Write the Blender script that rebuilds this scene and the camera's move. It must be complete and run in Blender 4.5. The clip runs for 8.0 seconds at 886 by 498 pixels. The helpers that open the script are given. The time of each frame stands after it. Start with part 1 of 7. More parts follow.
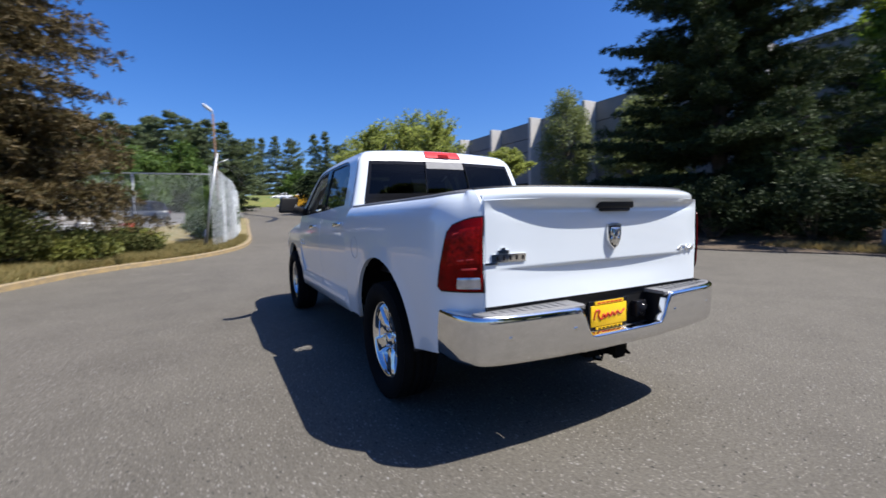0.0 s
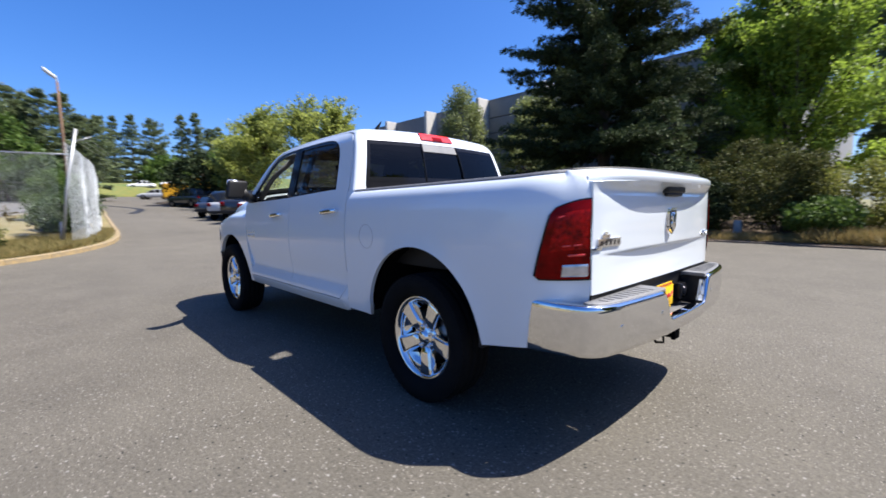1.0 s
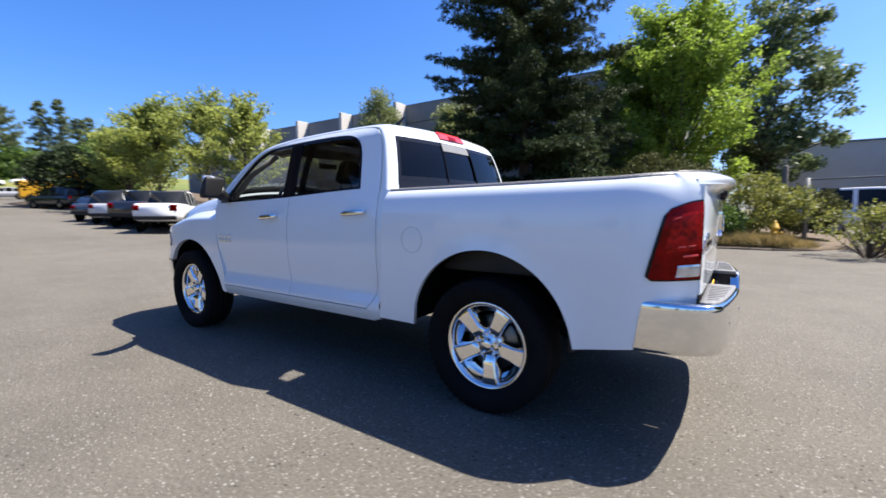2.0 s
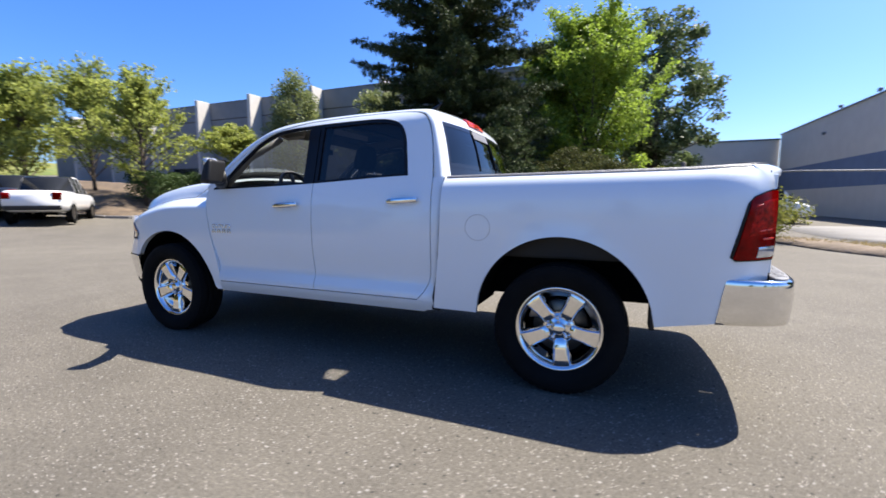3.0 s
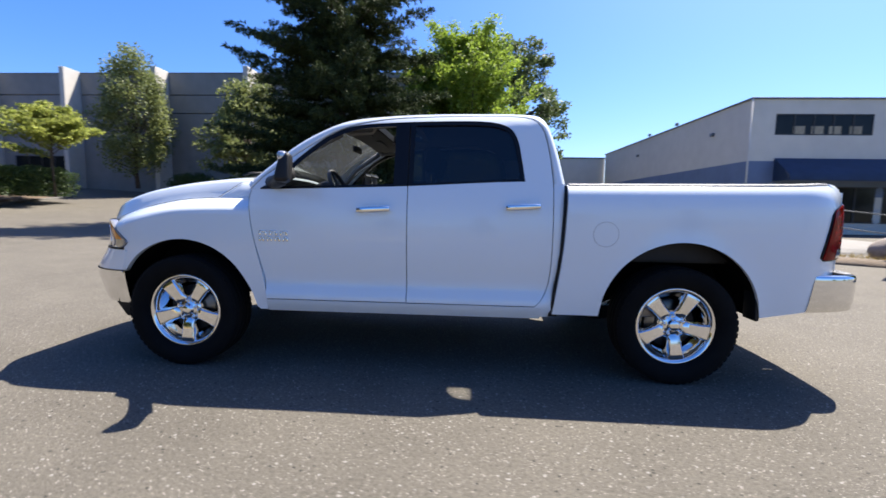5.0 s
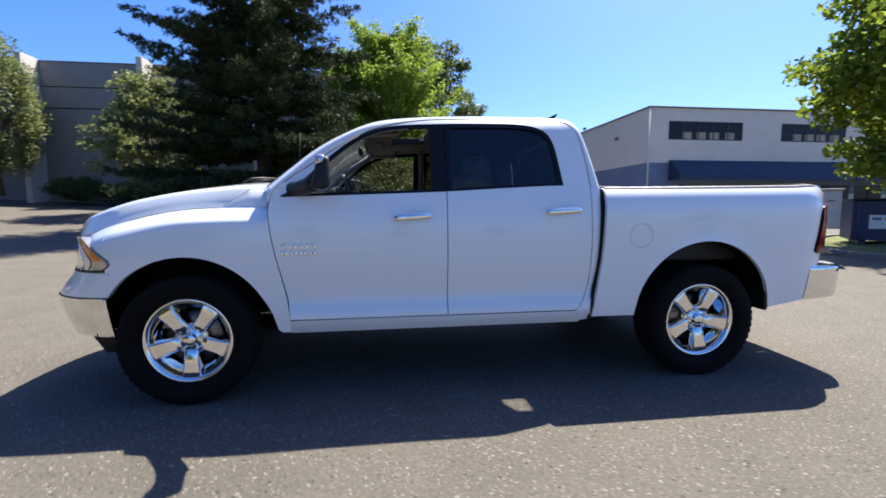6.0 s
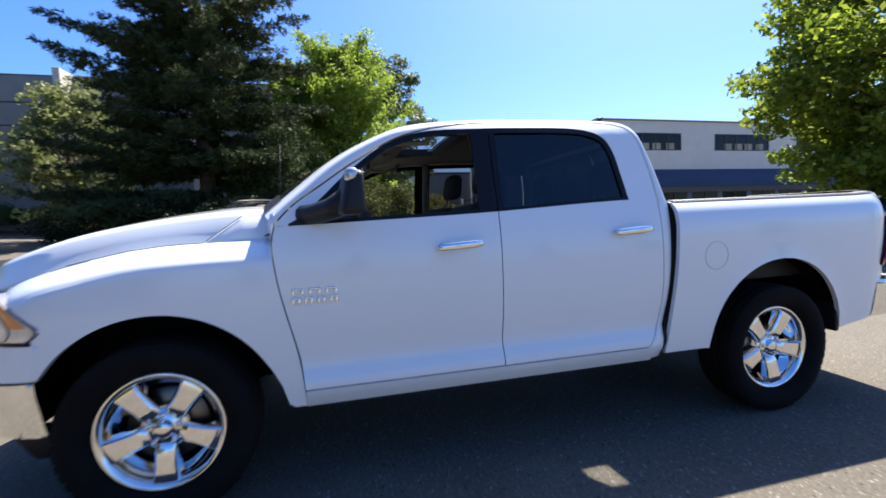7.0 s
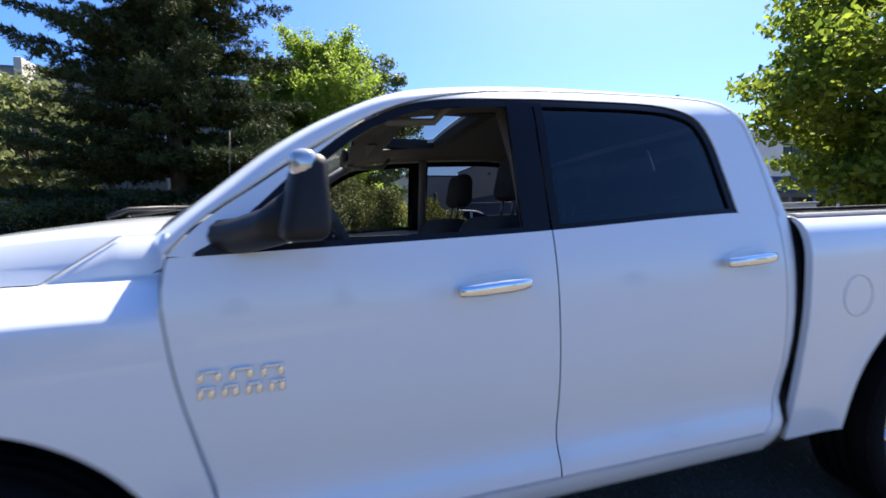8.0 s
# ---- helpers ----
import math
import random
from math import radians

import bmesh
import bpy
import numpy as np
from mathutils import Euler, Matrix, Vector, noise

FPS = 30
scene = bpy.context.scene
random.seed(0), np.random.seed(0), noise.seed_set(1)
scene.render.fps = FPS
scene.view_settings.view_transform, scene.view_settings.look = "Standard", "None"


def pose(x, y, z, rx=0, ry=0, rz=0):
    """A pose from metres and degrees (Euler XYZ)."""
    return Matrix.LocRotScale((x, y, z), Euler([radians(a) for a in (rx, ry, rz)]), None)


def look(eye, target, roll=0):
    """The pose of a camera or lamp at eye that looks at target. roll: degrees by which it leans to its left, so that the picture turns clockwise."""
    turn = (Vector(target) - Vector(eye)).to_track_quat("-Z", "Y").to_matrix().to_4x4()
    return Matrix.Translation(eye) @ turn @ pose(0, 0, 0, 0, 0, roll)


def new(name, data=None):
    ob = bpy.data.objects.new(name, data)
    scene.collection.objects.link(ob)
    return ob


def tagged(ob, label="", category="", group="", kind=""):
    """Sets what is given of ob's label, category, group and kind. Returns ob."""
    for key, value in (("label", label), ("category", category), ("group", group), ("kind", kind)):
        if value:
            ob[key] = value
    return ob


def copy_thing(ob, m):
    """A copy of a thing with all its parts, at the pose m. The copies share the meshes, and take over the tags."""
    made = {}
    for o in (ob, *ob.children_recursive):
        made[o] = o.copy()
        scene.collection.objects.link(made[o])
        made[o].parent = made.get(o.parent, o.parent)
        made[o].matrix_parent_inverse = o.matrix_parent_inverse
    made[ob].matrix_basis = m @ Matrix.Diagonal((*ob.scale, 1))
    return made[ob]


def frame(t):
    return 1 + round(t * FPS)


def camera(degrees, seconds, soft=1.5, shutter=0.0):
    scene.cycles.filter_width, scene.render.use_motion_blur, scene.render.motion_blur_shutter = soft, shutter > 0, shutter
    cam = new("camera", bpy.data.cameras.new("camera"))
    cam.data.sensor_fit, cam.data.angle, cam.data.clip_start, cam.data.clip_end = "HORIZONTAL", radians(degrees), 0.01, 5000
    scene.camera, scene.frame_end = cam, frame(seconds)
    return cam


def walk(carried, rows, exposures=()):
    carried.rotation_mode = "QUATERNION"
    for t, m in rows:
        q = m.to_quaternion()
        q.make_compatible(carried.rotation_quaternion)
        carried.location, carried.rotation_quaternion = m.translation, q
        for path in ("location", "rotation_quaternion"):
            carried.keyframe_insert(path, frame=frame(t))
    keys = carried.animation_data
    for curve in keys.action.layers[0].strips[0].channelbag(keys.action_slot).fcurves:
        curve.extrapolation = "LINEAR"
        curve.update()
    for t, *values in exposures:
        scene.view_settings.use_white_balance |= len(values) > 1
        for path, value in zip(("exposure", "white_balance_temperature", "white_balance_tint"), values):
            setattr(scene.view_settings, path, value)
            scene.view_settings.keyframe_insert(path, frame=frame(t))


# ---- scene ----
cam = camera(91.8, 8.0, 1.6, 0.6)
PATH = [
    (0, (-2.869, 2.057, 1.292), (-1.117, 1.105, 1.136), -1.2),
    (0.5, (-2.478, 2.41, 1.276), (-0.867, 1.234, 1.127), -2.2),
    (1, (-2.078, 2.733, 1.255), (-0.631, 1.367, 1.058), -0.8),
    (1.5, (-1.679, 2.995, 1.25), (-0.387, 1.479, 1.066), -0.8),
    (2, (-1.244, 3.247, 1.241), (-0.118, 1.604, 1.062), -0.3),
    (2.5, (-0.796, 3.49, 1.232), (0.15, 1.742, 1.034), -0.0),
    (3.0, (-0.347, 3.706, 1.227), (0.417, 1.873, 1.002), -0.1),
    (3.5, (0.099, 3.873, 1.224), (0.69, 1.978, 0.984), -0.2),
    (4, (0.543, 3.977, 1.223), (0.978, 2.039, 0.991), 0.1),
    (4.5, (0.998, 4.023, 1.223), (1.281, 2.053, 1.007), 0.6),
    (5.0, (1.456, 4.017, 1.226), (1.577, 2.028, 1.025), 1.0),
    (5.5, (1.907, 3.965, 1.234), (1.835, 1.976, 1.038), 0.8),
    (6, (2.314, 3.84, 1.251), (2.05, 1.867, 1.06), -0.2),
    (6.5, (2.592, 3.542, 1.284), (2.242, 1.579, 1.133), -1.5),
    (7, (2.770, 3.134, 1.324), (2.278, 1.200, 1.19), -2.1),
    (7.5, (2.762, 2.688, 1.361), (2.224, 0.765, 1.231), -2.5),
    (8, (2.660, 2.238, 1.394), (2.100, 0.322, 1.273), -1.5),
]
walk(cam, [(t, look(e, a, r)) for t, e, a, r in PATH], [(0, 0.86, 6350, 10), (1, 1.23, 6500, 10), (2, 1.44, 6650, 10), (3.5, 1.54, 6750, 10), (5.5, 1.50, 6800, 10), (6.4, 1.47, 6850, 10), (7, 1.66, 6950, 10), (8, 1.76, 6950, 10)])

# ---- sky and sun ----
SUN = Vector((0.435, 0.450, -1.0))          # the way the sunlight travels
world = bpy.data.worlds.new("daylight")
scene.world = world
world.use_nodes = True
wn = world.node_tree
sky = wn.nodes.new("ShaderNodeTexSky")
sky.sky_type = 'NISHITA'
sky.sun_disc = False
sky.sun_elevation = math.atan2(1.0, math.hypot(SUN.x, SUN.y))
sky.sun_rotation = math.atan2(-SUN.x, -SUN.y)
sky.air_density, sky.dust_density, sky.ozone_density = 1.0, 1.3, 4.0
deep = wn.nodes.new("ShaderNodeHueSaturation")      # the clear, deep blue of a dry summer noon
deep.inputs["Saturation"].default_value = 1.26
wn.links.new(sky.outputs[0], deep.inputs["Color"])
blue = wn.nodes.new("ShaderNodeMix")
blue.data_type, blue.blend_type = 'RGBA', 'MULTIPLY'
blue.inputs[0].default_value, blue.inputs[7].default_value = 1.0, (0.87, 1.02, 1.40, 1)
wn.links.new(deep.outputs[0], blue.inputs[6])
wn.links.new(blue.outputs[2], wn.nodes["Background"].inputs[0])
wn.nodes["Background"].inputs[1].default_value = 0.065
sun = new("sun", bpy.data.lights.new("sun", 'SUN'))
sun.data.energy, sun.data.angle, sun.data.color = 4.7, radians(0.5), (1.0, 0.95, 0.88)
GLINT = 0.07                                 # power of the added lamp in place of sunlight off the mirror glass
sun.matrix_world = look((0, 0, 40), Vector((0, 0, 40)) + SUN)

# ---- materials ----
def nodes_of(name):
    m = bpy.data.materials.new(name)
    m.use_nodes = True
    t = m.node_tree
    return m, t, t.nodes["Principled BSDF"], t.nodes.new, t.links.new


def surface(name, colour, rough=0.5, metal=0.0, vary=0.15, scale=8.0, bump=0.0, bump_scale=60.0, coat=0.0, tint=None, rnd=0.0, spec=0.5):
    """A surface with large stains and fine grain: colour and its darker or tinted mate, mixed by two noises."""
    m, t, p, N, L = nodes_of(name)
    tc = N("ShaderNodeTexCoord")
    n1, n2 = N("ShaderNodeTexNoise"), N("ShaderNodeTexNoise")
    n1.inputs["Scale"].default_value, n2.inputs["Scale"].default_value = scale * 0.12, scale
    n1.inputs["Detail"].default_value, n2.inputs["Detail"].default_value = 4, 6
    for n in (n1, n2):
        L(tc.outputs["Object"], n.inputs["Vector"])
    add = N("ShaderNodeMath"); add.operation = 'ADD'
    L(n1.outputs[0], add.inputs[0]); L(n2.outputs[0], add.inputs[1])
    ramp = N("ShaderNodeMapRange")
    ramp.inputs[1].default_value, ramp.inputs[2].default_value = 0.75, 1.25
    L(add.outputs[0], ramp.inputs[0])
    mix = N("ShaderNodeMix"); mix.data_type = 'RGBA'
    other = tint or [c * (1 - vary * 2) for c in colour]
    mix.inputs[6].default_value, mix.inputs[7].default_value = (*other, 1), (*colour, 1)
    L(ramp.outputs[0], mix.inputs[0])
    out = mix.outputs[2]
    if rnd:
        oi, hs = N("ShaderNodeNewGeometry"), N("ShaderNodeHueSaturation")
        mr = N("ShaderNodeMapRange")
        mr.inputs[3].default_value, mr.inputs[4].default_value = 1 - rnd, 1 + rnd
        L(oi.outputs["Random Per Island"], mr.inputs[0]); L(mr.outputs[0], hs.inputs["Value"])
        L(out, hs.inputs["Color"]); out = hs.outputs[0]
    L(out, p.inputs["Base Color"])
    p.inputs["Roughness"].default_value, p.inputs["Metallic"].default_value = rough, metal
    p.inputs["Specular IOR Level"].default_value = spec
    if coat:
        p.inputs["Coat Weight"].default_value, p.inputs["Coat Roughness"].default_value = coat, 0.03
    if bump:
        n3, b = N("ShaderNodeTexNoise"), N("ShaderNodeBump")
        n3.inputs["Scale"].default_value, n3.inputs["Detail"].default_value = bump_scale, 8
        L(tc.outputs["Object"], n3.inputs["Vector"]); L(n3.outputs[0], b.inputs["Height"])
        b.inputs["Strength"].default_value, b.inputs["Distance"].default_value = bump, 0.02
        L(b.outputs[0], p.inputs["Normal"])
    return m


def leaf_surface(name, colour, other, through_light=0.35, gloss=0.3):
    """Leaves: each island its own green, half of the light passing through."""
    m, t, p, N, L = nodes_of(name)
    g, mix, tr, ms = N("ShaderNodeNewGeometry"), N("ShaderNodeMix"), N("ShaderNodeBsdfTranslucent"), N("ShaderNodeMixShader")
    mix.data_type = 'RGBA'
    mix.inputs[6].default_value, mix.inputs[7].default_value = (*colour, 1), (*other, 1)
    L(g.outputs["Random Per Island"], mix.inputs[0])
    L(mix.outputs[2], p.inputs["Base Color"]); L(mix.outputs[2], tr.inputs["Color"])
    p.inputs["Roughness"].default_value = 0.55
    p.inputs["Specular IOR Level"].default_value = gloss
    ms.inputs[0].default_value = through_light
    L(p.outputs[0], ms.inputs[1]); L(tr.outputs[0], ms.inputs[2])
    L(ms.outputs[0], t.nodes["Material Output"].inputs[0])
    return m


def glass_surface(name, tint, rough=0.0, ior=1.45, pale_film=0.0, sheen=1.0):
    """A pane: light passes, dimmed by the tint and a pale film; the gloss grows with the angle, alike from both sides.
    """
    m, t, p, N, L = nodes_of(name)
    tr, gl, lw, ms = N("ShaderNodeBsdfTransparent"), N("ShaderNodeBsdfGlossy"), N("ShaderNodeLayerWeight"), N("ShaderNodeMixShader")
    tr.inputs[0].default_value = (*tint, 1)
    gl.inputs["Roughness"].default_value = rough
    lw.inputs[0].default_value = 0.5
    pw, mr = N("ShaderNodeMath"), N("ShaderNodeMapRange")
    pw.operation = 'POWER'
    pw.inputs[1].default_value = 5.0
    mr.inputs[4].default_value = sheen
    mr.inputs[3].default_value = 1.7 * ((ior - 1) / (ior + 1)) ** 2
    L(lw.outputs["Facing"], pw.inputs[0]); L(pw.outputs[0], mr.inputs[0]); L(mr.outputs[0], ms.inputs[0])
    L(tr.outputs[0], ms.inputs[1]); L(gl.outputs[0], ms.inputs[2])
    if pale_film:
        film, md = N("ShaderNodeBsdfTranslucent"), N("ShaderNodeMixShader")
        film.inputs["Color"].default_value = (.62, .66, .64, 1)
        md.inputs[0].default_value = pale_film
        L(tr.outputs[0], md.inputs[1]); L(film.outputs[0], md.inputs[2]); L(md.outputs[0], ms.inputs[1])
    L(ms.outputs[0], t.nodes["Material Output"].inputs[0])
    return m


def asphalt_surface():
    m, t, p, N, L = nodes_of("asphalt")
    tc = N("ShaderNodeTexCoord")
    def noise_tex(scale, detail=5, rough=0.6):
        n = N("ShaderNodeTexNoise")
        n.inputs["Scale"].default_value, n.inputs["Detail"].default_value, n.inputs["Roughness"].default_value = scale, detail, rough
        L(tc.outputs["Object"], n.inputs["Vector"])
        return n
    big, mid, fine = noise_tex(0.12, 4), noise_tex(1.3, 5), noise_tex(48, 6, 0.85)
    vor = N("ShaderNodeTexVoronoi"); vor.inputs["Scale"].default_value = 130
    L(tc.outputs["Object"], vor.inputs["Vector"])
    base = N("ShaderNodeMix"); base.data_type = 'RGBA'
    base.inputs[6].default_value, base.inputs[7].default_value = (0.092, 0.0835, 0.069, 1), (0.127, 0.1155, 0.095, 1)
    s = N("ShaderNodeMath"); s.operation = 'ADD'
    L(big.outputs[0], s.inputs[0]); L(mid.outputs[0], s.inputs[1])
    r = N("ShaderNodeMapRange"); r.inputs[1].default_value, r.inputs[2].default_value = 0.7, 1.3
    L(s.outputs[0], r.inputs[0]); L(r.outputs[0], base.inputs[0])
    # pale and dark stones of the aggregate
    stones = N("ShaderNodeValToRGB")
    e = stones.color_ramp.elements
    e[0].position, e[0].color = 0.32, (0.50, 0.50, 0.50, 1)
    e[1].position, e[1].color = 0.70, (1.55, 1.52, 1.48, 1)
    k = stones.color_ramp.elements.new(0.5); k.color = (1, 1, 1, 1)
    L(fine.outputs[0], stones.inputs[0])
    grains = N("ShaderNodeMix"); grains.data_type = 'RGBA'; grains.blend_type = 'MULTIPLY'
    grains.inputs[0].default_value = 1.0
    L(base.outputs[2], grains.inputs[6]); L(stones.outputs[0], grains.inputs[7])
    chips = N("ShaderNodeMapRange"); chips.inputs[1].default_value, chips.inputs[2].default_value = 0.95, 0.985
    sep = N("ShaderNodeSeparateColor"); L(vor.outputs["Color"], sep.inputs[0]); L(sep.outputs[0], chips.inputs[0])
    cm = N("ShaderNodeMix"); cm.data_type = 'RGBA'
    cm.inputs[7].default_value = (0.25, 0.226, 0.20, 1)
    L(chips.outputs[0], cm.inputs[0]); L(grains.outputs[2], cm.inputs[6])
    # a few larger stones, pale and dark
    coarse = N("ShaderNodeTexVoronoi"); coarse.inputs["Scale"].default_value = 46
    L(tc.outputs["Object"], coarse.inputs["Vector"])
    sep2, near = N("ShaderNodeSeparateColor"), N("ShaderNodeMapRange")
    L(coarse.outputs["Color"], sep2.inputs[0])
    near.inputs[1].default_value, near.inputs[2].default_value, near.inputs[3].default_value, near.inputs[4].default_value = 0.30, 0.42, 1.0, 0.0
    L(coarse.outputs["Distance"], near.inputs[0])
    out = cm.outputs[2]
    for a, b, tone in ((0.965, 0.975, (0.25, 0.236, 0.215, 1)), (0.045, 0.035, (0.035, 0.033, 0.03, 1))):
        pick, both, mx = N("ShaderNodeMapRange"), N("ShaderNodeMath"), N("ShaderNodeMix")
        pick.inputs[1].default_value, pick.inputs[2].default_value = a, b
        L(sep2.outputs[1], pick.inputs[0])
        both.operation = 'MULTIPLY'
        L(pick.outputs[0], both.inputs[0]); L(near.outputs[0], both.inputs[1])
        mx.data_type = 'RGBA'
        mx.inputs[7].default_value = tone
        L(both.outputs[0], mx.inputs[0]); L(out, mx.inputs[6])
        out = mx.outputs[2]
    L(out, p.inputs["Base Color"])
    p.inputs["Roughness"].default_value = 0.82
    p.inputs["Specular IOR Level"].default_value = 0.2
    b = N("ShaderNodeBump"); b.inputs["Strength"].default_value, b.inputs["Distance"].default_value = 0.55, 0.012
    L(fine.outputs[0], b.inputs["Height"]); L(b.outputs[0], p.inputs["Normal"])
    return m


PAINT = surface("white_paint", (0.695, 0.745, 0.78), 0.32, coat=1.0, vary=0.01, scale=2)
CHROME = surface("chrome", (0.80, 0.80, 0.80), 0.045, metal=1.0, vary=0.02, scale=4)
PLASTIC = surface("black_plastic", (0.012, 0.012, 0.013), 0.5, spec=0.3, vary=0.1, bump=0.1, bump_scale=400)
GLOSS_BLACK = surface("gloss_black", (0.010, 0.010, 0.012), 0.10, vary=0.05, spec=0.18)
RUBBER = surface("rubber", (0.008, 0.008, 0.008), 0.9, spec=0.12, vary=0.2, bump=0.15, bump_scale=200)
UNDER = surface("underbody", (0.005, 0.005, 0.005), 0.9, vary=0.3, spec=0.08)
STEP_PAD = surface("step_pad", (0.16, 0.16, 0.165), 0.5, vary=0.1, bump=0.3, bump_scale=120)
CLOTH = surface("seat_cloth", (0.045, 0.043, 0.042), 0.9, vary=0.15, bump=0.2, bump_scale=300)
HEADLINER = surface("headliner", (0.17, 0.165, 0.16), 0.9, vary=0.06, bump=0.1, bump_scale=300)
DASH = surface("dashboard", (0.035, 0.035, 0.036), 0.6, vary=0.1, bump=0.15, bump_scale=250)
STEEL = surface("brake_steel", (0.30, 0.29, 0.28), 0.35, metal=1.0, vary=0.2)
RED_LENS = surface("red_lens", (0.25, 0.001, 0.001), 0.15, coat=0.06, vary=0.35, scale=18, spec=0.08)
RED_CORE = surface("red_lens_core", (0.52, 0.006, 0.004), 0.2, coat=0.08, vary=0.45, scale=45, spec=0.1, bump=0.15, bump_scale=90)
# brake light red, also used for highlights put on the tail lamps
RED_DEEP = surface("red_brake_and_highlight", (0.90, 0.05, 0.04), 0.2, vary=0.2, coat=0.4, scale=25)
CLEAR_LENS = surface("clear_lens", (0.62, 0.62, 0.63), 0.10, metal=0.6, vary=0.2, scale=25, coat=1.0)
AMBER = surface("amber", (0.75, 0.22, 0.02), 0.2, vary=0.15, scale=20, coat=1.0)
YELLOW = surface("yellow_plate", (0.85, 0.52, 0.01), 0.4, vary=0.03)
RED_INK = surface("red_ink", (0.55, 0.02, 0.015), 0.4, vary=0.05)
CLEAR_GLASS = glass_surface("clear_glass", (0.86, 0.90, 0.88))
# windscreen with a thin pale translucent film mixed in
WINDSCREEN = glass_surface("filmed_windscreen", (0.80, 0.86, 0.83), pale_film=0.05)
DARK_GLASS = glass_surface("privacy_glass", (0.19, 0.20, 0.22), ior=1.42)
REAR_GLASS = glass_surface("tinted_rear_glass", (0.045, 0.052, 0.06), ior=1.27)
SUN_GLASS = glass_surface("sunroof_glass", (0.36, 0.37, 0.36), ior=1.2, sheen=0.15)
SEAM = surface("seam_grey", (0.42, 0.43, 0.45), 0.5, vary=0.05)
MIRROR = surface("mirror_glass", (0.9, 0.9, 0.9), 0.0, metal=1.0, vary=0.0)
ASPHALT = asphalt_surface()

# ---- making meshes ----
def part(name, bm, material, parent=None, label="", smooth=True, m=None):
    """One mesh object out of a bmesh, under a thing or a part."""
    me = bpy.data.meshes.new(name)
    bm.normal_update()
    for f in bm.faces:                      # a face with sharp edges all round stays flat
        f.smooth = smooth and any(e.smooth for e in f.edges)
    bm.to_mesh(me)
    bm.free()
    me.materials.append(material)
    ob = new(name, me)
    if m is not None:
        ob.matrix_basis = m
    if parent is not None:
        ob.parent = parent
    if label:
        ob["label"] = label
    return ob


def thing(name, label, category, m=None, group="", kind=""):
    ob = new(name)
    if m is not None:
        ob.matrix_basis = m
    return tagged(ob, label, category, group, kind)


def sheet(rows, closed=False):
    """A skin over rows of points."""
    bm = bmesh.new()
    vs = [[bm.verts.new(p) for p in r] for r in rows]
    n = len(rows[0])
    for a, b in zip(vs, vs[1:]):
        for i in range(n if closed else n - 1):
            j = (i + 1) % n
            bm.faces.new((a[i], a[j], b[j], b[i]))
    bmesh.ops.recalc_face_normals(bm, faces=bm.faces)
    return bm


def rim(bm, v):
    """Turns the open border of a skin over by v: a panel's thickness."""
    edges = [e for e in bm.edges if e.is_boundary]
    for e in edges:
        e.smooth = False
    made = bmesh.ops.extrude_edge_only(bm, edges=edges)["geom"]
    bmesh.ops.translate(bm, vec=v, verts=[g for g in made if isinstance(g, bmesh.types.BMVert)])
    return bm


def block(a, b, bevel=0.0, segments=2):
    bm = bmesh.new()
    bmesh.ops.create_cube(bm, size=1)
    for v in bm.verts:
        v.co = Vector([(a[i] + b[i]) / 2 + v.co[i] * (b[i] - a[i]) for i in range(3)])
    if bevel:
        bmesh.ops.bevel(bm, geom=bm.edges[:], offset=bevel, segments=segments, affect='EDGES', profile=0.5)
        for e in bm.edges:
            if e.calc_face_angle(0) > 0.9 or max(f.calc_area() for f in e.link_faces) > .15:
                e.smooth = False
    else:
        for e in bm.edges:
            e.smooth = False
    return bm


def lathe(profile, steps=48, axis='Y'):
    """Turns (radius, along) pairs round an axis."""
    rows = []
    for i in range(steps):
        a = 2 * math.pi * i / steps
        c, s = math.cos(a), math.sin(a)
        rows.append([Vector((r * c, y, r * s)) if axis == 'Y' else Vector((r * c, r * s, y)) for r, y in profile])
    return weld(sheet(rows + [rows[0]]))


def weld(bm, d=1e-5):
    bmesh.ops.remove_doubles(bm, verts=bm.verts, dist=d)
    bmesh.ops.recalc_face_normals(bm, faces=bm.faces)
    return bm


def tube(points, radius, sides=8, cap=True):
    """A round bar along points; radius may be one number or one for each point."""
    pts = [Vector(p) for p in points]
    rad = radius if isinstance(radius, (list, tuple)) else [radius] * len(pts)
    rows, side = [], None
    for i, p in enumerate(pts):
        d = (pts[min(i + 1, len(pts) - 1)] - pts[max(i - 1, 0)]).normalized()
        if side is None:
            side = d.orthogonal().normalized()
        side = (side - d * side.dot(d)).normalized()
        up = d.cross(side)
        rows.append([p + (side * math.cos(2 * math.pi * k / sides) + up * math.sin(2 * math.pi * k / sides)) * rad[i] for k in range(sides)])
    bm = sheet(rows, closed=True)
    if cap:
        bm.verts.ensure_lookup_table()
        n = len(rows)
        for ring in (range(sides), range((n - 1) * sides, n * sides)):
            try:
                bm.faces.new([bm.verts[k] for k in ring])
            except ValueError:
                pass
        bmesh.ops.recalc_face_normals(bm, faces=bm.faces)
    return bm


def join(*bms):
    """Several bmeshes as one."""
    out = bmesh.new()
    for b in bms:
        me = bpy.data.meshes.new("t")
        b.to_mesh(me)
        b.free()
        out.from_mesh(me)
        bpy.data.meshes.remove(me)
    return out


def moved(bm, m):
    bmesh.ops.transform(bm, matrix=m, verts=bm.verts)
    return bm


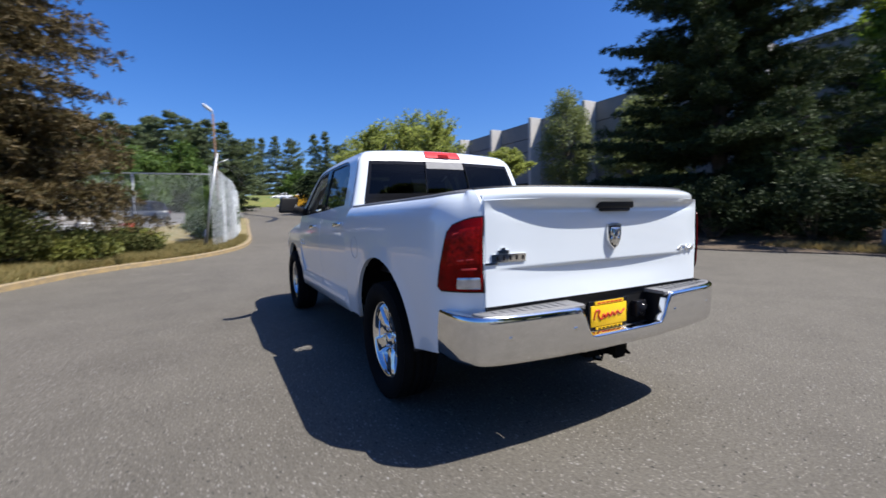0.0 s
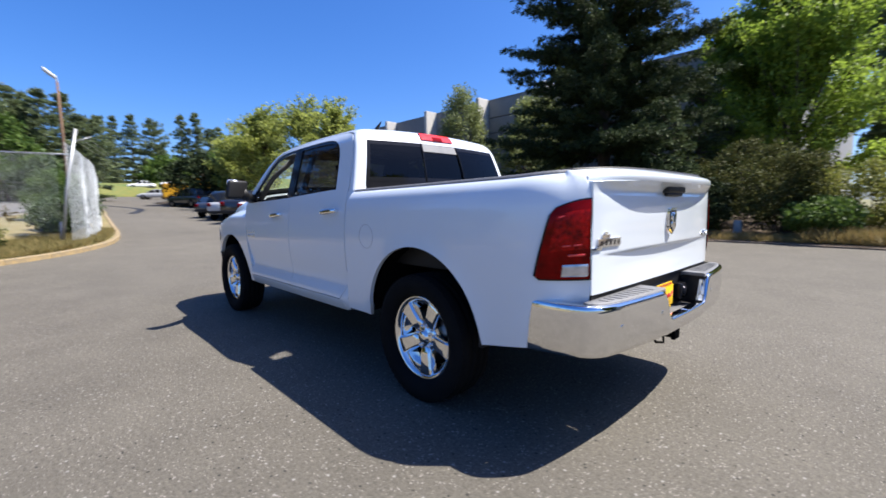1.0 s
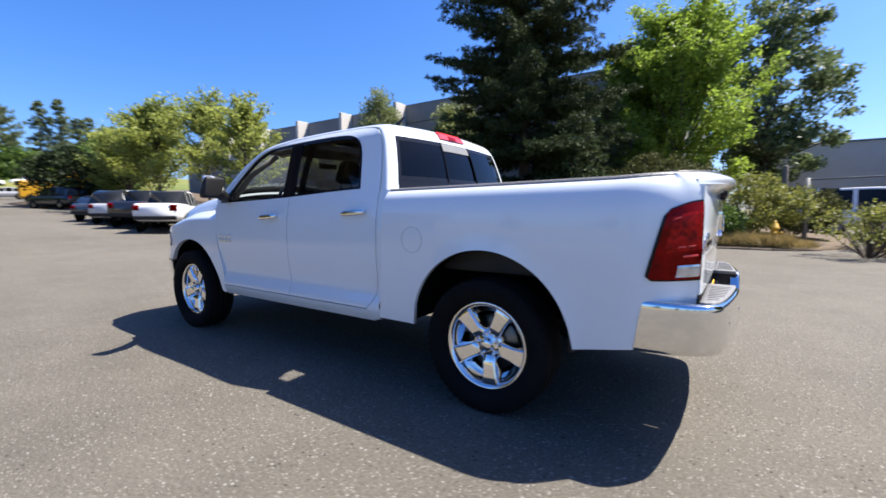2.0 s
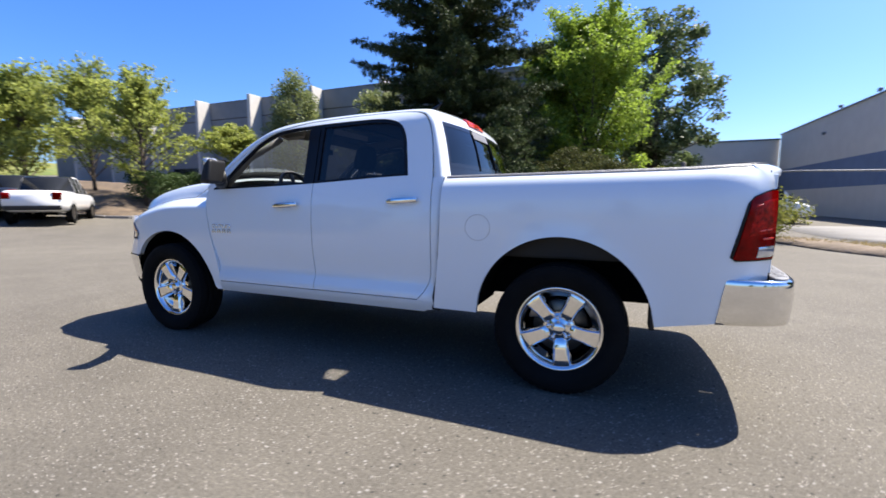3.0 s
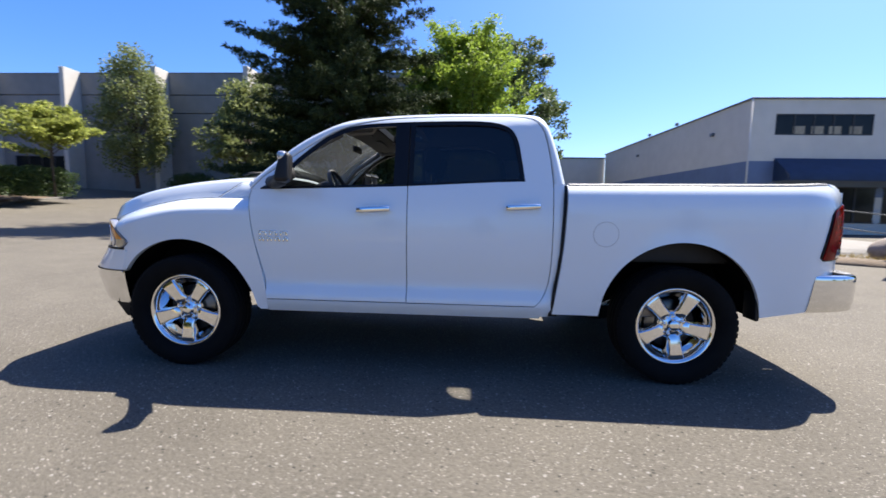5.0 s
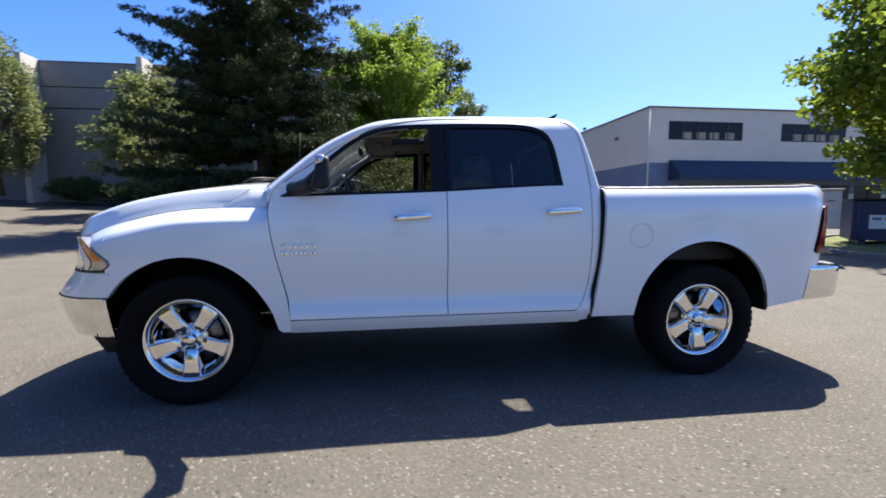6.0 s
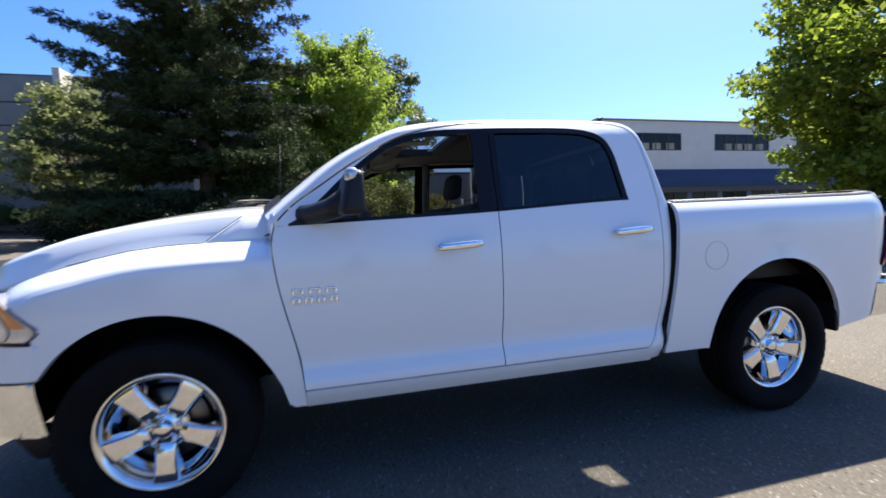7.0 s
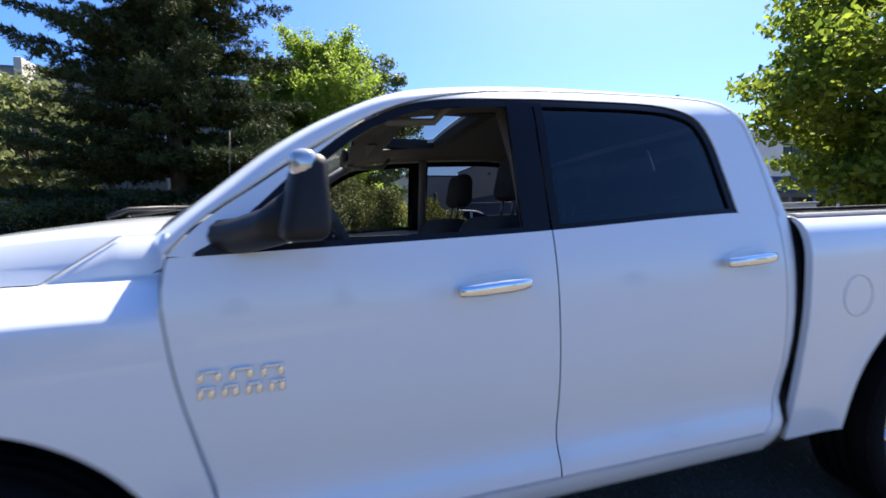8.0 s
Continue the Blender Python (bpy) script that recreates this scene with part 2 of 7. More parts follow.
def curve_at(points, x):
    """Smooth height over pairs (x, z)."""
    if x <= points[0][0]:
        return points[0][1]
    for i, ((x0, z0), (x1, z1)) in enumerate(zip(points, points[1:])):
        if x <= x1:
            k = (x - x0) / (x1 - x0)
            m0 = (z1 - points[i - 1][1]) / (x1 - points[i - 1][0]) if i else (z1 - z0) / (x1 - x0)
            m1 = (points[i + 2][1] - z0) / (points[i + 2][0] - x0) if i + 2 < len(points) else (z1 - z0) / (x1 - x0)
            h = x1 - x0
            return ((2 * k**3 - 3 * k**2 + 1) * z0 + (k**3 - 2 * k**2 + k) * h * m0 + (3 * k**2 - 2 * k**3) * z1 + (k**3 - k**2) * h * m1)
    return points[-1][1]


def smooth_line(points, n):
    """n points along a smooth line through points, at even steps."""
    pts = [Vector(p) for p in points]
    s = [0.0]
    for a, b in zip(pts, pts[1:]):
        s.append(s[-1] + (b - a).length)
    return [Vector([curve_at(list(zip(s, [p[c] for p in pts])), s[-1] * i / (n - 1)) for c in range(len(pts[0]))]) for i in range(n)]


def lerp(a, b, k):
    return a + (b - a) * k


# ---- ground: flat under the truck, rising ahead along the drive and towards the grey building ----
def soft(v, w=2.0):
    return w * math.log1p(math.exp(max(-30, min(30, v / w)))) if v < 30 * w else v


def ramp01(v, a, b):
    k = min(1, max(0, (v - a) / (b - a)))
    return k * k * (3 - 2 * k)


def gh(x, y):
    return .048 * soft(min(x, 130) - 14.5) + .080 * min(soft(-y - 13), 25) * ramp01(x, -4, 12)


EARTH = surface("dry_grass_earth", (0.20, 0.17, 0.075), 0.95, vary=0.25, scale=3, tint=(0.075, 0.085, 0.03), bump=0.6, bump_scale=20)
BARK = surface("bark_mulch", (0.15, 0.105, 0.065), 0.95, vary=0.25, scale=14, tint=(0.055, 0.041, 0.028), bump=0.9, bump_scale=45)
VERGE = surface("dry_verge", (0.23, 0.175, 0.085), 0.95, vary=0.2, scale=6, tint=(0.14, 0.13, 0.05), bump=0.7, bump_scale=40)
DIRT = surface("brown_dirt", (0.20, 0.15, 0.105), 0.95, vary=0.2, scale=6, tint=(0.11, 0.085, 0.06), bump=0.7, bump_scale=40)
KERB = surface("worn_yellow_kerb", (0.38, 0.265, 0.115), 0.9, vary=0.3, scale=11, tint=(0.19, 0.155, 0.105), bump=0.4, bump_scale=60)
CONCRETE = surface("pale_concrete", (0.20, 0.19, 0.175), 0.85, vary=0.1, scale=5, bump=0.3, bump_scale=50)
MEADOW = surface("yellow_meadow", (0.16, 0.145, 0.035), 0.95, vary=0.2, scale=1.2, tint=(0.08, 0.12, 0.03), bump=0.5, bump_scale=8)
GRASS_GREEN = surface("mown_grass", (0.10, 0.14, 0.035), 0.95, vary=0.2, scale=5, tint=(0.16, 0.15, 0.05), bump=0.6, bump_scale=60)
YARD = surface("yard_gravel", (0.135, 0.13, 0.125), 0.9, vary=0.15, scale=6, bump=0.4, bump_scale=30)
TAR = surface("tar", (0.02, 0.02, 0.02), 0.6, vary=0.2, scale=10)

lines = [-1500, -800, -400, -240, -170, -130, -100] + [v * 2.0 for v in range(-45, 46)] + [100, 130, 170, 240, 400, 800, 1500]
verts = [(x, y, gh(x, y)) for x in lines for y in lines]
n = len(lines)
faces = [(i * n + j, (i + 1) * n + j, (i + 1) * n + j + 1, i * n + j + 1) for i in range(n - 1) for j in range(n - 1)]
me = bpy.data.meshes.new("ground")
me.from_pydata(verts, [], faces)
me.materials.append(ASPHALT)
me.materials.append(EARTH)
for p in me.polygons:
    c = p.center
    p.use_smooth = True
    p.material_index = 0 if -60 < c.x < 100 and -60 < c.y < 30 else 1
tagged(new("ground", me), "weathered grey asphalt lot running out into dry earth", "ground", kind="structure")


def inside(x, y, poly):
    hit = False
    for (x0, y0), (x1, y1) in zip(poly, poly[1:] + poly[:1]):
        if (y0 > y) != (y1 > y) and x < (x1 - x0) * (y - y0) / (y1 - y0) + x0:
            hit = not hit
    return hit


def to_edge(x, y, poly):
    best = 1e9
    p = Vector((x, y))
    for a, b in zip(poly, poly[1:] + poly[:1]):
        a, b = Vector(a), Vector(b)
        k = max(0, min(1, (p - a).dot(b - a) / max(1e-9, (b - a).length_squared)))
        best = min(best, (p - a - (b - a) * k).length)
    return best


def patch(name, poly, material, label, lift=.05, mound=0.0, reach=4.0, step=.9, rough=.03, category="ground"):
    """A piece of ground inside a smooth outline, higher inside than at its edge."""
    ring = [tuple(p) for p in smooth_line(list(poly) + [poly[0]], len(poly) * 6)][:-1]
    bm = bmesh.new()
    def up(x, y, edge):
        d = to_edge(x, y, ring) if not edge else 0
        return gh(x, y) + (lift if not edge else lift * .9) + mound * ramp01(d, 0, reach) + rough * noise.noise((x * .9, y * .9, 3)) * (not edge)
    vs = [bm.verts.new((x, y, up(x, y, True))) for x, y in ring]
    face = bm.faces.new(vs)
    bmesh.ops.triangulate(bm, faces=[face])
    for _ in range(7):
        longs = [e for e in bm.edges if e.calc_length() > step * 1.6]
        if not longs:
            break
        bmesh.ops.subdivide_edges(bm, edges=longs, cuts=1)
        bmesh.ops.triangulate(bm, faces=bm.faces[:])
    for v in bm.verts:
        v.co.z = up(v.co.x, v.co.y, v.is_boundary)
    edges = [e for e in bm.edges if e.is_boundary]
    made = bmesh.ops.extrude_edge_only(bm, edges=edges)["geom"]
    bmesh.ops.translate(bm, vec=(0, 0, -lift - .06), verts=[g for g in made if isinstance(g, bmesh.types.BMVert)])
    bmesh.ops.recalc_face_normals(bm, faces=bm.faces)
    return tagged(part(name, bm, material), label, category, kind="structure"), ring


def kerb(name, points, label, material=KERB, high=.13, wide=.16):
    """Kerb stones end to end along a line, each a block of its own, joints between them."""
    top = tagged(new(name), label, "kerb", kind="structure")
    dense = smooth_line(points, max(6, int(sum((Vector(a) - Vector(b)).length for a, b in zip(points, points[1:])) / 1.2)))
    for a, b in zip(dense, dense[1:]):
        d = b - a
        m, ln = (a + b) / 2, d.length
        bm = block((-ln / 2 + .006, -wide / 2, -.1), (ln / 2 - .006, wide / 2, high), .02, 2)
        za, zb = gh(a.x, a.y), gh(b.x, b.y)
        part("kerb_stone", bm, material, top, m=Matrix.Translation((m.x, m.y, (za + zb) / 2)) @ Matrix.Rotation(math.atan2(d.y, d.x), 4, 'Z') @ Matrix.Rotation(-math.atan2(zb - za, ln), 4, 'Y'))
    return top


LEFT_EDGE = [(4.5, 7.6), (6.6, 6.3), (8.6, 5.55), (10.3, 4.95), (11.6, 4.05), (12.6, 3.05), (13.5, 2.35), (14.6, 1.72), (16.2, 1.02), (18.2, .56), (20.6, .28), (25.0, .0), (30.0, -.35), (42, -1.1)]
patch("verge", LEFT_EDGE + [(42, .4), (30, .9), (21, 1.5), (17.2, 2.6), (15.2, 3.5), (13.6, 4.7), (11.8, 6.5), (9.6, 9), (4, 14), (0, 12)], VERGE, "dry grassy verge behind a worn yellow kerb", .10, .16, 1.8)
kerb("kerb", LEFT_EDGE, "worn yellow-painted kerb along the verge")
patch("yard", [(15.2, 3.4), (17.2, 2.5), (21, 1.4), (30, .8), (60, .5), (60, 26), (8, 26), (9.4, 9), (11.6, 6.4), (13.5, 4.6)], YARD, "pale gravel yard behind the fence", .19, 0, 1, 2.5)
RIGHT_EDGE = [(13.5, -13.5), (9.0, -11.6), (5.0, -11.6), (1.4, -12.9), (-1.8, -12.6), (-3.3, -13.4)]
patch("planting_bed", RIGHT_EDGE + [(-4.6, -16), (-4, -27.5), (8, -28.4), (16.5, -28.4), (15.5, -20)], BARK, "bark-covered planting bed under dark conifers", .06, .45, 5)
kerb("kerb", RIGHT_EDGE, "low worn kerb along the bark bed", DIRT, .05, .14)
STRIP = [(-4.2, -12.2), (-5.0, -9.2), (-6.4, -7.4), (-9.0, -5.6)]
patch("dirt_strip", STRIP + [(-10.4, -6.4), (-8.2, -8.2), (-6.6, -10.2), (-5.6, -13.0)], DIRT, "dirt strip with dry grass and leaves", .05, .08, 1.2)
patch("grass_patch", [(-9.5, -5.3), (-10.5, -7.2), (-14, -10.2), (-19, -12), (-24, -9), (-22, -2), (-13, -1.5)], GRASS_GREEN, "mown grass patch beside the lot entrance", .08, .1, 2)
kerb("kerb", [(-12.5, -1.2), (-9.6, -4.0), (-9.2, -5.6), (-10.4, -7.4), (-14, -10.5), (-19, -12.3)], "pale kerb round the grass patch", CONCRETE)
patch("concrete_apron", [(-8.6, -9.2), (-11.2, -9.8), (-15, -12.6), (-15, -20.5), (-8, -21), (-6.5, -14)], CONCRETE, "pale concrete apron before the white building", .012, 0, 1, 2)
BED2 = [(21.6, -9.6), (24.4, -13.7), (26.2, -18.5), (27.0, -22.2)]
patch("bark_slope", BED2 + [(30, -23.0), (44, -24.0), (60, -24.5), (60, -8.6), (40, -8.8), (28, -9.0)], BARK, "bark-covered slope with trees and a hedge", .08, .95, 4)
kerb("kerb", [(34, -8.9), (28, -8.9), (23.5, -8.9)] + BED2 + [(29.5, -23.2)], "grey kerb along the bark slope", CONCRETE)
patch("meadow", [(86, -40), (92, -8), (90, 2), (96, 30), (180, 60), (200, -60), (120, -70)], MEADOW, "yellow-green meadow at the far end of the drive", .1, 2.3, 9, 5)
# tar-filled crack on the drive
crack = smooth_line([(36, -2.3), (40, -3.4), (44, -3.9), (49, -3.0), (54, -2.0), (60, -2.2)], 40)
tagged(part("tar_seam", sheet([[Vector((p.x, p.y + d, gh(p.x, p.y) + .006)) for d in (-.28, .28)] for p in crack]), TAR), "dark tar seam winding along the drive", "tar", kind="structure")

# ---- the pickup truck: x ahead, y to its driver's side, rear axle at x = 0 ----
truck = thing("pickup_truck", "white crew-cab pickup truck with chrome bumpers and wheels, parked on asphalt", "truck")

W_DOOR = [(.40, .935), (.45, .968), (.50, .994), (.54, 1.000), (.58, .991), (.63, .969), (.68, .967), (.76, .982), (.90, .998), (1.05, 1.0), (1.2, .990), (1.30, .972), (1.36, .957), (1.40, .945)]
W_BED = [(.45, .985), (.6, 1.005), (.8, 1.020), (1.0, 1.032), (1.15, 1.032), (1.24, 1.028)]
W_FENDER = [(.44, .970), (.6, .985), (.8, 1.0), (.95, 1.004), (1.05, 1.001), (1.16, .993)]
CREST = [(3.05, 1.262), (3.4, 1.256), (3.65, 1.240), (3.9, 1.190), (4.1, 1.136), (4.22, 1.102), (4.32, 1.080), (4.44, 1.06)]
HOOD_TOP = [(3.05, 1.460), (3.35, 1.448), (3.9, 1.362), (4.2, 1.268), (4.36, 1.195), (4.43, 1.12)]
BELT = [(.87, 1.385), (1.06, 1.404), (1.99, 1.356), (2.99, 1.322), (3.05, 1.32)]
DOOR_FRONT = [(.48, 2.930), (.7, 2.957), (1.0, 3.022), (1.15, 3.045), (1.25, 3.050), (1.33, 3.035)]
DOOR_REAR = [(.51, 1.02), (.527, .985), (.60, .925), (.712, .890), (1.0, .880), (1.231, .880), (1.36, .880), (1.41, .880)]
CAB_END = [(.44, .872), (.6, .850), (.9, .815), (1.2, .798), (1.38, .790)]
NOSE_LEN = [(.45, .66), (.55, .71), (.70, .75), (.84, .63), (.90, .592), (1.06, .582), (1.4, .60)]


def w_door(z):
    return curve_at(W_DOOR, z) if z < 1.40 else .945 - .265 * (z - 1.40) - 4 * max(0, z - 1.78) ** 2


def nose(x, z):
    """How far the front end draws in towards the nose."""
    k = max(0.0, (x - 3.85) / curve_at(NOSE_LEN, z))
    return max(0.0, 1 - k ** 2.6) ** (1 / 2.6)


def tail(x):
    k = max(0.0, (-.75 - x) / .55)
    return max(0.0, 1 - k ** 2.5) ** .4


def fender_column(x, lo, s, n=14):
    zk = curve_at(CREST, x)
    col = []
    for i in range(n):
        z = lerp(lo, zk - .105, i / (n - 1))
        col.append((curve_at(W_FENDER, z) * nose(x, z), z))
    for y, dz in ((.990, -.095), (.984, -.084), (.970, -.070), (.94, -.050), (.90, -.028), (.86, -.010), (.825, -.002)):
        col.append((y * nose(x, zk + dz), zk + dz))
    return [Vector((x, s * y, z)) for y, z in col]


def bed_rail(x):
    return curve_at([(-1.11, 1.417), (-.9, 1.409), (-.7, 1.402), (.8, 1.385)], x)


def bed_section(x, lo, n=18):
    zt = bed_rail(x)
    col = [(curve_at(W_BED, z), z) for z in (lerp(lo, zt - .16, i / (n - 1)) for i in range(n))]
    col += [(y, zt + dz) for y, dz in ((1.024, -.13), (1.016, -.095), (1.002, -.060), (.982, -.030), (.958, -.010), (.930, 0))]
    return col


def rail_plan(x):
    """The bed's outer line from above, and the way it faces."""
    e = 1e-3
    d = (1.032 * tail(x + e) - 1.032 * tail(x - e)) / (2 * e)
    return Vector((x, 1.032 * tail(x))), Vector((-d, 1.0)).normalized()


def bed_y(x, z):
    return 1.032 * tail(x) - (1.032 - curve_at(W_BED, min(z, 1.24)))


def arch(x, cx, cz, r):
    d = r * r - (x - cx) ** 2
    return cz + math.sqrt(d) if d > 0 else None


# outlines of the cab from the side, from the cowl over the roof to the bed
O_LINE = smooth_line([(3.075, 1.365), (2.917, 1.505), (2.77, 1.633), (2.618, 1.733), (2.388, 1.838), (2.149, 1.879), (1.74, 1.906), (1.301, 1.911), (1.111, 1.908), (0.975, 1.891), (0.922, 1.845), (0.88, 1.745), (0.835, 1.591), (0.79, 1.39)], 81)
S_LINE = smooth_line([(3.04, 1.325), (2.954, 1.415), (2.825, 1.508), (2.642, 1.635), (2.39, 1.774), (2.086, 1.844), (1.834, 1.865), (1.505, 1.878), (1.169, 1.878), (1.015, 1.851), (0.951, 1.779), (0.913, 1.645), (0.891, 1.499), (0.88, 1.385)], 81)
D_LINE = smooth_line([(2.955, 1.32), (2.796, 1.477), (2.689, 1.579), (2.5, 1.722), (2.305, 1.798), (1.965, 1.828), (1.625, 1.839), (1.39, 1.839), (1.263, 1.823), (1.17, 1.779), (1.122, 1.693), (1.097, 1.567), (1.072, 1.404)], 81)


def inward(line, d):
    """The line moved by d towards the inside of the window."""
    out = []
    for i, p in enumerate(line):
        t = (line[min(i + 1, len(line) - 1)] - line[max(i - 1, 0)]).normalized()
        out.append(p + Vector((-t.y, t.x)) * d)
    return out


def side_pt(p, s, out=0.0):
    return Vector((p.x, s * (w_door(p.y) + out), p.y))


def shell(i, v):
    """The skin over the cab: windscreen, roof and rear wall, across from side to side (v from -1 to 1)."""
    p = O_LINE[i]
    t = (O_LINE[min(i + 1, 80)] - O_LINE[max(i - 1, 0)]).normalized()
    n = Vector((t.y, -t.x))
    k = i / 80
    b = curve_at([(0, .14), (.10, .11), (.20, .055), (.28, .034), (.5, .032), (.78, .03), (.9, .05), (1, .05)], k)
    q = p - n * b * (1 - v * v) if n.y < 0 else p + n * b * (1 - v * v)
    return Vector((q.x, v * w_door(p.y), q.y))


def shell_piece(i0, i1, v0, v1, nv=13, holes=(), lower=0.0):
    rows = [[shell(i, lerp(v0, v1, j / (nv - 1))) - Vector((0, 0, lower)) for j in range(nv)] for i in range(i0, i1 + 1)]
    bm = sheet(rows)
    if holes:
        x0, x1, y = holes
        gone = [f for f in bm.faces if x0 < f.calc_center_median().x < x1 and abs(f.calc_center_median().y) < y]
        bmesh.ops.delete(bm, geom=gone, context='FACES')
    return bm


# index of the top of the windscreen and of the roof's rear edge on the outline
I_WIND = min(range(81), key=lambda i: abs(O_LINE[i].x - 2.44) + (0 if O_LINE[i].x > 1.5 else 9))
I_BACK = min(range(81), key=lambda i: abs(O_LINE[i].y - 1.86) + (0 if O_LINE[i].x < 1.5 else 9))
TURN = Vector((0, -.028, 0))

# roof with the sunroof's opening, windscreen, rear wall
SUNROOF = (1.93, 2.24, .42)
part("roof", rim(shell_piece(I_WIND, I_BACK, -.9, .9, 25, SUNROOF), Vector((0, 0, -.02))), PAINT, truck)
part("windscreen", shell_piece(3, I_WIND - 1, -.9, .9), WINDSCREEN, truck, "clear raked windscreen")
part("cowl", shell_piece(0, 3, -.92, .92), PLASTIC, truck, "black plastic cowl")
part("headliner", shell_piece(I_WIND, I_BACK, -.93, .93, 25, SUNROOF, .045), HEADLINER, truck, "pale grey cloth headliner")
sx0, sx1, sy = 1.90, 2.27, .45
part("sunroof", sheet([[Vector((lerp(sx0, sx1, a / 4), lerp(-sy, sy, b / 6), 1.925 + .010 * (1 - (lerp(-1, 1, b / 6)) ** 2))) for b in range(7)] for a in range(5)]), SUN_GLASS, truck, "tinted glass sunroof")
part("sunroof_frame", join(block((1.875, -.46, 1.866), (1.935, .46, 1.920)), block((2.242, -.46, 1.860), (2.30, .46, 1.915)), block((1.936, .40, 1.864), (2.241, .46, 1.918)), block((1.936, -.46, 1.864), (2.241, -.40, 1.918))), DASH, truck, "dark sunroof frame")
D_TOP = [(p.x, p.y) for p in sorted(D_LINE, key=lambda p: p.x) if p.y > 1.70]
for s in (1, -1):
    rail = []
    for i in range(I_WIND, I_BACK + 1):
        a = shell(i, .93 * s) - Vector((0, 0, .045))
        zt = curve_at(D_TOP, a.x) + .012
        b = Vector((a.x, s * (w_door(zt) - .022), zt))
        rail.append([a, lerp(a, b, .5) - Vector((0, s * .008, .012)), b])
    part("roof_rail_lining", sheet(rail), HEADLINER, truck)
part("rear_header", shell_piece(I_BACK, I_BACK + 2, -.9, .9), PAINT, truck)
part("rear_sill", rim(shell_piece(78, 80, -.9, .9), Vector((.02, 0, 0))), GLOSS_BLACK, truck)
rg = part("rear_window", shell_piece(I_BACK + 2, 78, -.9, -.265, 7), REAR_GLASS, truck, "dark tinted sliding rear window")
part("pane", shell_piece(I_BACK + 2, 78, .265, .9, 7), REAR_GLASS, rg)
slide = shell_piece(I_BACK + 2, 78, -.25, .25, 9)
bmesh.ops.translate(slide, vec=(.006, 0, 0), verts=slide.verts)
part("pane", slide, REAR_GLASS, rg)
for v in (-.258, .258):
    part("window_bar", tube([shell(i, v) + Vector((-.004, 0, 0)) for i in range(I_BACK + 2, 79, 2)], .007, 6), GLOSS_BLACK, rg)
for v in (-.885, .885):
    part("window_edge", sheet([[shell(i, v * (1 + .02 * a)) + Vector((-.002, 0, 0)) for a in (-1, 0, 1)] for i in range(I_BACK + 2, 80)]), GLOSS_BLACK, rg)
part("window_edge", sheet([[shell(I_BACK + 2 + a, lerp(-.9, .9, j / 16)) + Vector((-.002, 0, .0)) for j in range(17)] for a in (0, 1)]), GLOSS_BLACK, rg)
part("window_edge", sheet([[shell(77 + a, lerp(-.9, .9, j / 16)) + Vector((-.002, 0, .0)) for j in range(17)] for a in (0, 1)]), GLOSS_BLACK, rg)
# slider's inner frame, a pale strip under the brake light
part("slider_frame", sheet([[shell(I_BACK + 2 + a, lerp(-.24, .24, j / 8)) + Vector((-.004, 0, -.004)) for j in range(9)] for a in (0, 1, 2)]), STEP_PAD, rg, "grey upper edge of the sliding pane")
bl = part("brake_light", rim(sheet([[shell(i, lerp(-.235, .235, j / 10)) + Vector((-.012, 0, .004)) for j in range(11)] for i in range(I_BACK - 1, I_BACK + 2)]), Vector((.02, 0, -.01))), RED_DEEP, truck, "red third brake light on the roof edge")
part("cargo_lamp", rim(sheet([[shell(i, lerp(-.07, .07, j / 4)) + Vector((-.016, 0, .005)) for j in range(5)] for i in range(I_BACK, I_BACK + 2)]), Vector((.01, 0, 0))), RED_LENS, bl)
fin_rows = [[Vector((lerp(1.015, .965, k) + (lerp(.085, .018, k)) * a, .55 + .016 * (1 - k * .75) * math.sin(math.pi * a) ** .7 * sgn, 1.918 + .058 * k)) for a in (0, .2, .4, .6, .8, 1)] for sgn, k in ((1, 0), (1, .5), (1, .85), (1, 1), (-1, 1), (-1, .85), (-1, .5), (-1, 0))]
part("roof_fin", sheet(fin_rows), GLOSS_BLACK, truck, "black shark-fin aerial")

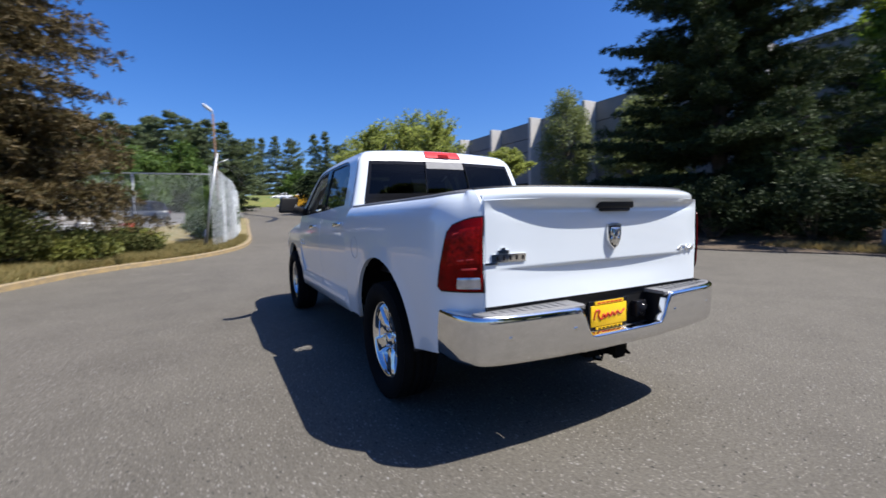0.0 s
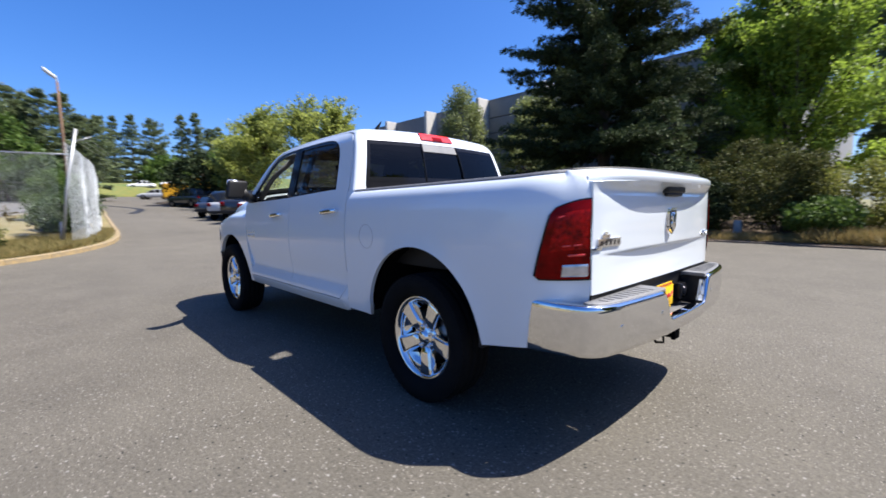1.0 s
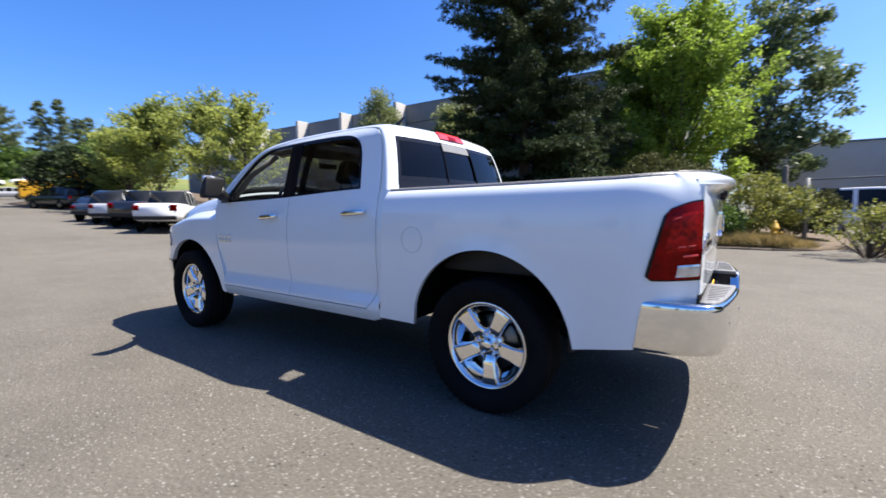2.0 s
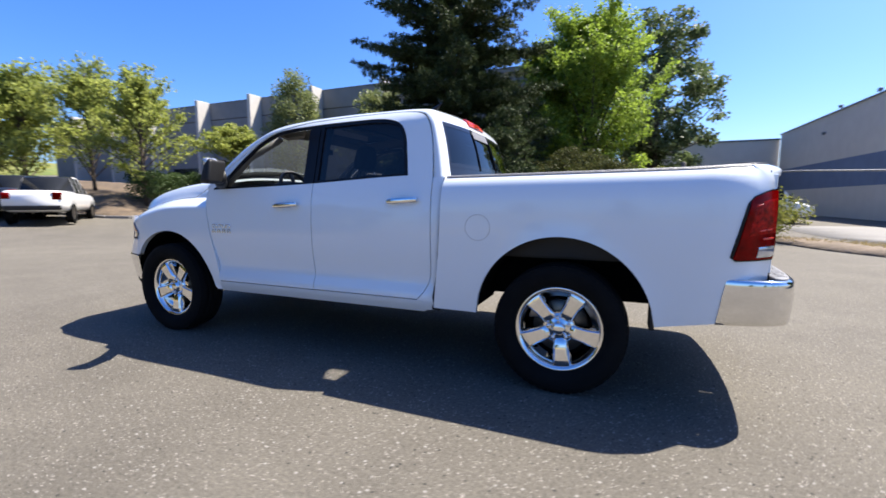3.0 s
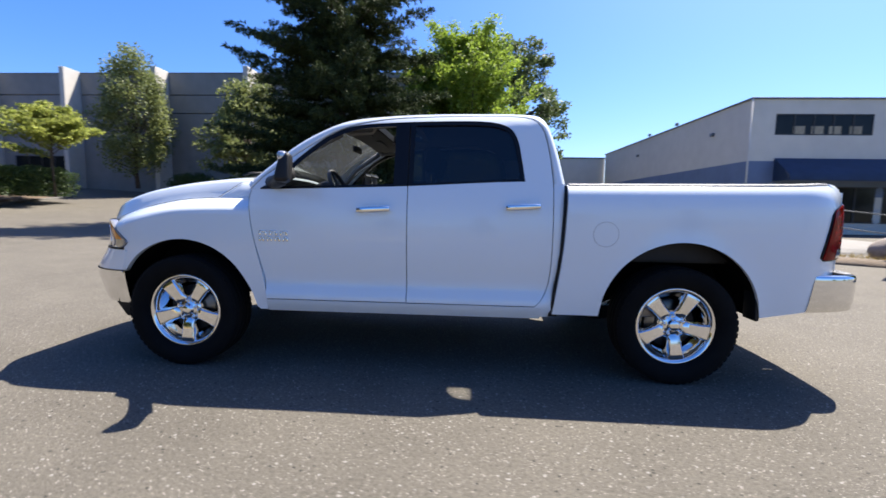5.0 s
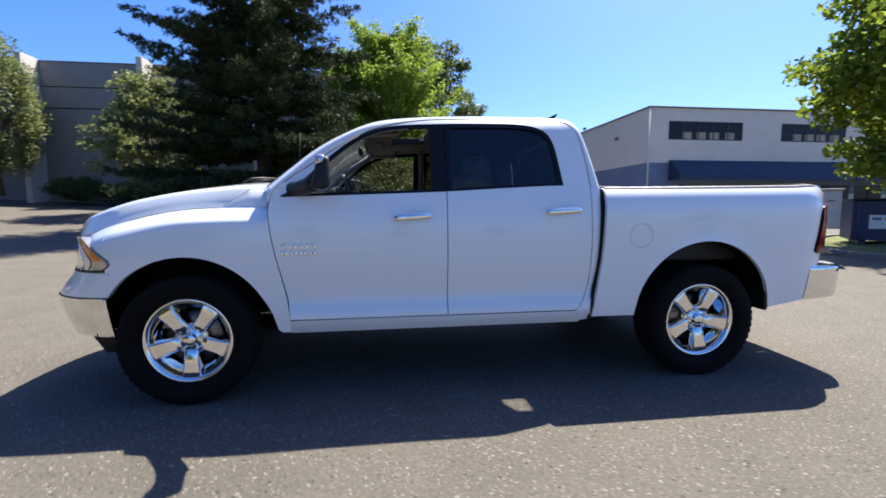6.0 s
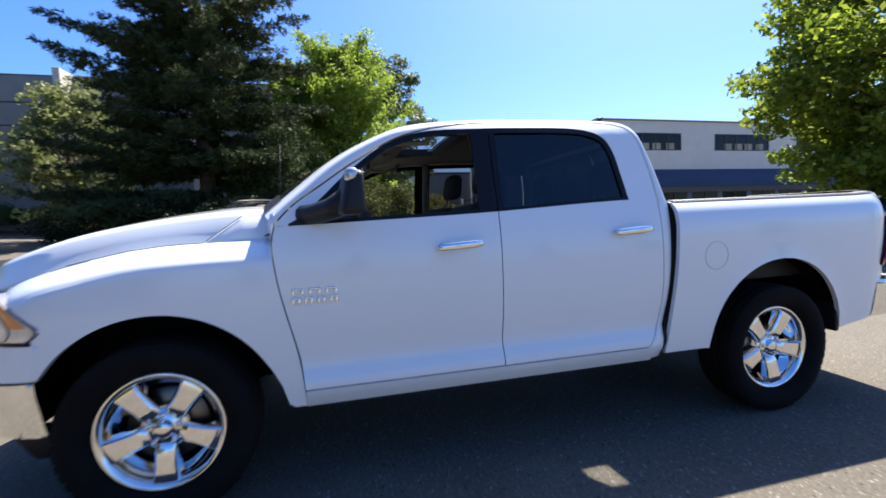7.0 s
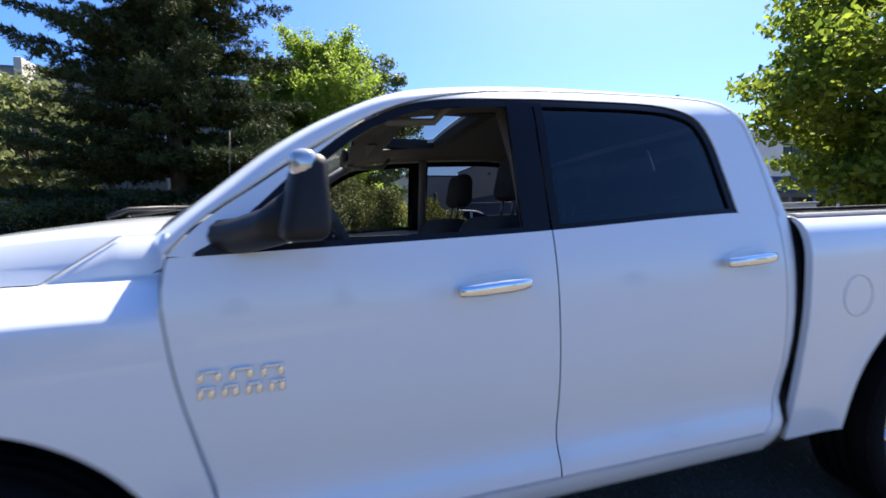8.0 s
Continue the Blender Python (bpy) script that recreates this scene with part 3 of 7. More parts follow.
for s in (1, -1):
    turn = TURN * s
    # cab frame: the outer strip with the turn of the roof edge, then the door frames
    rows = []
    for i in range(81):
        o, q0 = O_LINE[i], S_LINE[i]
        q = o + (q0 - o).normalized() * min(.035, (q0 - o).length * .6)
        sh = shell(i, .895 * s)
        oo = side_pt(o, s)
        qq = side_pt(q, s)
        d = q0 + (o - q0).normalized() * .009
        rows.append([side_pt(d, s, -.024), side_pt(d, s), side_pt((d + q) / 2, s), qq] + [qq * (1 - k) ** 2 + oo * 2 * k * (1 - k) + sh * k * k for k in (.2, .4, .6, .8, 1)])
    part("cab_frame", sheet(rows), PAINT, truck)
    i_b = min(range(81), key=lambda i: abs(D_LINE[i].x - 1.955) + (0 if D_LINE[i].y > 1.6 else 9))

    def frame_piece(i0, i1):
        return rim(sheet([[side_pt(lerp(D_LINE[i], S_LINE[i], k), s, .001) for k in (0, .33, .66, 1)] for i in range(i0, i1 + 1)]), turn * .6)

    # doors
    def door_pt(u, v, x_front, x_rear):
        z = 1.0
        for _ in range(3):
            x = lerp(x_front(z), x_rear(z), u)
            z = lerp(.527, curve_at(BELT, x), v)
        return Vector((x, s * w_door(z), z))

    V_ROWS = [0, .03, .06, .1, .14, .2, .3, .4, .5, .6, .7, .78, .85, .9, .95, 1]
    fr = lambda z: curve_at(DOOR_FRONT, z)
    rr = lambda z: curve_at(DOOR_REAR, z)
    front = part("front_door", rim(sheet([[door_pt(u / 16, v, fr, lambda z: 1.9035) for u in range(17)] for v in V_ROWS]), turn), PAINT, truck)
    rear = part("rear_door", rim(sheet([[door_pt(u / 16, v, lambda z: 1.8975, rr) for u in range(17)] for v in V_ROWS]), turn), PAINT, truck)
    part("window_frame", frame_piece(0, i_b), PAINT, front)
    part("window_frame", frame_piece(i_b, 80), PAINT, rear)
    # black trim inside the frames, belt strip and pillar
    D2 = inward(D_LINE, -.030)
    if D2[40].y > D_LINE[40].y:
        D2 = inward(D_LINE, .030)
    for i0, i1, own in ((0, i_b, front), (i_b, 80, rear)):
        part("window_trim", rim(sheet([[side_pt(lerp(D_LINE[i], D2[i], k), s, -.006) for k in (0, .5, 1)] for i in range(i0, i1 + 1)]), turn * .5), GLOSS_BLACK, own, "gloss black window trim")
    for x0, x1, own in ((2.985, 1.905, front), (1.897, 1.055, rear)):
        part("belt_strip", rim(sheet([[side_pt(Vector((lerp(x0, x1, u / 14), curve_at(BELT, lerp(x0, x1, u / 14)) + a)), s, -.005) for u in range(15)] for a in (-.006, .006, .018)]), turn * .5), GLOSS_BLACK, own, "black belt moulding")
    for x0, x1, own in ((2.005, 1.905, front), (1.897, 1.865, rear)):
        part("pillar_trim", rim(sheet([[side_pt(Vector((x, lerp(1.345, 1.815, k / 8))), s, -.004) for x in (x0, x1)] for k in range(9)]), turn * .5), GLOSS_BLACK, own, "gloss black pillar cover")
    # panes
    def top_at(x, line):
        return max((p.y for p in line if abs(p.x - x) < .03), default=1.33)
    def pane(xs, line):
        cols = []
        for x in xs:
            lo, hi = curve_at(BELT, x), max(top_at(x, line), curve_at(BELT, x) + .01)
            cols.append([side_pt(Vector((x, lerp(lo, hi, k / 8))), s, -.016) for k in range(9)])
        return sheet(cols)
    part("window_glass", pane([lerp(1.06, 1.89, k / 24) for k in range(25)], D_LINE), DARK_GLASS, rear, "black privacy glass")
    if s < 0:
        part("window_glass", pane([lerp(1.95, 2.94, k / 24) for k in range(25)], D_LINE), CLEAR_GLASS, front, "clear side glass")
    part("mirror_patch", rim(sheet([[side_pt(Vector((x, lerp(curve_at(BELT, x), max(curve_at(BELT, x) + .01, min(top_at(x, D_LINE) - .01, 1.47)), k / 3))), s, .002) for x in (2.975, 2.94, 2.90, 2.86, 2.82)] for k in range(4)]), turn * .5), PLASTIC, front, "black mirror base")
    # handles: chrome grip over a hollow
    for x0, z0, own in ((2.137, 1.192, front), (1.089, 1.226, rear)):
        hy = w_door(z0)
        ring = [2 * math.pi * j / 10 for j in range(10)]
        grip = [[Vector((x0 + .118 * k, s * (hy + .034 + .016 * (1 - abs(k) ** 5) + .009 * math.cos(a)), z0 - .007 * k + (.017 + .004 * (1 - k * k)) * math.sin(a))) for a in ring] for k in [-1] + [lerp(-.99, .99, j / 18) for j in range(19)] + [1]]
        grip = [[sum(grip[0], Vector()) / 10] * 10] + grip + [[sum(grip[-1], Vector()) / 10] * 10]
        handle = part("handle", weld(sheet(grip, closed=True)), CHROME, own, "chrome door handle")
        for k in (-.098, .098):
            part("handle_foot", block((x0 + k - .017, s * (hy - .004), z0 - .06 * k - .015), (x0 + k + .017, s * (hy + .034), z0 - .06 * k + .015), .006), CHROME, handle)
        part("handle_cup", sheet([[Vector((x0 + a * .075, s * (w_door(z0 - .012 * a + b * .040) + .0005 - .012 * (1 - a * a) * (1 - b * b)), z0 - .009 * a + b * .040)) for a in (-1, -.8, -.5, -.2, .2, .5, .8, 1)] for b in (-1, -.7, -.3, .1, .5, .8, 1)]), PAINT, own)
    # chrome lettering on the front doors, plain bars
    for zz, n, wide in ((1.008, 3, .056), (.965, 4, .040)):
        for k in range(n):
            xx = lerp(2.985, 2.752, (k + .5) / n)
            y0 = s * (w_door(zz) + .001)
            ring = join(block((xx - wide / 2, y0, zz + .008), (xx + wide / 2, y0 + s * .007, zz + .017), .003), block((xx - wide / 2, y0, zz - .016), (xx - wide / 2 + .014, y0 + s * .006, zz + .009), .003), block((xx + wide / 2 - .013, y0, zz - .016), (xx + wide / 2, y0 + s * .0065, zz + .009), .003))
            part("badge", ring, CHROME, front, "chrome badge bars")
    # cab corner behind the rear door, rocker
    part("cab_corner", rim(sheet([[Vector((lerp(curve_at(DOOR_REAR, z) - .006, curve_at(CAB_END, z), u / 5), s * (w_door(z) - .020 * (u / 5) ** 4), z)) for u in range(6)] for z in (.445, .47, .5, .53, .56, .6, .64, .7, .8, .9, 1.0, 1.1, 1.2, 1.28, 1.34, 1.388)]), turn), PAINT, truck)
    part("rocker", rim(sheet([[Vector((lerp(2.935, .94, u / 30), s * w_door(z), z)) for u in range(31)] for z in (.43, .445, .46, .48, .50, .52)]), turn * 2), PAINT, truck)
    # front fender
    cols = []
    for k in range(61):
        u = k / 60
        x = lerp(2.99, 4.02, u)
        lo = arch(x, 3.57, .42, .53) or .44
        lo = max(lo, .44)
        xe = x + .062 * max(0, 1 - (x - 2.99) / .13) ** 1.5      # where the column stands at the shoulder's height
        col = fender_column(x, lo, s)
        side, crest = col[:14], [Vector((abs(p.y), p.z)) for p in col[14:]]
        # behind the hood's slanted seam the fender climbs on to the foot of the pillar
        reach = min(1, max(.0, (3.381 - xe) / .17))
        z0, zw = crest[-1].y, lerp(crest[-1].y, 1.378, reach)
        wall = [Vector((lerp(.825, lerp(.825, .764, reach), (k / 8) ** lerp(1, 2.0, reach)), lerp(z0, zw, k / 8))) for k in range(1, 9)]
        wall += [wall[-1] + Vector((-.006 - .010 * reach, .004 * reach)), wall[-1] + Vector((-.012 - .05 * reach, .016 * reach - .004))]
        line = crest + wall
        m = len(line)
        for i, p in enumerate(line):
            k = min(1, i / (m - 3))
            f = ramp01(lerp(3.066, 3.104, k) - xe, 0, lerp(.018, .052, k))      # the crest ends in a rounded tip by the door
            b = Vector((lerp(.993, .945, k) + .008 * math.sin(math.pi * k), lerp(crest[0].y, 1.388, k)))
            if i > m - 3:
                b = Vector((.938 - .02 * (i - m + 2), 1.386))
            q = lerp(p, b, f)
            side.append(Vector((x, s * q.x, q.y)))
        for p in side:
            if x < 3.12:
                p.x += (curve_at(DOOR_FRONT, min(p.z, 1.33)) + .006 - 2.99) * (1 - (x - 2.99) / .13) ** 1.5
        cols.append(side)
    fender = part("front_fender", rim(sheet(cols), turn * 1.4), PAINT, truck)
    def nose_column(x):
        edge = min(curve_at(CREST, x) - .026, .925 + .76 * (x - 3.985))      # the lamp's slanted upper edge
        pts = [p for p in fender_column(x, .80, s, 20)]
        k = next(i for i in range(len(pts) - 1) if pts[i + 1].z > edge or i == len(pts) - 4)
        f = min(1, max(0, (edge - pts[k].z) / max(1e-4, pts[k + 1].z - pts[k].z)))
        return smooth_line([lerp(pts[k], pts[k + 1], f)] + pts[k + 2:], 10)
    part("fender_nose", rim(sheet([nose_column(lerp(4.02, 4.40, k / 16)) for k in range(17)]), turn * .5), PAINT, truck)
    part("hood_seam", tube([(lerp(3.385, 3.214, k / 6), s * (lerp(.825, .764, k / 6) + .004), lerp(1.254, 1.380, k / 6)) for k in range(6, -1, -1)] + [(x, s * .8285 * nose(x, curve_at(CREST, x)), curve_at(CREST, x) + .0005) for x in (3.45, 3.55, 3.7, 3.85, 3.95)], .0016, 6), UNDER, fender, "dark seam behind the hood")
    # bed side
    cols = []
    for k in range(91):
        x = lerp(.772, -1.107, k / 90)
        lo = arch(x, 0, .465, .54)
        if lo is None:
            lo = .472 if x > 0 else lerp(.492, .56, min(1, (-.54 - x) / .4))
        lo = max(lo, .472)
        q, n = rail_plan(x)
        w = ramp01(-x, 1.01, 1.107)
        back = lerp(n, Vector((-1, 0)), w).normalized()      # towards the tailgate the top turns over backwards
        col = []
        for i, (y, z) in enumerate(bed_section(x, lo)):
            v = back if i >= 18 else n
            col.append(Vector((q.x - v.x * (1.032 - y), s * (q.y - v.y * (1.032 - y)), z)))
        for p in col:
            if x > .60:
                p.x += (curve_at(CAB_END, p.z) - .009 - .772) * ((x - .60) / .172)
        for p in col:                       # flare round the wheel
            r = math.hypot(p.x, p.z - .465)
            if r < .66 and p.z < 1.2:
                p.y += s * .010 * max(0, 1 - (r - .54) / .12) ** 2
            if x < -.93 and p.z > 1.285:      # the corner draws out to meet the tailgate's lip
                k = min(1, (p.z - 1.285) / .05)
                p.x -= .010 * k * k * (3 - 2 * k) * ((-.93 - x) / .177) ** 2
        cols.append(col)
    bed = part("bed_side", rim(sheet(cols), turn), PAINT, truck)
    ring = [Vector((.525 + .085 * math.cos(a), s * (bed_y(.525, 1.05 + .085 * math.sin(a)) + .0005), 1.05 + .085 * math.sin(a))) for a in [2 * math.pi * j / 40 for j in range(41)]]
    if s > 0:
        part("fuel_door", tube(ring, .0016, 5, False), SEAM, bed, "seam of the round fuel door")
    # black strip set into the gap, its shade put in as colour
    part("gap_shade_strip", sheet([[Vector((curve_at(CAB_END, z) + dx, s * (w_door(z) - .009 if z < 1.3 else w_door(z) - .013), z)) for dx in (-.05, -.010, .012)] for z in (.45, .55, .7, .85, 1.0, 1.15, 1.25, 1.34, 1.38)]), PLASTIC, truck, "black strip put in for the shaded gap between cab and bed")
    def cap_pt(x, d, dz):
        q, n = rail_plan(x)
        return Vector((q.x - n.x * d, s * (q.y - n.y * d), bed_rail(x) + dz))
    part("rail_cap", rim(sheet([[cap_pt(x, d, dz) for d, dz in ((.074, -.006), (.080, .006), (.115, .011), (.165, .008), (.170, -.02))] for x in [lerp(.77, -1.055, k / 50) for k in range(51)]]), Vector((0, 0, -.01))), STEP_PAD, bed, "grey plastic bed rail cap")
    part("bed_wall", block((-1.08, s * .80, .86), (.765, s * .862, 1.385)), PLASTIC, truck)
    part("tail_post", rim(sheet([[Vector((-1.085, s * y, z)) for y in (.80, .862)] for z in (.60, .8, 1.0, 1.2, 1.385)]), Vector((.03, 0, 0))), PAINT, truck)
    # tail lamp
    def lamp_skin(z0, z1, k0, k1, out, n=12, m=14):
        rows = []
        for a in range(m + 1):
            row = []
            for b in range(n + 1):
                k = lerp(k0, k1, b / n)
                top = 1.286 - .048 * (1 - k) ** 2 - .03 * max(0, 1 - k / .10) ** 2
                foot = .897 + .006 * k + .022 * max(0, 1 - k / .08) ** 2
                z = lerp(foot, top, lerp(z0, z1, a / m))
                xf = lerp(-.884, -.974, (z - .90) / .378)
                x = lerp(xf, -1.106, k ** .8)
                e = 1e-3
                nv = Vector((-(bed_y(x + e, z) - bed_y(x - e, z)) / (2 * e), s, 0)).normalized()
                bul = out * (1 - .35 * abs(2 * a / m - 1) ** 6)
                row.append(Vector((x, s * bed_y(x, z), z)) + nv * bul)
            rows.append(row)
        return rows
    lamp = part("tail_lamp", rim(sheet(lamp_skin(0, 1, 0, 1, .010)), Vector((.02, -s * .03, 0))), GLOSS_BLACK, truck, "red tail lamp with a clear reversing lens")
    part("lens", rim(sheet(lamp_skin(.02, .98, .03, .975, .016)), Vector((.01, -s * .02, 0))), RED_LENS, lamp, "red lens")
    part("lens_core", rim(sheet(lamp_skin(.27, .93, .16, .93, .0166, 10, 10)), Vector((.004, -s * .006, 0))), RED_CORE, lamp, "brighter ribbed heart of the lens")
    # bright dashes: highlights on the lens put in as lighter red bars
    for z0, z1, k0, k1 in ((.425, .455, .42, .58), (.425, .455, .64, .80), (.30, .335, .55, .88), (.82, .845, .20, .34)):
        part("reflector", rim(sheet(lamp_skin(z0, z1, k0, k1, .0172, 6, 6)), Vector((.004, -s * .008, 0))), RED_DEEP, lamp, "brighter red dash, a highlight put into the lens")
    part("reversing_lens", rim(sheet(lamp_skin(.05, .225, .47, .94, .018, 8, 6)), Vector((.004, -s * .008, 0))), CLEAR_LENS, lamp, "clear reversing lens")
    # wheel housings, mud flap, arch lips
    for cx, cz, r, x_in in ((0, .465, .555, .52), (3.57, .42, .545, .45)):
        n = 22
        line = [Vector((cx + r * math.cos(a), 0, cz + r * math.sin(a))) for a in [lerp(.06, math.pi - .02, k / n) for k in range(n + 1)]]
        part("wheel_housing", rim(sheet([[p + Vector((0, s * y, 0)) for y in (.955, .75, x_in)] for p in line]), Vector((0, -s * .01, .005))), UNDER, truck, "black wheel housing")
    part("mud_flap", block((-.545, s * .86, .47), (-.515, s * 1.0, .68), .008), PLASTIC, truck, "black mud flap")
    # door mirror: arm, housing, two panes
    arm = part("door_mirror", tube([(2.91, s * .930, 1.375), (2.85, s * .99, 1.375), (2.77, s * 1.07, 1.395), (2.70, s * 1.14, 1.43)], [.045, .050, .052, .06], 10), PLASTIC, front, "large black towing mirror")
    hs = block((2.655, s * 1.075, 1.362), (2.733, s * 1.290, 1.556), .030, 4)
    for v in hs.verts:
        k = (v.co.z - 1.362) / .194
        v.co.x += (-.30 * (abs(v.co.y) - 1.18) if v.co.x < 2.69 else .016 - .04 * k - .12 * (abs(v.co.y) - 1.18))
        v.co.y -= s * .03 * (k - .5)
    part("mirror_housing", hs, PLASTIC, arm)
    cap = block((2.650, s * 1.170, 1.495), (2.712, s * 1.283, 1.563), .026, 4)
    part("mirror_lamp", cap, CLEAR_LENS, arm, "pale lamp on the mirror top")
    part("mirror_glass", rim(sheet([[Vector((2.6585 - .30 * (.015 - .03 * k + d), s * (1.195 - .03 * k + d), 1.357 + .185 * k)) for d in (-.080, 0, .080)] for k in (.18, .5, .82)]), Vector((.003, 0, 0))), MIRROR, arm, "mirror glass")
    # head lamp
    def front_pt(a, z, out=0.0):
        ll, ww = curve_at(NOSE_LEN, z), curve_at(W_FENDER, z)
        c, sn = math.cos(a) ** (2 / 2.6), math.sin(a) ** (2 / 2.6)
        p = Vector((3.85 + ll * sn, s * ww * c, z))
        return p + Vector((math.sin(a), s * math.cos(a), 0)) * out
    def a_of(x, z):
        return math.asin(min(1, max(0, (x - 3.85) / curve_at(NOSE_LEN, z)) ** 1.3))
    def head_skin(z0, z1, k0, k1, out, n=10):
        rows = []
        for i in range(n + 1):
            z = lerp(z0, z1, i / n)
            a0 = a_of(3.985 + max(0, z - .925) / .76 + .06 * max(0, (.925 - z) / .057) ** 2, z)
            rows.append([front_pt(lerp(a0, 1.02, lerp(k0, k1, j / n)), z, out) for j in range(n + 1)])
        return rows
    head = part("head_lamp", rim(sheet(head_skin(.868, 1.078, 0, 1, .005, 16)), Vector((-.03, -s * .03, 0))), CLEAR_LENS, truck, "clear head lamp with an amber corner")
    part("amber_lens", rim(sheet(head_skin(.935, 1.066, .06, .19, .008)), Vector((-.01, -s * .01, 0))), AMBER, head, "amber side reflector")
    part("lamp_frame", rim(sheet(head_skin(.880, 1.070, .215, .228, .0085)), Vector((-.01, -s * .01, 0))), STEP_PAD, head)
    part("lamp_frame", rim(sheet(head_skin(.872, 1.074, 0, .02, .0085)), Vector((-.01, -s * .01, 0))), STEP_PAD, head)
    part("reflector", rim(sheet(head_skin(.890, 1.03, .36, .74, .008)), Vector((-.01, -s * .01, 0))), CHROME, head)
    part("lamp_bezel", rim(sheet(head_skin(.862, .876, -.01, 1, .009)), Vector((-.01, -s * .01, 0))), PLASTIC, head)

# nose, front bumper, grille, hood
def front_band(zs, a0, out=0.0):
    rows = []
    for z in zs:
        ll, ww = curve_at(NOSE_LEN, z), curve_at(W_FENDER, z)
        row = []
        for j in range(49):
            a = lerp(a0, math.pi - a0, j / 48)
            c = math.cos(a)
            row.append(Vector((3.85 + ll * math.sin(a) ** (2 / 2.6) + out * math.sin(a), math.copysign(abs(c) ** (2 / 2.6), c) * ww + out * c, z)))
        rows.append(row)
    return sheet(rows)


part("front_bumper", rim(front_band((.455, .47, .52, .58, .64, .685, .698), .17, .012), Vector((-.02, 0, 0))), CHROME, truck, "chrome front bumper")
part("bumper_cover", rim(front_band((.706, .73, .77, .81, .84, .858), .17, .004), Vector((-.02, 0, 0))), PAINT, truck)
part("bumper_gap", front_band((.69, .715), .16, -.01), PLASTIC, truck)
part("valance", rim(front_band((.395, .40, .42, .44, .46), .30, -.12), Vector((-.03, 0, 0))), PLASTIC, truck, "black lower valance")
for s in (1, -1):
    flap = block((3.985, s * .80, .335), (4.15, s * .945, .462), .012)
    for v in flap.verts:
        v.co.x -= .06 * (v.co.x > 4.07) * (.462 - v.co.z) / .127
        v.co.y -= s * .03 * (.462 - v.co.z) / .127
    part("air_flap", flap, PLASTIC, truck, "small black flap under the bumper")
grille = part("grille", front_band((.87, .95, 1.05, 1.10), 1.04, -.05), GLOSS_BLACK, truck, "black grille with chrome bars")
part("grille_bar", front_band((.975, 1.005), 1.05, -.02), CHROME, grille)
part("grille_bar", block((4.40, -.02, .875), (4.43, .02, 1.09), .005), CHROME, grille)
rows = []
for i in range(73):
    x = lerp(3.07, 4.40, i / 72)
    zk, zt, f = curve_at(CREST, x), curve_at(HOOD_TOP, x), max(0, 1 - max(0, (x - 3.85) / .605) ** 3.4) ** (1 / 3.4)
    row = []
    for j in range(57):
        v = lerp(-1, 1, j / 56)
        h = curve_at([(0, 1), (.3, .985), (.55, .93), (.75, .84), (.87, .765), (.905, .72), (.93, .60), (.965, .26), (.986, .06), (1, .0)], abs(v))
        row.append(Vector((x - .03 * v * v * (x < 3.2), v * .822 * f, lerp(zk - .004, zt, h))))
    rows.append(row)
part("hood", rim(sheet(rows), Vector((0, 0, -.02))), PAINT, truck)
part("nose_panel", rim(sheet([[p + Vector((.004 * k, 0, lerp(0, 1.068 - p.z, k / 3))) for p in rows[-1]] for k in range(4)]), Vector((-.02, 0, 0))), PAINT, truck)
for y0 in (.22, -.42):
    wiper = part("wiper", tube([(3.32, y0 + .34, 1.440), (3.27, y0 + .31, 1.468), (3.20, y0 + .24, 1.474), (3.14, y0 - .05, 1.488), (3.11, y0 - .30, 1.500)], .009, 6), PLASTIC, truck, "black wiper")
    part("blade", tube([(3.30, y0 + .20, 1.452), (3.19, y0 + .06, 1.478), (3.12, y0 - .36, 1.500)], .007, 6), PLASTIC, wiper)

# tailgate
ROUND = [(-.13, .008), (-.095, .016), (-.06, .030), (-.03, .050), (-.01, .074), (0, .096), (.01, .11)]


def gate_pt(y, z):
    q = abs(y) / .865
    panel = -1.158 + .030 * q ** 2.4 + .018 * q ** 10
    over = .066 * (1 - q ** 3.2)                         # the lip stands out most in the middle
    lip, crease = 1.368, 1.296
    if z > lip:
        k = (z - lip) / (GATE_TOP - lip)
        x = panel - over - .006 * math.sin(math.pi * min(1, k * 1.2)) + .055 * max(0, k - .5) ** 2 * 4 * (1 - .6 * q ** 8) + q ** 8 * curve_at(ROUND, z - GATE_TOP)
    elif z > crease:
        k = (lip - z) / (lip - crease)
        x = panel - over * (1 - k) ** 2.2 + .014 * math.sin(math.pi * k) * (1 - q ** 4)
    else:
        x = panel + .028 * (1 - q ** 5) * (crease - z) / .47              # the panel leans in towards its foot
    if z < 1.018:                                         # a scooped step across the lower half
        x += .021 * max(0, 1 - (y / .80) ** 2) * min(1, (1.018 - z) / .008) * min(1, max(0, z - .80) / .14)
    return Vector((x, y, z - .012 * q ** 6 * ramp01(z, 1.30, GATE_TOP)))


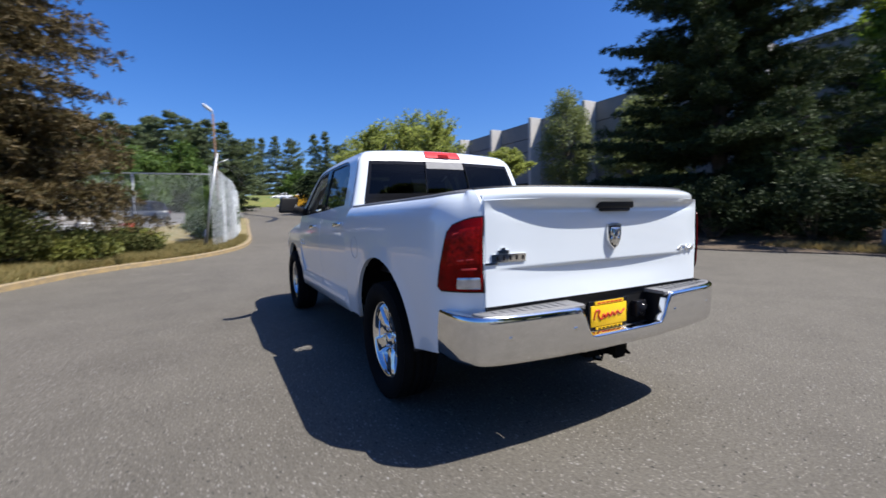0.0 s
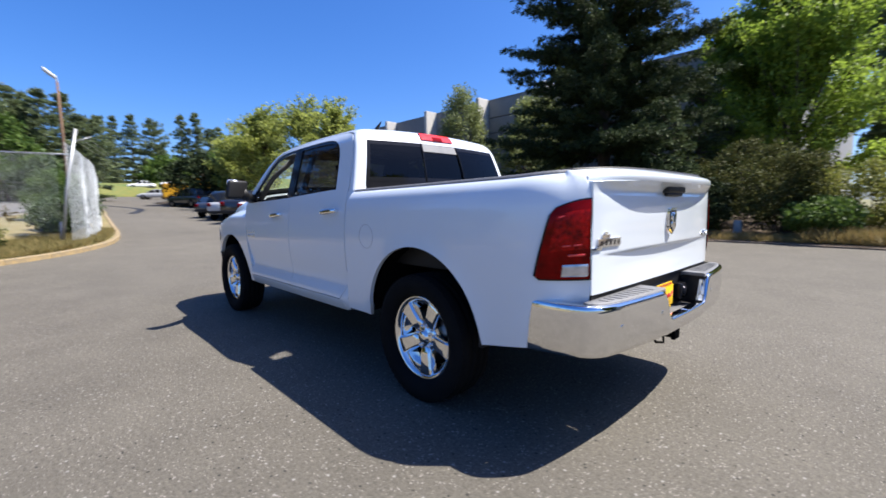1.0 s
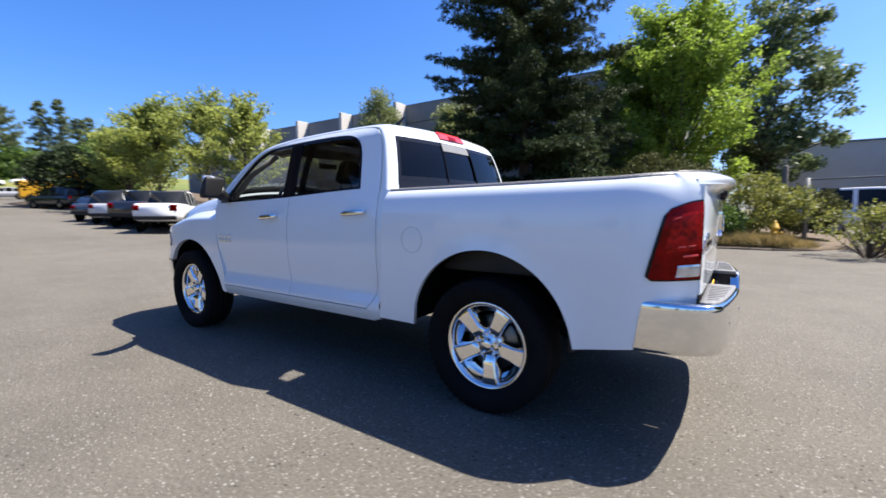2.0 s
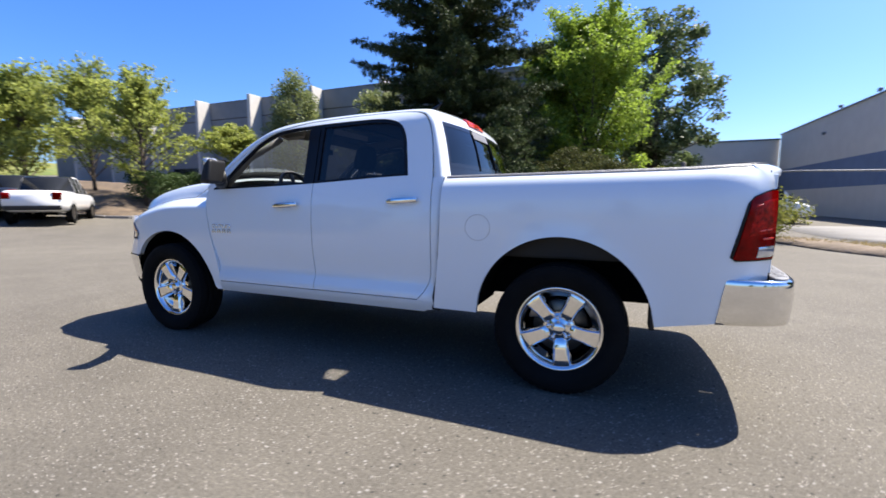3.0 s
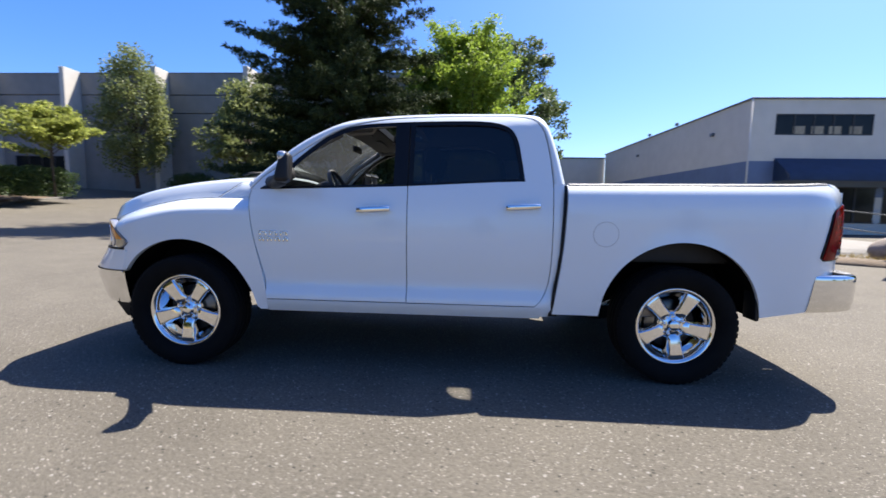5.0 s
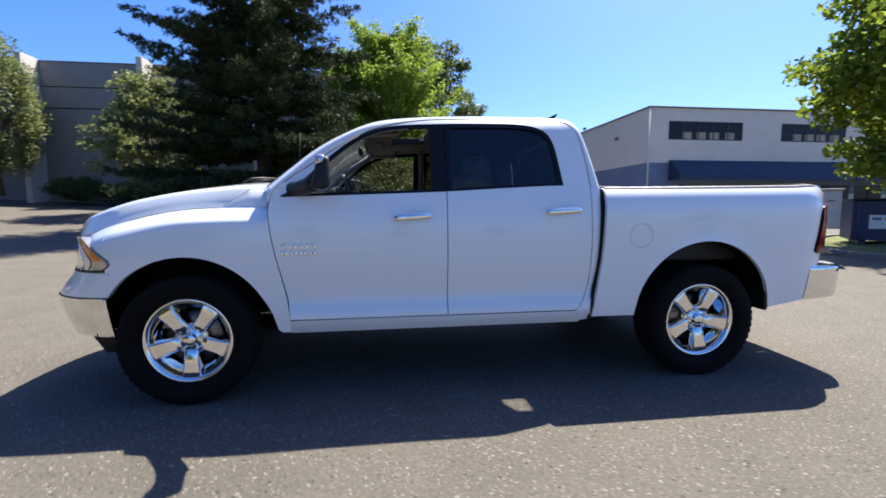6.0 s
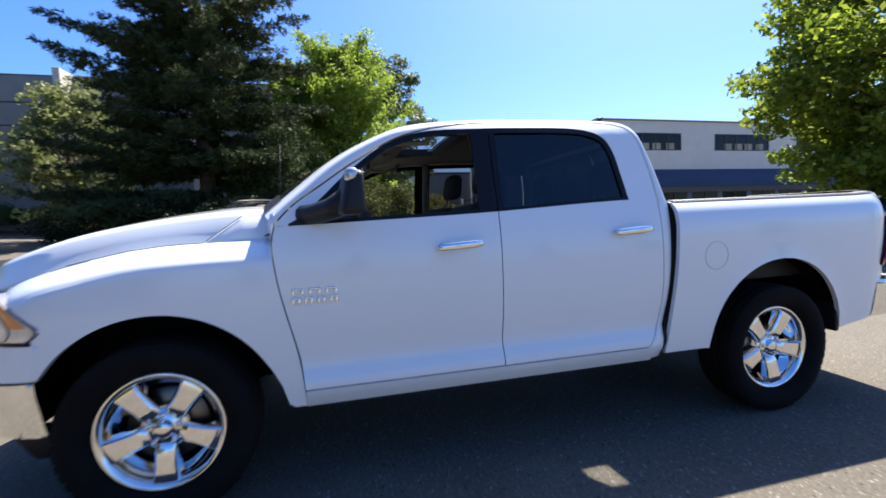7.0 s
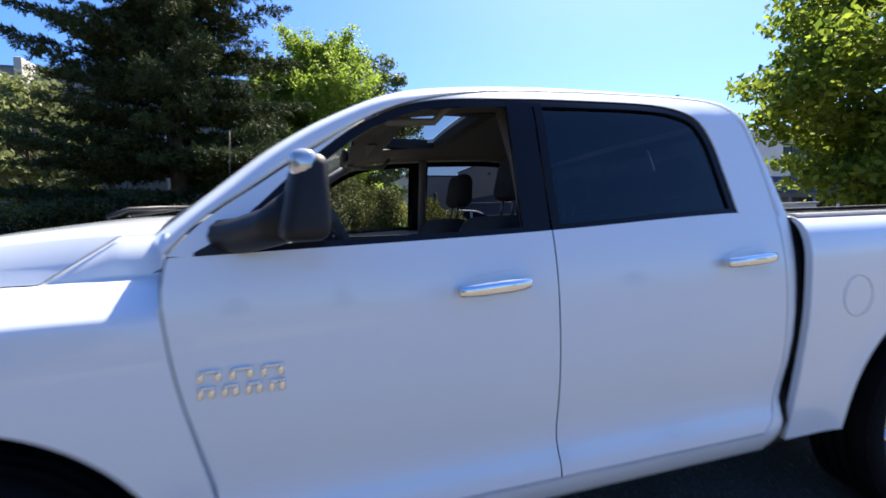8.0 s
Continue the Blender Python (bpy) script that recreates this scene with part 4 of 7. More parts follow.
GATE_TOP = 1.430
zs = [.828, .835, .86, .90, .94, .96, .98, .99, 1.0, 1.010, 1.0175, 1.0185, 1.03, 1.08, 1.14, 1.19, 1.24] + [lerp(1.294, 1.366, k / 12) for k in range(13)] + [1.3675, 1.3685, 1.372, 1.378, 1.386, 1.396, 1.405, 1.413, 1.420, 1.426, GATE_TOP]
gate = part("tailgate", rim(sheet([[gate_pt(lerp(-.864, .864, j / 56), z) for j in range(57)] for z in zs]), Vector((.05, 0, -.004))), PAINT, truck)
part("spoiler_cap", rim(sheet([[gate_pt(lerp(-.855, .855, j / 40), GATE_TOP) + Vector((dx, 0, dz)) for j in range(41)] for dx, dz in ((.002, .000), (.005, .009), (.05, .012), (.085, .009))]), Vector((0, 0, -.012))), PLASTIC, gate, "black cap along the tailgate top")
part("handle", join(block((-1.186, -.140, 1.314), (-1.12, .140, 1.352), .010), block((-1.178, -.118, 1.296), (-1.12, .118, 1.316), .008)), PLASTIC, gate, "black tailgate handle")
def shield(k, x):
    pts = [(-.058, .078), (-.03, .083), (0, .085), (.03, .083), (.058, .078), (.06, .03), (.055, -.02), (.035, -.055), (0, -.082), (-.035, -.055), (-.055, -.02), (-.06, .03)]
    return [Vector((x, a * k, 1.150 + b * k)) for a, b in pts]
def plate_of(ring_a, ring_b):
    bm = sheet([ring_a, ring_b], closed=True)
    bm.verts.ensure_lookup_table()
    bm.faces.new([bm.verts[len(ring_a) + i] for i in range(len(ring_b))])
    bmesh.ops.recalc_face_normals(bm, faces=bm.faces)
    for e in bm.edges:
        if e.calc_face_angle(0) > .7:
            e.smooth = False
    return bm
em = part("emblem", plate_of(shield(1, -1.138), shield(.93, -1.166)), CHROME, gate, "chrome shield emblem")
part("emblem_field", plate_of(shield(.80, -1.160), shield(.78, -1.168)), GLOSS_BLACK, em)
part("emblem_relief", join(block((-1.176, -.020, 1.10), (-1.164, .020, 1.20), .006), block((-1.174, -.040, 1.155), (-1.164, .040, 1.205), .008), block((-1.174, -.034, 1.115), (-1.164, -.022, 1.15), .004), block((-1.174, .022, 1.115), (-1.164, .034, 1.15), .004)), CHROME, em)
for y0, y1, z0, z1 in ((.632, .835, 1.052, 1.092), (.735, .80, 1.094, 1.112), (.757, .780, 1.113, 1.124), (.80, .868, 1.040, 1.051)):
    badge = part("badge", rim(sheet([[gate_pt(lerp(y0, y1, j / 8), z) + Vector((-.007, 0, 0)) for j in range(9)] for z in (z0, (z0 + z1) / 2, z1)]), Vector((.008, 0, 0))), CHROME, gate, "chrome badge bars")
    if z0 == 1.052:
        for k in range(5):
            part("badge_inlay", rim(sheet([[gate_pt(.645 + .038 * k + d, z) + Vector((-.0085, 0, 0)) for d in (0, .013)] for z in (1.061, 1.082)]), Vector((.002, 0, 0))), GLOSS_BLACK, badge)
txt = bpy.data.curves.new("lettering", 'FONT')
txt.body, txt.size, txt.extrude, txt.shear, txt.align_x, txt.align_y = "4X4", .085, .008, .25, 'CENTER', 'CENTER'
txt_ob = bpy.data.objects.new("lettering", txt)
scene.collection.objects.link(txt_ob)
bpy.context.view_layer.update()
letters = bpy.data.meshes.new_from_object(txt_ob.evaluated_get(bpy.context.evaluated_depsgraph_get()))
bpy.data.objects.remove(txt_ob)
letters.materials.clear()
letters.materials.append(CHROME)
lob = new("lettering", letters)
lob.parent = gate
lob["label"] = "chrome four-by-four lettering"
lob.matrix_basis = Matrix(((0, .0, -1, -1.127), (-1, 0, 0, -.720), (0, 1, 0, 1.043), (0, 0, 0, 1))) @ Matrix.Diagonal((1.25, .62, 1, 1))

# rear bumper
WING = smooth_line([(-.862, 1.006), (-.98, 1.012), (-1.08, 1.006), (-1.150, .982), (-1.194, .935), (-1.222, .855), (-1.246, .69), (-1.264, .50), (-1.272, .345)], 30)
WING_SECTION = [(-.05, .800), (-.016, .802), (-.006, .799), (.000, .793), (.003, .782), (.004, .76), (.004, .70), (.000, .64), (-.005, .585), (-.012, .565), (-.035, .556)]
HALF = WING + [Vector((-1.272 - .006 * k / 12, lerp(.345, 0, k / 12))) for k in range(1, 13)]
def bumper_rows(line, s):
    rows = []
    for i, p in enumerate(line):
        t = (line[min(i + 1, len(line) - 1)] - line[max(i - 1, 0)]).normalized()
        n = Vector((t.y, -t.x))
        if n.dot(p) < 0:
            n = -n
        front = max(0, 1 - i / 10)
        low = ramp01(-p.y, -.375, -.285)      # the face drops below the plate
        drop = .012 * min(1, i / 29)
        row = []
        for d, z in WING_SECTION:
            zz = .558 + (z - .558) * (1 - .68 * low)
            row.append(Vector((p.x + n.x * d + (.17 * (.80 - z) - .02) * front, s * (p.y + n.y * d), zz - max(drop, .022 * front) * (z < .65))))
        rows.append(row)
    return rows
bumper = part("rear_bumper", weld(sheet(bumper_rows(HALF, 1) + bumper_rows(HALF, -1)[::-1])), CHROME, truck, "chrome rear step bumper")
for s in (1, -1):
    pad_line = [p for p in WING if p.x < -1.13]
    part("step_pad", rim(sheet([[Vector((lerp(p.x + .017, -1.115, a), s * min(p.y - .014, .95), .803 + .006 * (a > 0) * (a < 1))) for a in (0, .04, .35, .65, .96, 1)] for p in pad_line]), Vector((0, 0, -.02))), STEP_PAD, bumper, "grey tread pad on the bumper")
    for j in range(9):
        y0 = .42 + .052 * j
        part("tread_rib", block((-1.232 + .004 * j if j < 7 else -1.19, s * y0, .804), (-1.14, s * (y0 + .022), .8125), .002), STEP_PAD, bumper)
    for yy, px in ((.415, -1.268), (.80, -1.230)):
        part("parking_sensor", moved(lathe([(.0, .004), (.012, .004), (.014, .0)], 14), Matrix.Translation((px - .002, s * yy, .69)) @ Matrix.Rotation(radians(90), 4, 'Z')), CHROME, bumper, "small round parking sensor")
part("plate_hollow", join(block((-1.105, -.37, .585), (-1.095, .37, .80)), block((-1.262, -.365, .60), (-1.095, -.355, .79)), block((-1.262, .355, .60), (-1.095, .365, .79))), PLASTIC, bumper, "black hollow for the plate")
part("hollow_floor", block((-1.262, -.352, .585), (-1.108, .352, .600), .004), STEP_PAD, bumper, "grey floor of the plate hollow")
plate = part("dealer_plate", block((-1.128, -.165, .603), (-1.112, .165, .778), .006), GLOSS_BLACK, bumper, "yellow dealer plate with red script in a black frame")
part("plate_face", block((-1.1325, -.150, .626), (-1.125, .150, .750), .002), YELLOW, plate)
script = [(-1.135, .130, .668), (-1.135, .112, .722), (-1.135, .082, .718), (-1.135, .094, .690), (-1.135, .066, .667), (-1.135, .050, .696), (-1.135, .034, .672), (-1.135, .014, .698), (-1.135, -.006, .675), (-1.135, -.026, .700), (-1.135, -.048, .679), (-1.135, -.068, .702), (-1.135, -.09, .683), (-1.135, -.128, .708)]
part("script_bar", tube(smooth_line(script, 60), .0055, 5), RED_INK, plate, "red script stroke")
part("frame_bar", block((-1.1345, -.12, .754), (-1.1285, .12, .773)), YELLOW, plate)
part("frame_bar", block((-1.1345, -.11, .607), (-1.1285, .11, .621)), YELLOW, plate)
for k in range(6):
    part("print_bar", block((-1.136, -.105 + .036 * k, .759), (-1.1342, -.079 + .036 * k, .768)), RED_INK, plate)
    part("print_bar", block((-1.136, -.098 + .034 * k, .610), (-1.1342, -.076 + .034 * k, .618)), GLOSS_BLACK, plate)
part("hollow_socket", join(block((-1.16, -.315, .645), (-1.108, -.215, .745), .01), tube([(-1.172, -.265, .695), (-1.12, -.265, .695)], .034, 12)), GLOSS_BLACK, bumper, "black trailer socket")
hitch = part("hitch_receiver", join(block((-1.20, -.034, .455), (-.9, .034, .52), .006), block((-1.215, -.042, .447), (-1.19, .042, .528), .006), block((-1.13, -.17, .445), (-1.02, .17, .545), .012), block((-1.06, -.50, .48), (-.98, .50, .55), .01)), UNDER, truck, "black hitch receiver")
for y in (-.075, .075):
    part("chain_loop", tube([(-1.10, y, .50), (-1.17, y * 1.3, .47), (-1.18, y * 1.6, .445), (-1.14, y * 1.7, .44), (-1.10, y * 1.4, .48)], .008, 6), UNDER, hitch)
part("gate_gap", block((-1.108, -.86, .785), (-1.06, .86, .840)), PLASTIC, truck)

# bed tub, frame, axles
part("bed_floor", block((-1.08, -.80, .84), (.765, .80, .87)), PLASTIC, truck, "black bed liner")
part("bed_front", block((.70, -.93, .87), (.768, .93, 1.386)), PAINT, truck)
part("frame_rail", join(block((-1.05, .40, .52), (4.1, .50, .66)), block((-1.05, -.50, .52), (4.1, -.40, .66)), block((.6, -.86, .50), (2.98, .86, .56)), block((.62, -.5, .46), (2.9, .5, .60)), block((-1.05, -.85, .62), (-.62, .85, .80)), block((-.60, -.5, .66), (.62, .5, .84))), UNDER, truck, "black frame and floor")
part("engine_bay", block((3.06, -.62, .50), (4.25, .62, 1.05)), UNDER, truck)
part("axle", join(tube([(0, -.80, .41), (0, .80, .41)], .05, 12), moved(lathe([(.0, -.16), (.10, -.13), (.14, 0), (.10, .13), (0, .16)], 16), Matrix.Translation((0, 0, .41))), tube([(3.57, -.80, .41), (3.57, .80, .41)], .045, 12), tube([(.3, -.25, .46), (-.7, -.40, .45), (-1.05, -.62, .50)], .035, 10)), UNDER, truck)
for s in (1, -1):
    part("shock", tube([(-.12, s * .55, .36), (-.02, s * .50, .80)], .03, 8), UNDER, truck)
    part("bumper_bracket", block((-.99, s * .80, .525), (-.86, s * .90, .565), .012), PLASTIC, truck)

# mast aerial on the far fender
mast = part("mast", tube([(3.21, -.868, 1.24), (3.20, -.866, 1.62), (3.175, -.862, 2.03)], [.0045, .0035, .0025], 6), PLASTIC, truck, "thin black mast aerial")
part("mast_base", tube([(3.212, -.868, 1.215), (3.211, -.868, 1.27)], [.022, .010], 10), PLASTIC, mast)

# cabin
part("cabin_floor", join(block((.86, -.90, .56), (3.05, .90, .60)), block((.82, -.90, .58), (.88, .90, 1.40)), block((3.0, -.90, .56), (3.06, .90, 1.32))), DASH, truck, "dark cabin floor and bulkhead")
for s in (1, -1):
    part("door_lining", join(block((.92, s * .875, .55), (1.885, s * .925, 1.345), .012), block((1.915, s * .875, .55), (2.98, s * .925, 1.315), .012), block((2.0, s * .80, 1.00), (2.75, s * .88, 1.05), .015)), DASH, truck, "dark door lining")
    part("pillar_lining", tube([(1.92, s * .85, 1.30), (1.93, s * .75, 1.62), (1.94, s * .66, 1.82)], [.030, .026, .030], 8), HEADLINER, truck)
    part("pillar_lining", tube([(2.99, s * .86, 1.32), (2.74, s * .775, 1.595), (2.46, s * .675, 1.765)], [.032, .026, .026], 8), HEADLINER, truck)
    part("grab_handle", tube([(2.45, s * .70, 1.80), (2.40, s * .655, 1.765), (2.22, s * .655, 1.775), (2.17, s * .70, 1.83)], .014, 8), HEADLINER, truck)
    part("sun_visor", block((2.33, s * .14, 1.826), (2.46, s * .58, 1.842), .007), HEADLINER, truck, "pale folded sun visor")
dash_rows = [[Vector((x, y, z - .03 * (abs(y) / .85) ** 4)) for x, z in ((3.05, 1.33), (2.95, 1.35), (2.78, 1.345), (2.66, 1.31), (2.60, 1.22), (2.63, 1.05), (2.75, .85))] for y in [lerp(-.88, .88, k / 16) for k in range(17)]]
part("dashboard", rim(sheet(dash_rows), Vector((.05, 0, -.02))), DASH, truck)
part("instrument_hood", moved(lathe([(.0, -.16), (.06, -.15), (.085, 0), (.06, .15), (0, .16)], 16), Matrix.Translation((2.68, .37, 1.335))), DASH, truck)
wheel_m = Matrix.Translation((2.55, .40, 1.325)) @ Matrix.Rotation(radians(-65), 4, 'Y')
steer = part("steering_wheel", moved(join(tube([(.19 * math.cos(a), .19 * math.sin(a), 0) for a in [2 * math.pi * k / 32 for k in range(33)]], .017, 8, False), lathe([(0, .02), (.06, .02), (.07, -.02), (0, -.03)], 20, 'Z'), block((-.19, -.02, -.012), (.19, .02, .008), .005), block((-.19, -.018, -.012), (0, .018, .008), .005)), wheel_m), DASH, truck, "dark steering wheel")
part("steering_column", tube([(2.55, .40, 1.32), (2.80, .40, 1.20)], .045, 10), DASH, steer)
def seat(x, y, width, heads, name):
    base = block((x - .05, y - width / 2, .78), (x + .50, y + width / 2, .98), .06, 3)
    st = part(name, base, CLOTH, truck, "dark cloth seat")
    back = block((x - .20, y - width / 2, .92), (x - .02, y + width / 2, 1.42), .06, 3)
    for v in back.verts:
        v.co.x -= (v.co.z - .92) * .28
        v.co.y = y + (v.co.y - y) * (1 - .12 * max(0, (v.co.z - 1.2) / .22))
    part("backrest", back, CLOTH, st)
    for h in heads:
        hd = block((x - .39, h - .13, 1.49), (x - .27, h + .13, 1.70), .05, 3)
        for v in hd.verts:
            v.co.y = h + (v.co.y - h) * (1 - .25 * max(0, (v.co.z - 1.55) / .1))
            v.co.x -= (v.co.z - 1.45) * .15
        part("headrest", hd, CLOTH, st)
        for d in (-.06, .06):
            part("headrest_post", tube([(x - .30, h + d, 1.38), (x - .325, h + d, 1.53)], .007, 6), STEEL, st)
seat(2.12, .40, .54, (.40,), "front_seat")
seat(2.12, -.40, .54, (-.40,), "front_seat")
seat(1.25, 0, 1.50, (.45, -.45), "rear_bench")
part("console", block((1.95, -.11, .60), (2.70, .11, 1.02), .03, 3), DASH, truck)
part("rear_view_mirror", block((2.50, -.12, 1.70), (2.53, .12, 1.76), .012), PLASTIC, truck)

# wheels
def build_wheel():
    barrel = lathe([(.205, -.12), (.215, -.10), (.232, -.06), (.238, .04), (.246, .078), (.262, .090), (.272, .090), (.277, .082), (.278, .06), (.278, -.12)], 64)
    wh = part("wheel", barrel, CHROME, None, "five-spoke chrome wheel")
    tyre = lathe([(.270, -.118), (.285, -.132), (.335, -.140), (.372, -.138), (.397, -.128), (.410, -.105), (.4145, -.07), (.405, -.066), (.405, -.058), (.4155, -.054), (.416, -.02), (.406, -.016), (.406, -.008), (.416, -.004), (.416, .03), (.406, .034), (.406, .042), (.4155, .046), (.4145, .07), (.410, .105), (.397, .122), (.372, .132), (.335, .134), (.300, .124), (.284, .108), (.276, .088), (.270, .08)], 72)
    part("tyre", tyre, RUBBER, wh, "black rubber tyre")
    lugs = bmesh.new()
    for k in range(54):
        a = 2 * math.pi * k / 54
        for y0, y1 in ((.078, .118), (-.118, -.078)):
            b = block((.395, y0, -.017), (.4085, y1, .017))
            bmesh.ops.rotate(b, verts=b.verts, cent=(0, 0, 0), matrix=Matrix.Rotation(a + (.03 if y0 < 0 else 0), 3, 'Y'))
            me = bpy.data.meshes.new("t"); b.to_mesh(me); b.free(); lugs.from_mesh(me); bpy.data.meshes.remove(me)
    part("tread", lugs, RUBBER, wh, smooth=False)["kind"] = "stuff"
    for k in range(5):
        a = 2 * math.pi * k / 5 - math.pi / 2
        rows = []
        for r, half, y, drop in ((.055, .036, .045, .03), (.075, .038, .058, .03), (.11, .038, .070, .036), (.16, .041, .074, .045), (.20, .046, .078, .05), (.235, .052, .080, .055), (.254, .055, .072, .055)):
            rows.append([Vector((r, y - drop, -half - .013)), Vector((r, y - drop * .45, -half - .009)), Vector((r, y - .006, -half - .002)), Vector((r, y, -half + .006)), Vector((r, y + .001, 0)), Vector((r, y, half - .006)), Vector((r, y - .006, half + .002)), Vector((r, y - drop * .45, half + .009)), Vector((r, y - drop, half + .013))])
        b = sheet(rows)
        for e in b.edges:
            if e.calc_face_angle(0) > .55:
                e.smooth = False
        bmesh.ops.rotate(b, verts=b.verts, cent=(0, 0, 0), matrix=Matrix.Rotation(-a, 3, 'Y'))
        part("spoke", b, CHROME, wh)
    for k in range(5):
        a = 2 * math.pi * k / 5 - math.pi / 2 + math.pi / 5
        part("lug_nut", moved(lathe([(0, .022), (.009, .022), (.012, .016), (.013, 0)], 8), Matrix.Translation((.069 * math.cos(a), .052, .069 * math.sin(a)))), CHROME, wh)
    part("hub", lathe([(0, .080), (.030, .080), (.038, .074), (.042, .060), (.050, .055), (.092, .050), (.105, .035), (.105, -.02)], 40), CHROME, wh)
    part("dish", lathe([(.200, -.005), (.222, .018), (.240, .045), (.248, .074)], 48), CHROME, wh)
    part("hub_well", lathe([(0, -.03), (.215, -.06), (.23, -.10)], 40), UNDER, wh)
    part("brake_disc", lathe([(0, .0), (.09, .0), (.09, -.018), (.175, -.018), (.175, -.04), (0, -.04)], 40), STEEL, wh, "steel brake disc")
    part("caliper", block((.09, -.06, .06), (.20, .0, .16), .01), STEEL, wh)
    return wh


wheel = build_wheel()
wheel.parent = truck
wheel.matrix_basis = pose(0, .895, .412, 0, 0, 0)
for x, s, spin in ((3.57, 1, 0), (0, -1, 20), (3.57, -1, 50)):
    w2 = copy_thing(wheel, pose(x, s * .895, .412, 0, spin, 0 if s > 0 else 180))
    w2.parent = truck
wheel.matrix_basis = pose(0, .895, .412, 0, 7, 0)


# added area lamp for the sunlight patch the driver's mirror throws on shaded asphalt
glint = new("mirror_glint_lamp", bpy.data.lights.new("mirror_glint_lamp", 'AREA'))
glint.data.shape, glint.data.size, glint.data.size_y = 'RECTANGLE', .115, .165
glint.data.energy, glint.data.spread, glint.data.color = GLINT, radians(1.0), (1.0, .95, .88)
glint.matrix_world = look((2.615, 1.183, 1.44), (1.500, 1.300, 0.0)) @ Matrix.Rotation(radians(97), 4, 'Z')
# ---- trees and shrubs ----
BARK_WOOD = surface("tree_bark", (0.10, 0.075, 0.055), 0.9, vary=0.25, scale=12, bump=0.8, bump_scale=30)
N_DARK = leaf_surface("dark_needles", (0.018, 0.032, 0.014), (0.075, 0.100, 0.038), 0.14, 0.1)
N_BROWN = leaf_surface("browned_needles", (0.045, 0.042, 0.016), (0.145, 0.100, 0.040), 0.22)
N_MID = leaf_surface("young_needles", (0.030, 0.050, 0.020), (0.110, 0.140, 0.055), 0.20, 0.1)
# paler than the near needles: distance haze put into the colour
N_FAR = leaf_surface("hazed_far_needles", (0.078, 0.112, 0.050), (0.185, 0.220, 0.105), 0.35)
L_LIME = leaf_surface("lime_leaves", (0.155, 0.235, 0.028), (0.32, 0.42, 0.065), 0.55)
L_GREEN = leaf_surface("green_leaves", (0.055, 0.105, 0.020), (0.12, 0.18, 0.035), 0.40)
L_BRIGHT = leaf_surface("bright_leaves", (0.075, 0.125, 0.016), (0.27, 0.34, 0.042), 0.60)
L_OLIVE = leaf_surface("olive_leaves", (0.12, 0.145, 0.032), (0.24, 0.235, 0.055), 0.45)
L_DRY = leaf_surface("dry_olive_leaves", (0.042, 0.056, 0.016), (0.100, 0.098, 0.034), 0.3, 0.06)
L_DEEP = leaf_surface("deep_leaves", (0.030, 0.060, 0.018), (0.075, 0.115, 0.030), 0.3)
L_AIRY = leaf_surface("airy_leaves", (0.17, 0.21, 0.045), (0.40, 0.43, 0.11), 0.62)
L_COTTON = leaf_surface("cottonwood_leaves", (0.058, 0.092, 0.030), (0.17, 0.215, 0.085), 0.42, 0.4)
# shade under the trees put into a near-black leaf colour
L_SHADED = leaf_surface("shade_tinted_leaves", (0.014, 0.024, 0.010), (0.036, 0.050, 0.020), 0.12, 0.08)
L_GREY = leaf_surface("grey_green_leaves", (0.115, 0.15, 0.052), (0.255, 0.28, 0.105), 0.45)


def soup(name, tris, material, parent, label="", kind=""):
    """Thousands of small leaves as one mesh; tris is an array of n x k x 3 corners."""
    n, k, _ = tris.shape
    me = bpy.data.meshes.new(name)
    me.vertices.add(n * k)
    me.vertices.foreach_set("co", tris.reshape(-1).astype(np.float32))
    me.loops.add(n * k)
    me.loops.foreach_set("vertex_index", np.arange(n * k, dtype=np.int32))
    me.polygons.add(n)
    me.polygons.foreach_set("loop_start", np.arange(0, n * k, k, dtype=np.int32))
    me.update(calc_edges=True)
    me.materials.append(material)
    ob = new(name, me)
    ob.parent = parent
    if label:
        ob["label"] = label
    if kind:
        ob["kind"] = kind
    return ob


def unit(v):
    return v / np.maximum(1e-9, np.linalg.norm(v, axis=-1, keepdims=True))


def blades(pos, way, length, width, rng, fan=5, spread=.9):
    """Sprays of narrow needles: a fan of thin triangles at each place."""
    n = len(pos)
    side = unit(np.cross(way, rng.normal(size=(n, 3))))
    out = []
    for f in range(fan):
        a = (f / max(1, fan - 1) - .5) * 2 * spread + rng.normal(0, .12, n)
        d = way * np.cos(a)[:, None] + side * np.sin(a)[:, None]
        ln = (length * rng.uniform(.6, 1.1, n) * (1 - .35 * abs(f / max(1, fan - 1) - .5)))[:, None]
        across = unit(np.cross(d, rng.normal(size=(n, 3)))) * (width * rng.uniform(.7, 1.2, n))[:, None]
        out.append(np.stack([pos - across * .5, pos + d * ln * .55 + across * .5, pos + d * ln], 1))
    return np.concatenate(out)


def leaf_quads(pos, size, rng, flat=.5):
    n = len(pos)
    nrm = unit(rng.normal(size=(n, 3)) + np.array([0, 0, flat]))
    a = unit(np.cross(nrm, rng.normal(size=(n, 3))))
    b = np.cross(nrm, a)
    s = (size * rng.uniform(.6, 1.25, n))[:, None]
    return np.stack([pos - a * s, pos + b * s * .55, pos + a * s, pos - b * s * .55], 1)


